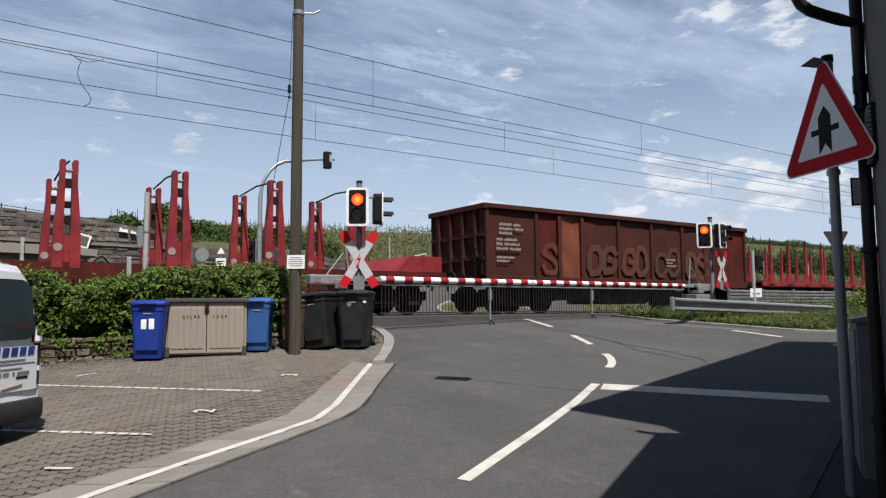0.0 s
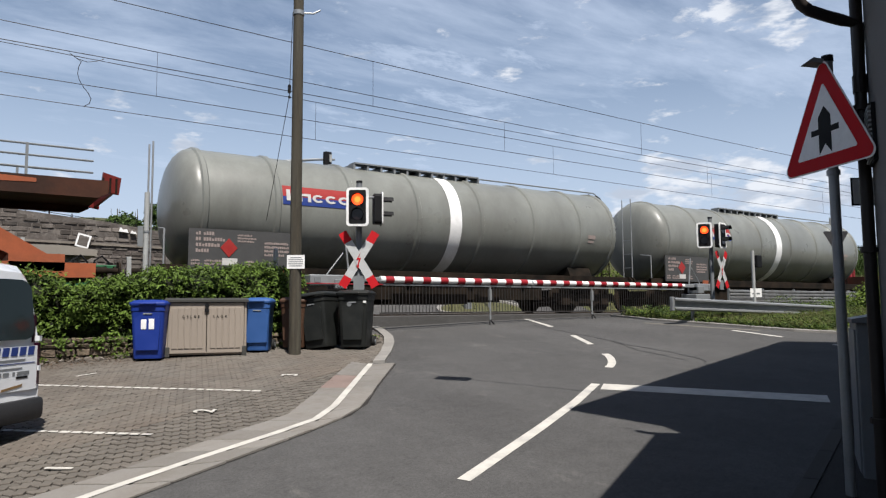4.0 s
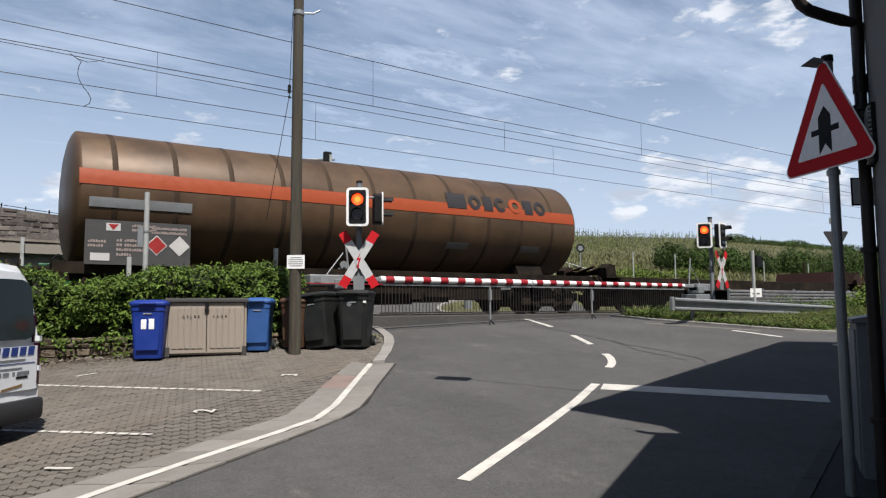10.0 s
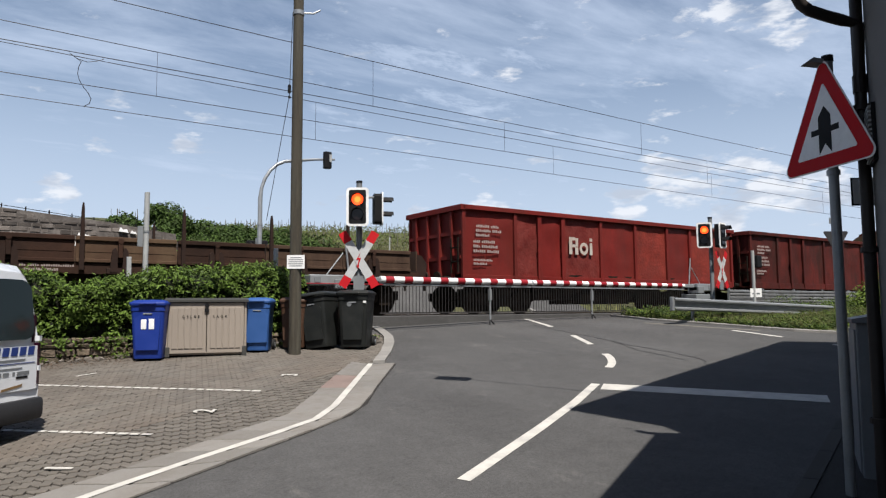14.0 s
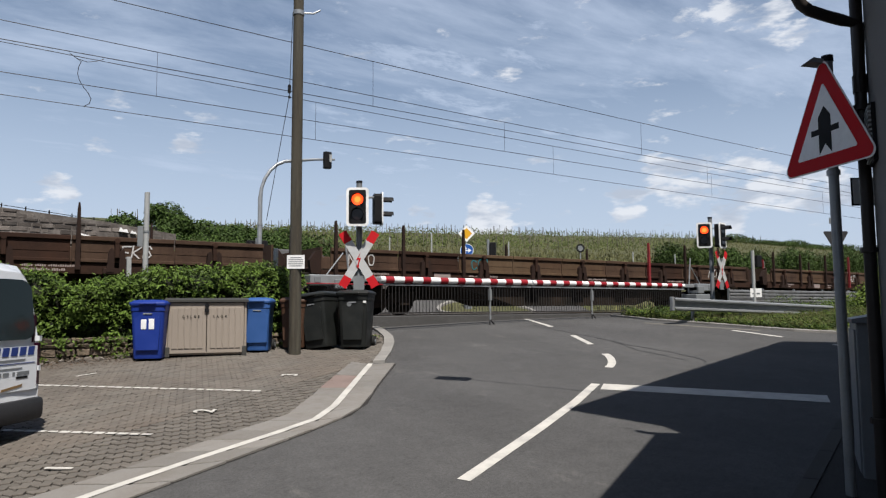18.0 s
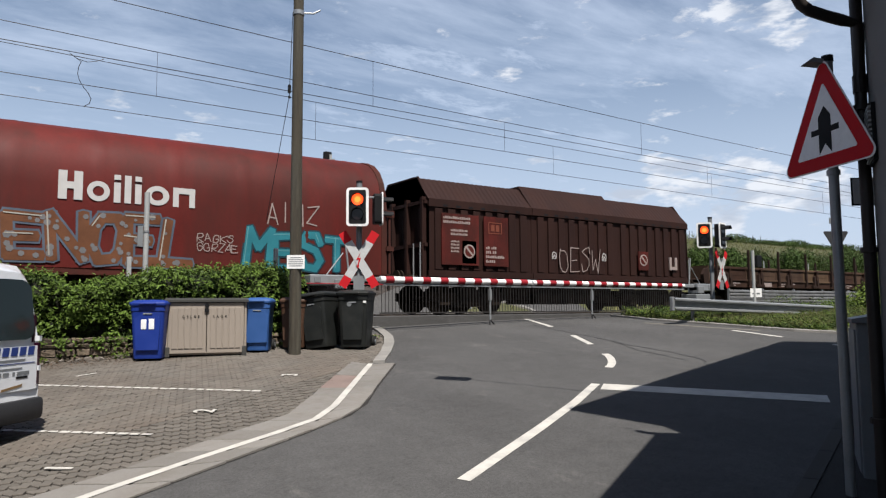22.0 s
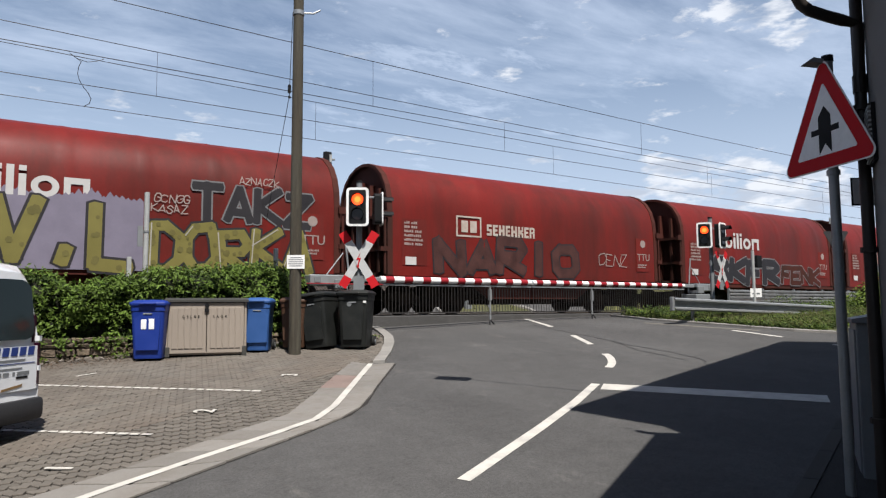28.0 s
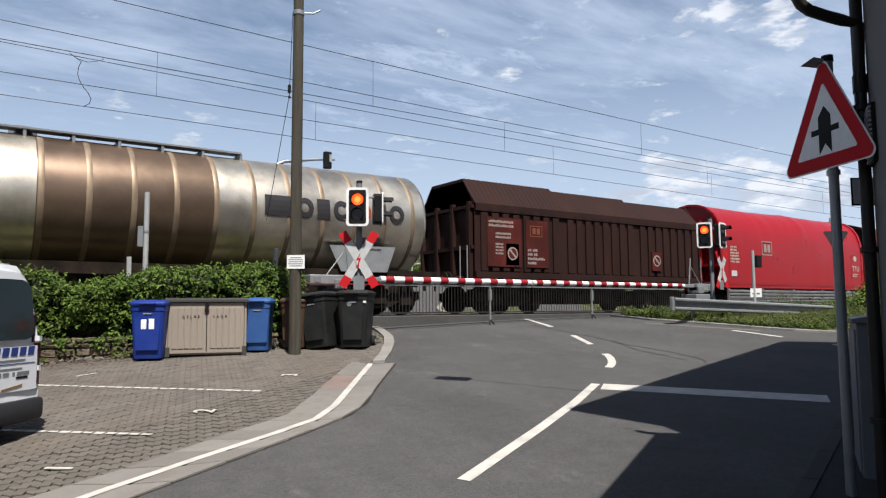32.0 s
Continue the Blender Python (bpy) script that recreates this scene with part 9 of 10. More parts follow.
# ---- sliding wall wagon
def sliding_wall_wagon(label, s0, s1, body, roof):
    w, h = wagon(label, s0, s1, bogies=False, sill=body, inset=0.60)
    for sy in (-1, 1):
        part("sole_bar", B().box((-h, min(sy * 1.3, sy * 1.44), 0.98), (h, max(sy * 1.3, sy * 1.44), 1.16)), body, w)
        n = 13
        for i in range(n):
            a, b_ = -h + 0.1 + (2 * h - 0.2) * i / n, -h + 0.1 + (2 * h - 0.2) * (i + 1) / n
            y0, y1 = sorted((sy * 1.38, sy * 1.42))
            part("wall_panel", B().box((a + 0.02, y0, 1.18), (b_ - 0.02, y1, 3.12), 0.012), body, w)
            y0, y1 = sorted((sy * 1.40, sy * 1.45))
            y2, y3 = sorted((sy * 1.40, sy * 1.49))
            part("wall_rib", B().box((a - 0.05, y2, 1.18), (a + 0.05, y3, 3.16), 0.012), M_DKBROWN if i % 3 == 1 else body, w)
            for e, q in ((a + 0.05, 1), (b_ - 0.05, -1)):
                part("gusset", B().prism([(e, 3.14), (e + q * 0.22, 3.14), (e, 2.86)], y0, y1, "y"), body, w)
            part("panel_foot", B().box((a + 0.05, y0, 1.18), (b_ - 0.05, y1, 1.30)), body, w)
        y0, y1 = sorted((sy * 1.36, sy * 1.50))
        part("cant_rail", B().box((-h - 0.05, y0, 3.14), (h + 0.05, y1, 3.30), 0.02), body, w)
    R_ = [(-1.47, 3.30), (-1.36, 3.60), (-1.12, 3.82), (-0.95, 3.90)]
    for i in range(13):
        a, b_ = -h + (2 * h) * i / 13, -h + 2 * h * (i + 1) / 13
        part("roof_panel", B().prism(R_ + [(0.95, 3.90), (1.12, 3.82), (1.36, 3.60), (1.47, 3.30)], a + 0.012, b_ - 0.012, "x"), roof, w)
        part("roof_rib", B().prism([(y * 1.028, z + 0.030) for y, z in R_] + [(-y * 1.028, z + 0.030) for y, z in reversed(R_)], a - 0.045, a + 0.045, "x"), roof, w)
    part("ridge_box", B().prism([(-1.0, 3.86), (-0.98, 4.02), (-0.6, 4.14), (0.6, 4.14), (0.98, 4.02), (1.0, 3.86)], -h - 0.02, h + 0.02, "x"), M_WBROWN, w)
    for sx in (-1, 1):
        e = part("end_wall", B().prism([(-1.40, 1.0), (-1.40, 3.30), (-1.05, 3.82), (-0.6, 4.10), (0.6, 4.10), (1.05, 3.82), (1.40, 3.30), (1.40, 1.0)], min(sx * h, sx * (h - 0.06)), max(sx * h, sx * (h - 0.06)), "x"), body, w)
        for y in (-1.3, -0.5, 0.5, 1.3):
            part("end_post", B().box((min(sx * h, sx * (h + 0.12)), y - 0.06, 1.0), (max(sx * h, sx * (h + 0.12)), y + 0.06, 3.4)), body, e)
        part("end_beam", B().box((min(sx * h, sx * (h + 0.1)), -1.4, 3.2), (max(sx * h, sx * (h + 0.1)), 1.4, 3.34)), body, e)
    bars(w, -h + 0.65, 2.95, [(0.5, 0.2), (0.4, 0.3), (0.4,)], M_LPALE, h=0.09)
    bars(w, -h + 0.75, 2.4, [(0.25,), (0.3,), (0.28,), (0.45,)], M_LPALE, h=0.10)
    bars(w, -h + 2.25, 2.45, [(0.15, 0.25), (0.2, 0.2), (0.55,), (0.4,)], M_LPALE, h=0.08)
    bars(w, -h + 4.2, 1.75, [(0.7,), (0.65,), (0.7,)], M_LPALE, h=0.05)
    part("sticker", B().box((-h + 2.35, SIDE - 0.012, 1.32), (-h + 2.75, SIDE - 0.006, 1.58)), M_LWHITE, w)
    graffiti(w, -3.1, 2.45, 1.15, 2.15, "GLSARTO", G_GREEN, G_DKGREEN, 11, back=G_REDW, fat=0.22, spots=G_OLIVE)
    graffiti(w, -2.2, 2.3, 1.32, 1.88, "CLBARTO", G_PINK, G_REDP, 12, y=SIDE - 0.03, fat=0.16, shine=G_CREAM)
    scrawl(w, 5.04, 6.3, 2.45, 2.85, M_LWHITE, 13, r=0.030, word="ROPE")
    scrawl(w, 6.5, 7.2, 2.45, 2.7, M_LWHITE, 14, r=0.018)
    scrawl(w, 3.99, 5.6, 1.60, 2.15, M_LWHITE, 15, r=0.022, word="GHIRA-I")
    return w, h


# ---- telescopic roof wagon
def telescopic_wagon(label, s0, s1, body, seed=0):
    w, h = wagon(label, s0, s1, sill=body, inset=0.60)
    secs = [(-h + 0.05, -h + (2 * h) * 0.335, 0.0), (-h + 2 * h * 0.335, -h + 2 * h * 0.665, 0.07), (-h + 2 * h * 0.665, h - 0.05, 0.0)]
    if seed:
        secs = [(a, b_, 0.07 - o_) if i != 1 else (a, b_, 0.07) for i, (a, b_, o_) in enumerate(secs)]
        secs = [(secs[0][0], secs[0][1], 0.09), (secs[1][0], secs[1][1], 0.045), (secs[2][0], secs[2][1], 0.0)]
    for a, b_, off in secs:
        zt = 3.90 + off * 1.6
        for sy in (-1, 1):
            y0, y1 = sorted((sy * (1.38 + off * 0.3), sy * (1.30 + off * 0.3)))
            wall = part("side_wall", B().box((a, y0, 1.10), (b_, y1, 3.18)), body, w)
            n = 8
            for i in range(n):
                x = a + 0.12 + (b_ - a - 0.24) * (i + 0.5) / n
                yy0, yy1 = sorted((sy * (1.38 + off * 0.3), sy * (1.445 + off * 0.3)))
                part("rib", B().box((x - 0.125, yy0, 1.26), (x + 0.125, yy1, 2.98), 0.012), body, wall)
            yy0, yy1 = sorted((sy * (1.36 + off * 0.3), sy * (1.455 + off * 0.3)))
            part("lower_rail", B().box((a, yy0, 1.06), (b_, yy1, 1.24)), body, wall)
            part("upper_rail", B().box((a, yy0, 3.02), (b_, yy1, 3.24)), body, wall)
            for i in range(n):      # dark ventilation slots under the eaves
                x = a + 0.12 + (b_ - a - 0.24) * (i + 0.98) / n
                if i < n - 1:
                    part("slot", B().box((x - 0.075, min(sy * (1.45 + off * 0.3), sy * (1.458 + off * 0.3)), 3.04), (x + 0.075, max(sy * (1.45 + off * 0.3), sy * (1.458 + off * 0.3)), 3.10)), M_BLACK, wall)
        roof = B()
        m = int((b_ - a) / 0.17)
        P = [(-1.455 - off * 0.3, 3.20), (-0.82, zt), (0.82, zt), (1.455 + off * 0.3, 3.20)]
        rings = []
        for i in range(2 * m + 1):
            x = a + (b_ - a) * i / (2 * m)
            up = 0.014 if i % 2 else 0.0
            rings.append([(x, y, z + up) for y, z in P] + [(x, P[3][0] * 0.95, 3.14), (x, P[0][0] * 0.95, 3.14)])
        part("roof_section", roof.loft(rings), body, w)
    for sx in (-1, 1):
        e = part("end_wall", B().prism([(-1.38, 1.0), (-1.38, 3.2), (-0.85, 3.95), (0.85, 3.95), (1.38, 3.2), (1.38, 1.0)], min(sx * (h - 0.05), sx * (h - 0.10)), max(sx * (h - 0.05), sx * (h - 0.10)), "x"), body, w)
        for y in (-1.25, -0.42, 0.42, 1.25):
            part("end_post", B().box((min(sx * (h - 0.05), sx * (h + 0.08)), y - 0.06, 1.0), (max(sx * (h - 0.05), sx * (h + 0.08)), y + 0.06, 3.3)), body, e)
        for z in (1.9, 3.1):
            part("end_beam", B().box((min(sx * (h - 0.05), sx * (h + 0.05)), -1.38, z), (max(sx * (h - 0.05), sx * (h + 0.05)), 1.38, z + 0.1)), body, e)
        part("ladder", B().cyl((sx * (h + 0.15), -1.3, 1.0), (sx * (h + 0.15), -1.3, 2.0), 0.02, seg=6).cyl((sx * (h + 0.15), -0.95, 1.0), (sx * (h + 0.15), -0.95, 2.0), 0.02, seg=6), M_STEEL, w)
    for x in ((-h + 1.4, 2.7) if seed else (-h + 1.4, 3.16)):
        part("marking_panel", B().box((x - 0.25, SIDE - 0.044, 1.45), (x + 0.25, SIDE, 2.1)), M_WRUST, w)
        part("marking_disc", B().cyl((x, SIDE - 0.052, 1.80), (x, SIDE - 0.044, 1.80), 0.20, seg=20), M_LPALE, w, "pale round warning disc")
        part("marking_disc", B().cyl((x, SIDE - 0.056, 1.80), (x, SIDE - 0.051, 1.80), 0.155, seg=20), M_WRUST, w)
        part("marking_slash", B().prism([(x - 0.14, 1.90), (x - 0.10, 1.94), (x + 0.14, 1.70), (x + 0.10, 1.66)], SIDE - 0.061, SIDE - 0.056, "y"), M_LPALE, w)
    for x0_, x1_ in ((-h + 0.45, -h + 1.75), (-h + 1.95, -h + 2.85)):
        part("marking_panel", B().box((x0_, SIDE - 0.044, 1.40), (x1_, SIDE, 2.85)), M_WRUST, w)
    bars(w, -h + 0.5, 2.78, [(0.95,), (0.95,)], M_LPALE, y=SIDE - 0.05, h=0.08)
    bars(w, -h + 0.75, 2.42, [(0.6,), (0.6,)], M_LPALE, y=SIDE - 0.05, h=0.07)
    bars(w, -h + 0.75, 2.1, [(0.3,), (0.3,), (0.3,), (0.3,)], M_LPALE, y=SIDE - 0.05, h=0.06)
    logo_box(w, -h + 2.1, 2.35, 0.5, 0.34, M_PATCH, y=SIDE - 0.05)
    bars(w, -h + 2.0, 1.98, [(0.15, 0.2), (0.2, 0.15), (0.7,), (0.35,)], M_LPALE, y=SIDE - 0.05, h=0.085)
    return w, h


# ---- car carrier with an open upper deck
def car_carrier(label, s0, s1):
    w, h = wagon(label, s0, s1, sill=M_DECK, axles=[], frame_z=(0.85, 1.14))
    for x in (-h + 2.6, -1.6, 1.6, h - 2.6):
        wheelset(w, x)
        part("axle_box", B().box((x - 0.22, -1.12, 0.28), (x + 0.22, -0.86, 0.64)).prism([(x - 0.7, 0.86), (x + 0.7, 0.86), (x + 0.4, 0.62), (x - 0.4, 0.62)], -1.08, -0.92, "y"), M_RUSTY, w)
    for a, b_ in ((-h, -0.15), (0.15, h)):
        part("lower_deck", B().box((a, -1.35, 1.02), (b_, 1.35, 1.14)), M_DECK, w)
        for sy in (-1, 1):
            part("side_beam", B().prism([(a, 0.86), (a + 2.5, 0.84), (b_ - 2.5, 0.84), (b_, 0.86), (b_, 1.16), (a, 1.16)], min(sy * 1.30, sy * 1.44), max(sy * 1.30, sy * 1.44), "y"), M_ORANGE if sy < 0 else M_DECK, w)
    # upper deck: two lengths with raised edge beams
    for a, b_ in ((-h + 0.20, 0.25), (0.35, h + 0.2)):
        dk = part("upper_deck", B().box((a, -1.30, 2.72), (b_, 1.30, 2.80)), M_DECK, w, "rust-brown upper deck")
        for sy in (-1, 1):
            part("deck_beam", B().prism([(a, 2.66), (a + 0.4, 2.55), (b_ - 0.2, 2.55), (b_, 2.66), (b_, 2.93), (a, 2.90)], min(sy * 1.28, sy * 1.40), max(sy * 1.28, sy * 1.40), "y"), M_DECK, dk)
            part("wheel_guide", B().box((a + 0.5, min(sy * 0.5, sy * 0.62), 2.80), (b_ - 0.5, max(sy * 0.5, sy * 0.62), 2.92)), M_DECK, dk)
        for q in ((0.18, 0.30), (0.52, 0.62), (0.78, 0.90)):
            xa, xb = a + (b_ - a) * q[0], a + (b_ - a) * q[1]
            part("paint_remnant", B().prism([(xa, 2.72), (xb, 2.78), (xb, 2.86), (xa + 0.4, 2.90)], -1.408, -1.40, "y"), M_ORANGE, dk)
    for sx in (-1, 1):
        e = h - 0.36 if sx < 0 else h
        fl = part("end_flap", B().prism([(sx * (e + 0.05), 2.72), (sx * (e + 0.42), 2.66), (sx * (e + 0.46), 3.02), (sx * (e + 0.10), 3.12)], -1.34, -1.24, "y").prism([(sx * (e + 0.05), 2.72), (sx * (e + 0.42), 2.66), (sx * (e + 0.46), 3.02), (sx * (e + 0.10), 3.12)], 1.24, 1.34, "y").box((min(sx * (e + 0.30), sx * (e + 0.36)), -1.24, 2.7), (max(sx * (e + 0.30), sx * (e + 0.36)), 1.24, 2.95)), M_WRED, w, "dark red end flap of the upper deck")
        for q in (0.08, 0.22, 0.34):
            part("flap_bar", B().box((min(sx * (e + q), sx * (e + q + 0.04)), -1.36, 2.68), (max(sx * (e + q), sx * (e + q + 0.04)), -1.34, 3.0)), M_RUSTY, fl)
    posts_ = (-10.6, -1.35, 1.20, 10.35)
    for x in posts_:
        for sy in (-1, 1):
            y0, y1 = sorted((sy * 1.26, sy * 1.47))
            ps_ = part("deck_post", B().box((x - 0.27, y0, 1.14), (x + 0.27, y1, 3.12), 0.02), M_ORANGE, w, "orange steel deck post")
            part("post_cap", B().prism([(x - 0.29, 3.12), (x + 0.29, 3.12), (x + 0.25, 3.26), (x + 0.12, 3.33), (x - 0.12, 3.33), (x - 0.25, 3.26)], y0 - 0.01, y1 + 0.01, "y"), M_BLACK, ps_)
            if sy < 0 and abs(x) < 3:
                for k, z in enumerate((2.85, 2.5, 2.05, 1.65)):
                    part("marking_disc", B().cyl((x, -1.478, z), (x, -1.471, z), 0.085, seg=16), (M_WRUST, M_LPALE, M_WRUST, M_LPALE)[k], ps_)
    for x, s in ((-10.6, -1), (10.35, 1)):
        for sy in (-1, 1):
            y0, y1 = sorted((sy * 1.27, sy * 1.40))
            part("brace", B().prism([(x + s * 0.2, 2.60), (x + s * 0.2, 2.05), (x + s * 2.0, 1.14), (x + s * 2.65, 1.14)], y0, y1, "y"), M_ORANGE, w)
        part("end_gate", B().box((min(x + s * 1.66, x + s * 2.65), -1.44, 0.98), (max(x + s * 1.66, x + s * 2.65), 1.44, 1.33)), M_ORANGE, w)
    for x in (-5.6, 5.6):
        part("inner_post", B().box((x - 0.22, 1.2, 1.14), (x + 0.22, 1.36, 2.75)), M_RUSTY, w)
    # tube railings on both edges
    for sy in (-1, 1):
        for a, b_ in ((-h + 0.0, -h + 5.6), (-h + 5.75, -0.15), (0.2, 6.5), (6.65, h - 0.1)):
            y = sy * 1.36
            for z in (3.08, 3.33, 3.56):
                part("railing_tube", B().cyl((a, y, z), (b_, y, z), 0.022, seg=6), M_GREY, w)
            for k in range(3):
                x = a + (b_ - a) * (0.18 + 0.32 * k)
                part("railing_post", B().box((x - 0.022, y - 0.022, 2.9), (x + 0.03, y + 0.03, 3.58)), M_GREY, w)
    part("ladder", B().cyl((-2.1, -1.45, 1.2), (-2.1, -1.45, 3.2), 0.018, seg=6).cyl((-1.75, -1.45, 1.2), (-1.75, -1.45, 3.2), 0.018, seg=6).box((-2.1, -1.46, 1.6), (-1.75, -1.44, 1.63)).box((-2.1, -1.46, 2.0), (-1.75, -1.44, 2.03)).box((-2.1, -1.46, 2.4), (-1.75, -1.44, 2.43)).box((-2.1, -1.46, 2.8), (-1.75, -1.44, 2.83)), M_WBROWN, w)
    lettering("lettering", "RIV", 0.15, M_LBLACK, w, Matrix.Translation((-10.72, -1.474, 2.34)) @ pose(0, 0, 0, 90))
    bars(w, -10.78, 2.26, [(0.36,)], M_LBLACK, y=-1.478, h=0.05)
    return w, h


# ---- the train, from its head backwards
stake_wagon_low("red stake wagon with slender dark-tipped stakes", 26.4, 46.5)
w, h = box_wagon("rust-brown open box wagon with faded graffiti panels", 12.15, 26.4, M_WBROWN, 3.27, 1, panels=[None, M_WRUST, M_PATCH, None, None, None, None, M_WRUST])
G_FADE1 = mat("graffiti_faded_orange", (0.080, 0.024, 0.013), 0.7, var=0.2, scale=3, bump=0.0, dirt=(0.0696, 0.0224, 0.0152), dirt_amount=0.8, dirt_scale=2.5)
G_FADE2 = mat("graffiti_faded_olive", (0.052, 0.025, 0.013), 0.7, var=0.2, scale=3, bump=0.0, dirt=(0.0592, 0.0200, 0.0152), dirt_amount=0.8, dirt_scale=2.5)
for i, (x, m_, k_) in enumerate(((2.15, G_FADE1, M_WRUST), (4.15, G_FADE2, G_FADE1), (5.8, G_FADE1, G_FADE2), (7.5, G_FADE2, M_WBROWN), (9.2, G_FADE1, G_FADE2))):
    graffiti(w, -h + x, -h + x + (0.75 if i == 0 else 1.35), 1.25, 2.2, "S" if i == 0 else ("OG", "GO", "CO", "OS")[i - 1], m_, k_, 60 + i, y=SIDE + 0.03, fat=0.12)
bars(w, -h + 8.1, 1.9, [(0.5,), (0.35,), (0.55,)], M_LPALE, h=0.07)
stake_wagon("red articulated timber wagon with tall paired stakes", -15.3, 12.0, [-11.61 + i * 2.245 + 1.65 for i in range(10)])

for s0 in (-31.85, -48.35):
    w, h, ring = tank_wagon("grey steel tank wagon with white centre band", s0, s0 + 16.5, -7.3, 7.4, 1.46, 2.66, M_TANKG, [-6.68, -4.95, -2.92, -0.89, 1.29, 3.34, 5.34, 6.85], (0.33, 0.62), dish=0.55)
    shell_patch(w, "white_band", 0.15, 0.55, -80, 88, 1.46, 2.66, M_WHITE, 0.010, m=20)
    for y in (-0.45, 0.45):
        part("roof_rail", B().tube([(1.8, y, 4.10), (2.0, y, 4.17), (7.0, y, 4.17), (7.2, y, 4.05)], 0.022, 6), M_GREY, w)
    bn = shell_patch(w, "name_banner", -4.83, -2.89, 11, 22, 1.46, 2.66, M_BANNER, 0.008)
    shell_patch(w, "name_banner", -4.83, -2.89, 3, 11, 1.46, 2.66, M_SIGNBLUE, 0.009)
    shell_name(w, -4.74, 2.83, (("h", 1.0), ("n", 1.1), ("u", 1.1), ("u", 1.1), ("o", 1.15)), 1.46, 2.66, M_LWHITE, 0.285, "maker's name as plain blocks")
    pl = part("data_panel", B().box((-7.06, -1.50, 1.10), (-4.58, -1.46, 2.02)), mat("panel_grey", (0.046, 0.046, 0.046), 0.7, var=0.15), w, "dark grey data panel")
    bars(pl, -6.9, 1.96, [(0.12, 0.25), (0.12, 0.5), (0.55,), (0.3,)], M_LPALE, y=-1.506, h=0.085)
    bars(pl, -5.95, 1.93, [(0.35,), (0.45,), (0.4,)], M_LPALE, y=-1.506, h=0.045)
    bars(pl, -5.3, 1.78, [(0.6,), (0.62,), (0.62,), (0.5,)], M_LPALE, y=-1.506, h=0.06)
    for x in (-7.0, -6.7, -6.5, -5.75):
        bars(pl, x, 1.32, [(0.2,), (0.2,)], M_LPALE, y=-1.506, h=0.05)
    part("hazard_diamond", B().prism([(-6.15, 1.38), (-5.95, 1.60), (-6.15, 1.82), (-6.35, 1.60)], -1.512, -1.50, "y"), M_BANNER, pl, "red hazard diamond")
    part("white_plate", B().box((-6.30, -1.508, 1.2), (-5.95, -1.50, 1.36)), M_LWHITE, pl)
    part("orange_plate", B().box((-4.95, -1.508, 1.02), (-4.62, -1.46, 1.16)), M_ORANGE, w)
car_carrier("orange two-part car carrier with empty rusty upper deck", -76.8, -48.4)
low_wagon("brown low-sided wagon with rusty stakes and chalk scrawls", -97.0, -76.8, 3, marks=((5.2, 1.2, "c", ""), (13.4, 1.6, "c", ""), (16.0, 1.6, "c", ""), (18.0, 0.8, "c", "")))
flat_wagon("dark rusty flat wagon with end flaps", -113.5, -97.0)
w, h, ring = tank_wagon("bronze tank wagon with orange stripe", -130.4, -113.5, -7.55, 7.1, 1.50, 2.72, M_TANKB, [-6.7 + 1.262 * i for i in range(11)], None, dish=0.22, seam=mat("tank_dark_seam", (0.040, 0.027, 0.018), 0.7, var=0.3, scale=2, spec=0.1))
shell_patch(w, "orange_band", -7.4, 6.85, 4, 17, 1.50, 2.72, M_ORSTRIPE, 0.008, m=4)
P_TANK = (("x", 1.02), ("o", 0.66), ("x", 0.50), ("u", 0.66), ("o*", 0.76), ("x", 0.50), ("o", 0.66))
shell_name(w, 1.94, 3.02, P_TANK, 1.50, 2.72, M_LBLACK, 0.66, "owner's name as plain blocks")
pl = part("data_panel", B().box((-7.26, -1.49, 1.14), (-5.12, -1.45, 2.08)), mat("panel_grey", (0.046, 0.046, 0.046)), w, "dark data panel with hazard diamonds")
bars(pl, -6.35, 2.02, [(0.5,), (0.5,)], M_LPALE, y=-1.496, h=0.06)
bars(pl, -5.95, 1.99, [(0.75,), (0.75,)], M_LPALE, y=-1.496, h=0.06)
bars(pl, -6.65, 1.70, [(0.12, 0.25), (0.12, 0.5), (0.6,), (0.3,)], M_LPALE, y=-1.496, h=0.065)
bars(pl, -7.2, 1.66, [(0.35,), (0.3,)], M_LPALE, y=-1.496, h=0.06)
part("white_plate", B().box((-7.15, -1.498, 1.22), (-6.78, -1.49, 1.38)), M_LWHITE, pl)
part("white_plate", B().box((-6.86, -1.498, 1.86), (-6.58, -1.49, 2.02)), M_LWHITE, pl)
part("warning_mark", B().prism([(-6.82, 2.0), (-6.72, 1.88), (-6.62, 2.0)], -1.504, -1.498, "y"), M_BANNER, pl)
for x, z, m_ in ((-5.84, 1.585, M_BANNER), (-5.36, 1.585, M_LWHITE)):
    dia = part("hazard_diamond", B().prism([(x, z - 0.225), (x + 0.225, z), (x, z + 0.225), (x - 0.225, z)], -1.500, -1.49, "y"), M_LWHITE, pl, "white-edged hazard diamond")
    if m_ is M_BANNER:
        part("diamond_field", B().prism([(x, z - 0.195), (x + 0.195, z), (x, z + 0.195), (x - 0.195, z)], -1.506, -1.501, "y"), m_, dia)
shell_patch(w, "pale_plate", -7.2, -5.1, -14, -6, 1.50, 2.72, M_STEEL, 0.012)
for x in (2.0, 4.75):
    shell_patch(w, "data_label", x, x + 0.75, -34, -26, 1.50, 2.72, mat("panel_pale", (0.10, 0.095, 0.085), 0.7, var=0.15), 0.012)
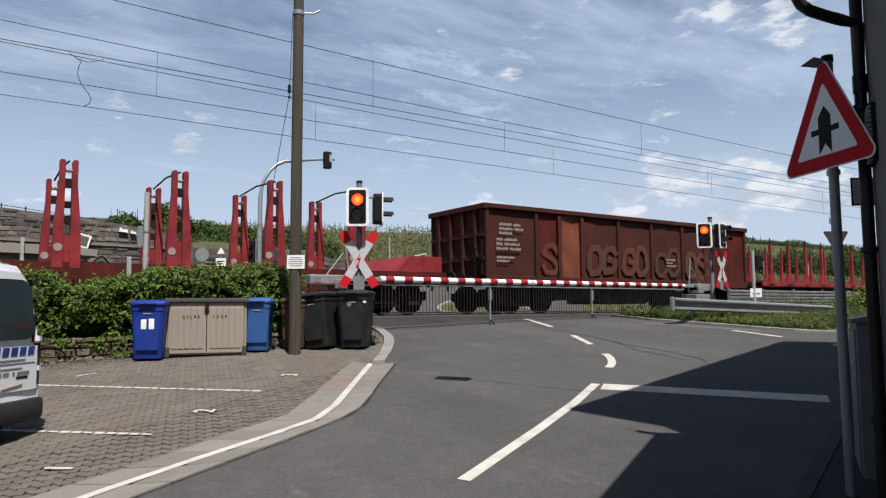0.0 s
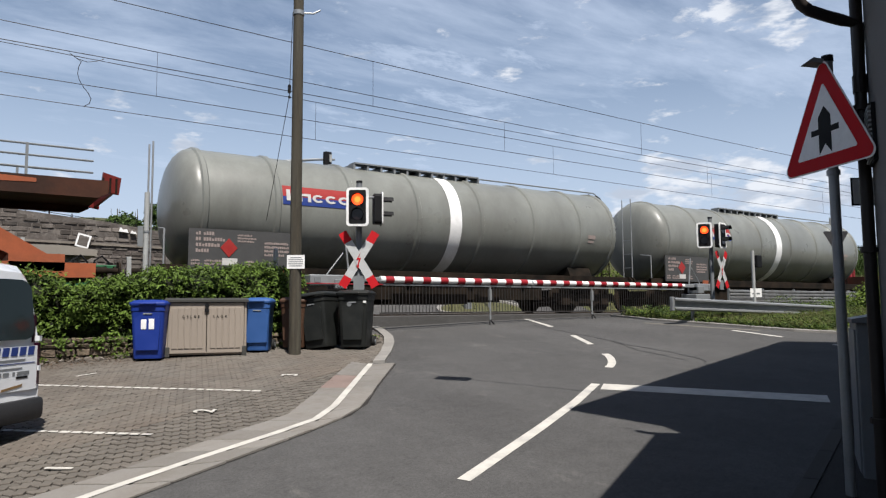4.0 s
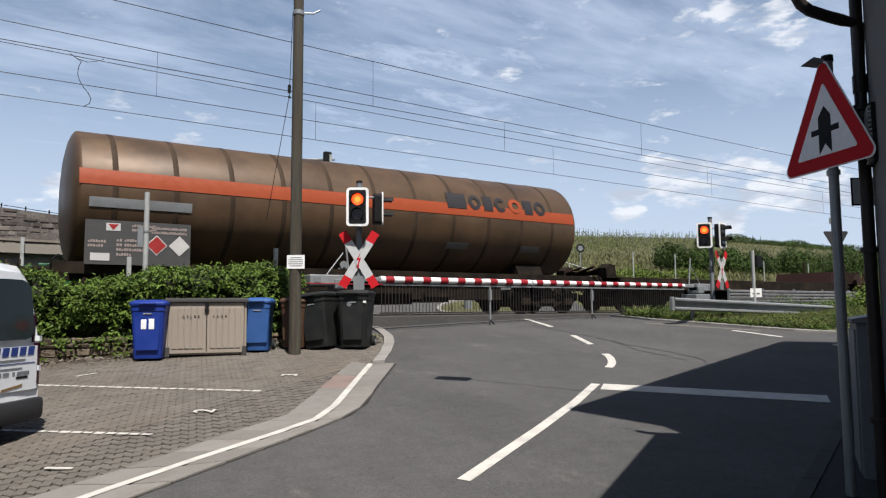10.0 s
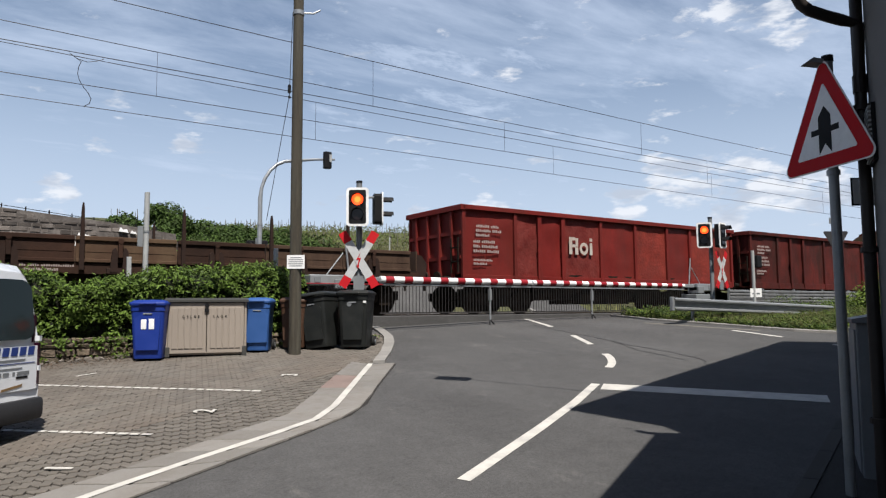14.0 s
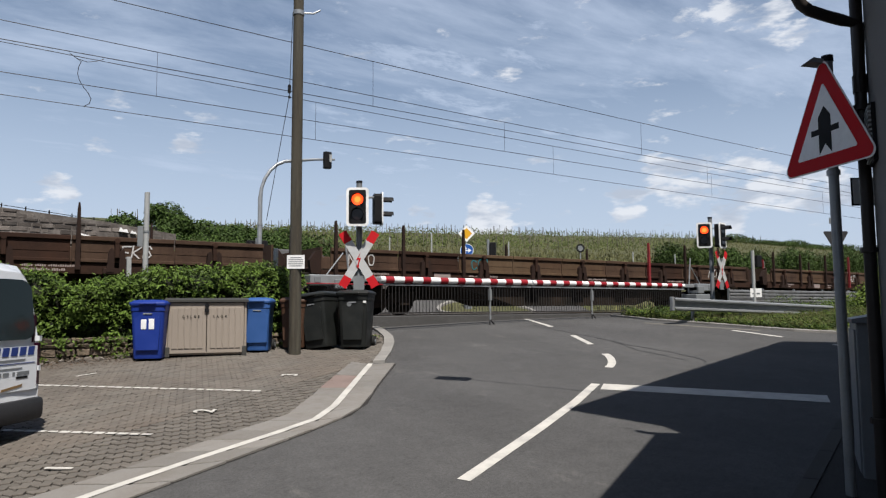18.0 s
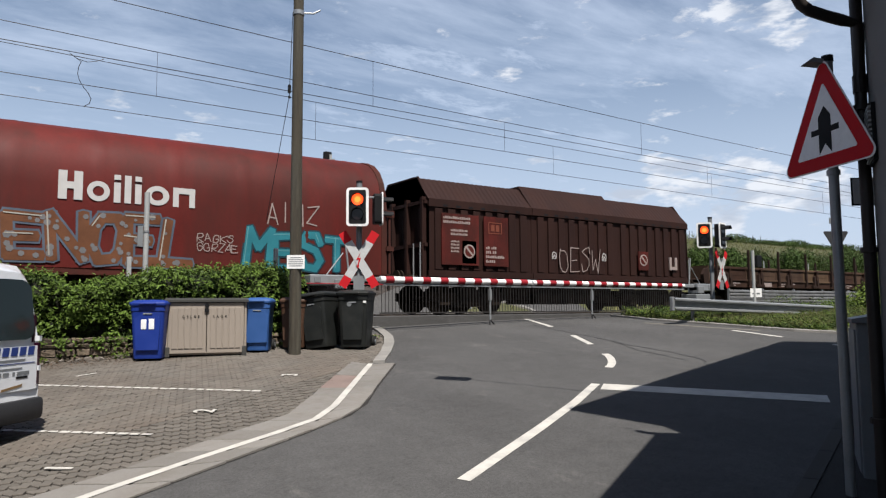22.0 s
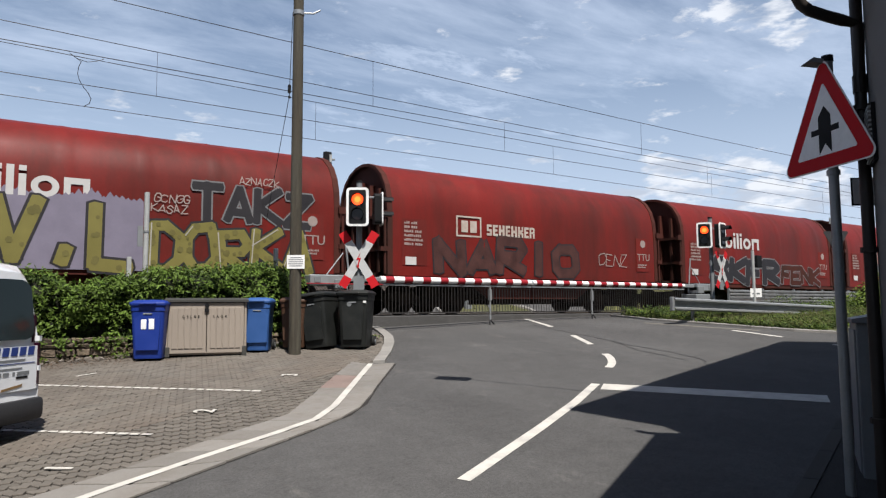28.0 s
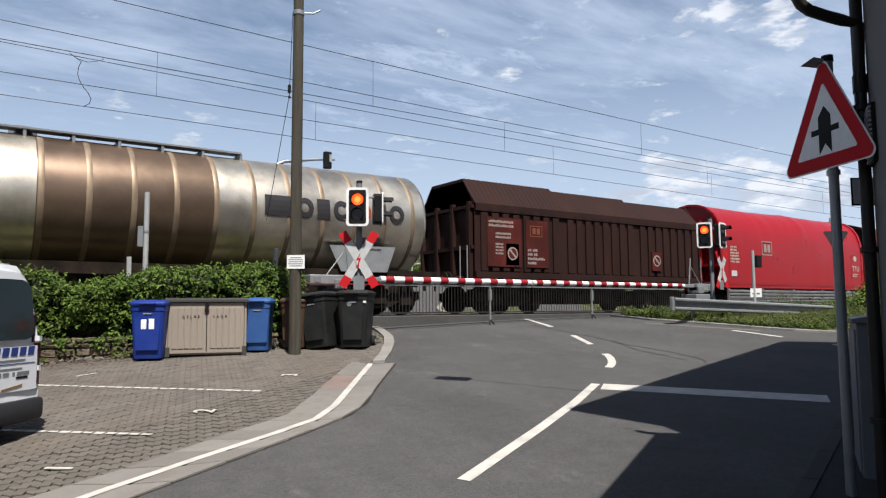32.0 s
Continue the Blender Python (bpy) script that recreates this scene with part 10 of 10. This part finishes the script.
for x in (-1.2, -0.75):
    part("valve_wheel", B().cyl((x, -1.30, 1.30), (x, -1.24, 1.30), 0.11, seg=14).cyl((x, -1.3, 1.2), (x, -1.0, 1.2), 0.05, seg=8), M_STEEL, w)
sliding_wall_wagon("brown sliding-wall wagon with pink and green graffiti", -146.6, -130.5, M_GREYBROWN, M_OLIVE)
box_wagon("dark red open box wagon with dented sides", -160.75, -146.6, M_WRUST, 3.2, 5)
box_wagon("red open box wagon with patched panels and faded lettering", -174.95, -160.75, M_WRED, 3.16, 9, panels=[None, M_WREDOLD, None, M_WREDOLD, None, M_WREDPALE, None, M_WREDPALE], brand=True)
MARKS = {0: ((2.0, 1.0, "c", ""),), 1: ((6.5, 0.7, "w", "NILO"), (17.5, 0.7, "c", "")), 2: ((0.75, 0.75, "w", "NILO"), (4.7, 0.6, "t", ""), (15.8, 0.9, "w", "")), 3: ((0.5, 1.05, "w", ""), (2.75, 0.95, "w", "DECAY RTE"), (4.6, 0.95, "w", "LASSO DE"), (15.6, 0.6, "w", "")), 4: ((9.2, 0.8, "c", ""), (18.4, 0.7, "c", ""))}
for i, (s0, s1) in enumerate(((-195.3, -175.2), (-215.5, -195.3), (-235.25, -215.5), (-255.5, -235.25), (-276.3, -255.5))):
    low_wagon("brown low-sided wagon with rusty stakes and sprayed marks", s0, s1, 20 + i, M_LOWSIDE, MARKS[i])
w, h = telescopic_wagon("dark brown telescopic-roof wagon with pale scrawls", -289.0, -276.3, M_DKBROWN, 0)
scrawl(w, -0.85, 1.0, 1.30, 2.15, M_LPALE, 201, r=0.014, y=SIDE - 0.03, word="OESW")
bubble_tag(w, -1.12, -0.95, 1.70, 1.95, 1, M_LWHITE, 202, r=0.014, y=SIDE - 0.03)
bubble_tag(w, 1.12, 1.3, 1.70, 1.95, 1, M_LWHITE, 203, r=0.014, y=SIDE - 0.03)
part("letter_mark", B().box((4.55, SIDE - 0.05, 1.5), (4.67, SIDE - 0.01, 1.95)).box((4.85, SIDE - 0.05, 1.5), (4.97, SIDE - 0.01, 1.95)).box((4.67, SIDE - 0.05, 1.5), (4.85, SIDE - 0.01, 1.62)), M_LPALE, w)
w, h = hood_wagon("dark red hooded wagon with white owner's name and blue graffiti", -300.6, -289.0, M_HOOD2, HOOD, False, M_WBROWN, 2, belly=M_WBROWN)
blocks(w, -2.65, 2.47, 0.60, P_RAIL, M_LWHITE)
hood_marks(w, h, ttu=False, plate=M_WRED)
graffiti(w, -3.55, 0.1, 1.14, 2.15, "ENOEL", G_RUSTY, G_BLUEGREY, 22, shine=G_CREAM, fat=0.19, spots=G_SILVER)
scrawl(w, 0.15, 1.0, 1.72, 1.92, M_LPALE, 25, r=0.010)
scrawl(w, 0.15, 1.1, 1.50, 1.70, M_LPALE, 26, r=0.010)
graffiti(w, 1.25, 3.95, 1.15, 2.05, "MEST", G_TEAL, G_DKTEAL, 23, shine=G_TEALPALE, fat=0.17)
scrawl(w, 1.75, 3.1, 2.20, 2.75, M_LPALE, 24, r=0.016, word="AINZ")
w, h = hood_wagon("faded red tarpaulin wagon with silver graffiti", -320.75, -300.6, M_TARP, TARP, True, M_WBROWN, 3, ribs=1.42)
logo_box(w, -6.75, 2.15, 0.84, 0.60, M_CREAM)
blocks(w, -5.75, 2.20, 0.42, P_SCHENKER, M_CREAM)
hood_marks(w, h, ttu=False, plate=M_BANNER)
graffiti(w, -7.44, -5.3, 1.12, 1.85, "SKO", G_SILVER, G_BLACK, 31)
part("marking_panel", B().box((h - 1.5, SIDE - 0.004, 1.2), (h - 0.6, SIDE, 2.1)), M_BANNER, w)
part("marking_disc", B().cyl((h - 0.95, SIDE - 0.014, 1.85), (h - 0.95, SIDE - 0.006, 1.85), 0.15, seg=18), M_LPALE, w)
w, h = hood_wagon("crimson tarpaulin wagon with colourful graffiti", -341.0, -320.75, M_TARP2, TARP, True, M_WBROWN, 4, ribs=1.42)
logo_box(w, -6.89, 2.12, 0.90, 0.56, M_LPALE)
blocks(w, -5.85, 2.16, 0.42, P_SCHENKER, M_LPALE)
hood_marks(w, h, ttu=False, plate=M_WRUST)
graffiti(w, -7.9, -2.95, 1.02, 2.05, "DREW", G_RUSTY, G_CREAM, 41, back=G_BLUE, fat=0.19, spots=G_OLIVE)
graffiti(w, -3.2, -2.6, 1.05, 1.7, "I", G_BLUE, G_BLUE, 44)
scrawl(w, -7.7, -3.1, 1.10, 1.95, G_BLACK, 42, r=0.022, y=SIDE - 0.045, word="DREW")
w, h = hood_wagon("red hooded wagon with grey graffiti", -353.35, -341.0, M_HOOD, HOOD, False, M_WBROWN, 5, belly=M_WBROWN)
logo_box(w, -h + 2.2, 2.20, 0.85, 0.60, M_CREAM)
blocks(w, -h + 3.3, 2.28, 0.32, P_SCHENKER, M_CREAM)
hood_marks(w, h, plate=M_WRED)
graffiti(w, -h + 1.9, -h + 5.2, 1.12, 2.1, "OSCE", G_SILVER, G_BLACK, 51, fat=0.2, spots=G_BLUEGREY)
graffiti(w, 0.95, 4.6, 1.12, 2.35, "STUKY", G_SILVER, G_GREYDARK, 52, fat=0.2, spots=G_BLUEGREY)
w, h = hood_wagon("dark red hooded wagon with white owner's name and silver graffiti", -365.3, -353.35, M_HOOD, HOOD, False, M_WBROWN, 6, belly=M_WBROWN)
blocks(w, -3.15, 2.44, 0.61, P_RAIL, M_LWHITE)
hood_marks(w, h, plate=M_WRED)
graffiti(w, -h + 1.7, -h + 6.4, 1.12, 2.05, "SKFR", G_BLACK, G_SILVER, 61, fat=0.2)
graffiti(w, -h + 6.5, -h + 9.6, 1.12, 1.85, "FENK", M_WBROWN, G_SILVER, 62, fat=0.18)
w, h = hood_wagon("red hooded wagon with dark graffiti outlines", -377.65, -365.3, M_HOOD, HOOD, False, M_WBROWN, 7, belly=M_WBROWN)
logo_box(w, -h + 2.35, 2.22, 0.90, 0.60, M_CREAM)
blocks(w, -h + 3.45, 2.30, 0.33, P_SCHENKER, M_CREAM)
hood_marks(w, h, plate=M_WRED)
graffiti(w, -4.0, 1.6, 1.2, 2.12, "NARIO", G_UMBER, G_BLACK, 71, fat=0.2)
scrawl(w, 2.5, 3.9, 1.55, 2.0, M_LPALE, 72, r=0.014)
w, h = hood_wagon("red hooded wagon with white owner's name and olive graffiti", -390.1, -377.65, M_HOOD, HOOD, False, M_WBROWN, 8, belly=M_WBROWN)
blocks(w, -3.05, 2.48, 0.61, P_RAIL, M_LWHITE)
hood_marks(w, h, plate=M_WRED)
graffiti(w, -3.85, 0.62, 1.08, 2.42, "RAV.L", G_OLIVE, G_BLACK, 81, back=G_LILAC, fat=0.20, spots=G_MOSS)
graffiti(w, 0.9, 4.75, 1.06, 2.15, "DORKA", G_OLIVE, G_BLACK, 82, shine=G_CREAM, fat=0.19, spots=G_MOSS)
graffiti(w, 1.85, 4.7, 2.22, 3.05, "TAKZ", G_BLACK, G_SILVER, 83, fat=0.17)
scrawl(w, 1.0, 1.8, 2.55, 2.75, M_LPALE, 85, r=0.012)
scrawl(w, 2.9, 3.9, 3.12, 3.3, M_LPALE, 86, r=0.012)
scrawl(w, 0.95, 1.75, 2.32, 2.52, M_LPALE, 84, r=0.012)
w, h = hood_wagon("rust-brown tarpaulin wagon with pale graffiti", -410.0, -390.1, M_TARP4, TARP, True, M_DKBROWN, 9, ribs=1.42, lobes=False)
graffiti(w, -1.1, 2.3, 1.12, 1.85, "UOUNM", G_WASHED, M_LPALE, 91, fat=0.13)
graffiti(w, 2.4, 6.3, 1.2, 2.05, "SICSKE", G_WASHED, M_CREAM, 92, fat=0.15)
scrawl(w, -4.4, -2.6, 1.3, 2.2, G_PINK, 93, r=0.045, word="AZ")
bars(w, -h + 0.7, 2.3, [(0.2, 0.3), (0.5,), (0.4,), (0.5,)], M_LPALE, y=SIDE - 0.012, h=0.07)
w, h = hood_wagon("bright red clean hooded wagon with pale markings", -422.4, -410.0, M_HOODB, HOOD, True, M_HOODB, 10, ribs=5.9, belly=M_HOODB, end_mat=M_HOODB)
logo_box(w, -2.82, 2.25, 0.74, 0.58, M_LPALE)
hood_marks(w, h, M_CREAM, plate=M_HOODB)
telescopic_wagon("dark brown telescopic-roof wagon with round warning marks", -434.2, -422.4, M_DKBROWN, 1)
w, h, ring = tank_wagon("polished steel tank wagon with tan sections", -450.9, -434.2, -7.7, 7.55, 1.42, 2.58, M_TANKS, [-6.46 + 0.89 * i for i in range(16)], (0.05, 0.66), seam=mat("tank_tan_seam", (0.21, 0.155, 0.105), 0.5, metal=0.4, var=0.25, scale=2), sections=[(-7.4, -5.0, M_TANKS), (-5.0, -3.2, M_TANKT), (-3.2, -2.09, M_TANKS), (-2.09, 1.57, M_TANKT), (1.57, 7.25, M_TANKS)], dish=0.3)
shell_name(w, 2.69, 2.45, P_TANK, 1.42, 2.58, M_LBLACK, 0.69, "owner's name as plain blocks")
sp_ = part("side_plate", B().prism([(4.73, 1.14), (6.08, 1.14), (6.34, 1.82), (4.40, 1.80)], -1.40, -1.36, "y"), M_STEEL, w)
bars(sp_, 4.95, 1.76, [(0.95,)], M_LBLACK, y=-1.406, h=0.06)
shell_patch(w, "data_label", 5.35, 5.95, -29, -22, 1.42, 2.58, mat("panel_grey", (0.046, 0.046, 0.046)), 0.012)

# ---------------------------------------------------------------- paving stones
for m, near in PAVERS:
    if near and near_count < 300:
        part("paver", stone_me, None, paving, at=m)
        near_count += 1
    else:
        st = len(rest.v)
        rest.add(stone.v, stone.f)
        rest.moved(m, st)
ob = part("pavers", plain_mesh(rest, "pavers", M_PAVER), None, paving)
ob["kind"] = "stuff"


# ---------------------------------------------------------------- movement
def travelled(t):
    """Metres that the train has run at t seconds: it gathers speed slowly."""
    def g(q):
        return 160 * (1.39833 * q + 0.10236 * q * q / 2 - 0.01449 * q ** 3 / 3 + 0.01722 * q ** 4 / 4)
    return g((t - 16) / 16) - g(-1)


def motions():
    for w, s in WAGONS:
        walk(w, [(t, pose(s + travelled(t), TRACK_Y, 0)) for t in range(0, 33, 2)])
    # wheels of 0.92 m roll without slipping; all share the same turning
    first = WHEELS[0]
    walk(first, [(i / FPS, pose(0, 0, 0, 0, math.degrees(travelled(i / FPS) / 0.46))) for i in range(32 * FPS + 1)])
    for wheel in WHEELS[1:]:
        wheel.rotation_mode = "QUATERNION"
        wheel.animation_data_create()
        wheel.animation_data.action = first.animation_data.action
        wheel.animation_data.action_slot = first.animation_data.action_slot


motions()
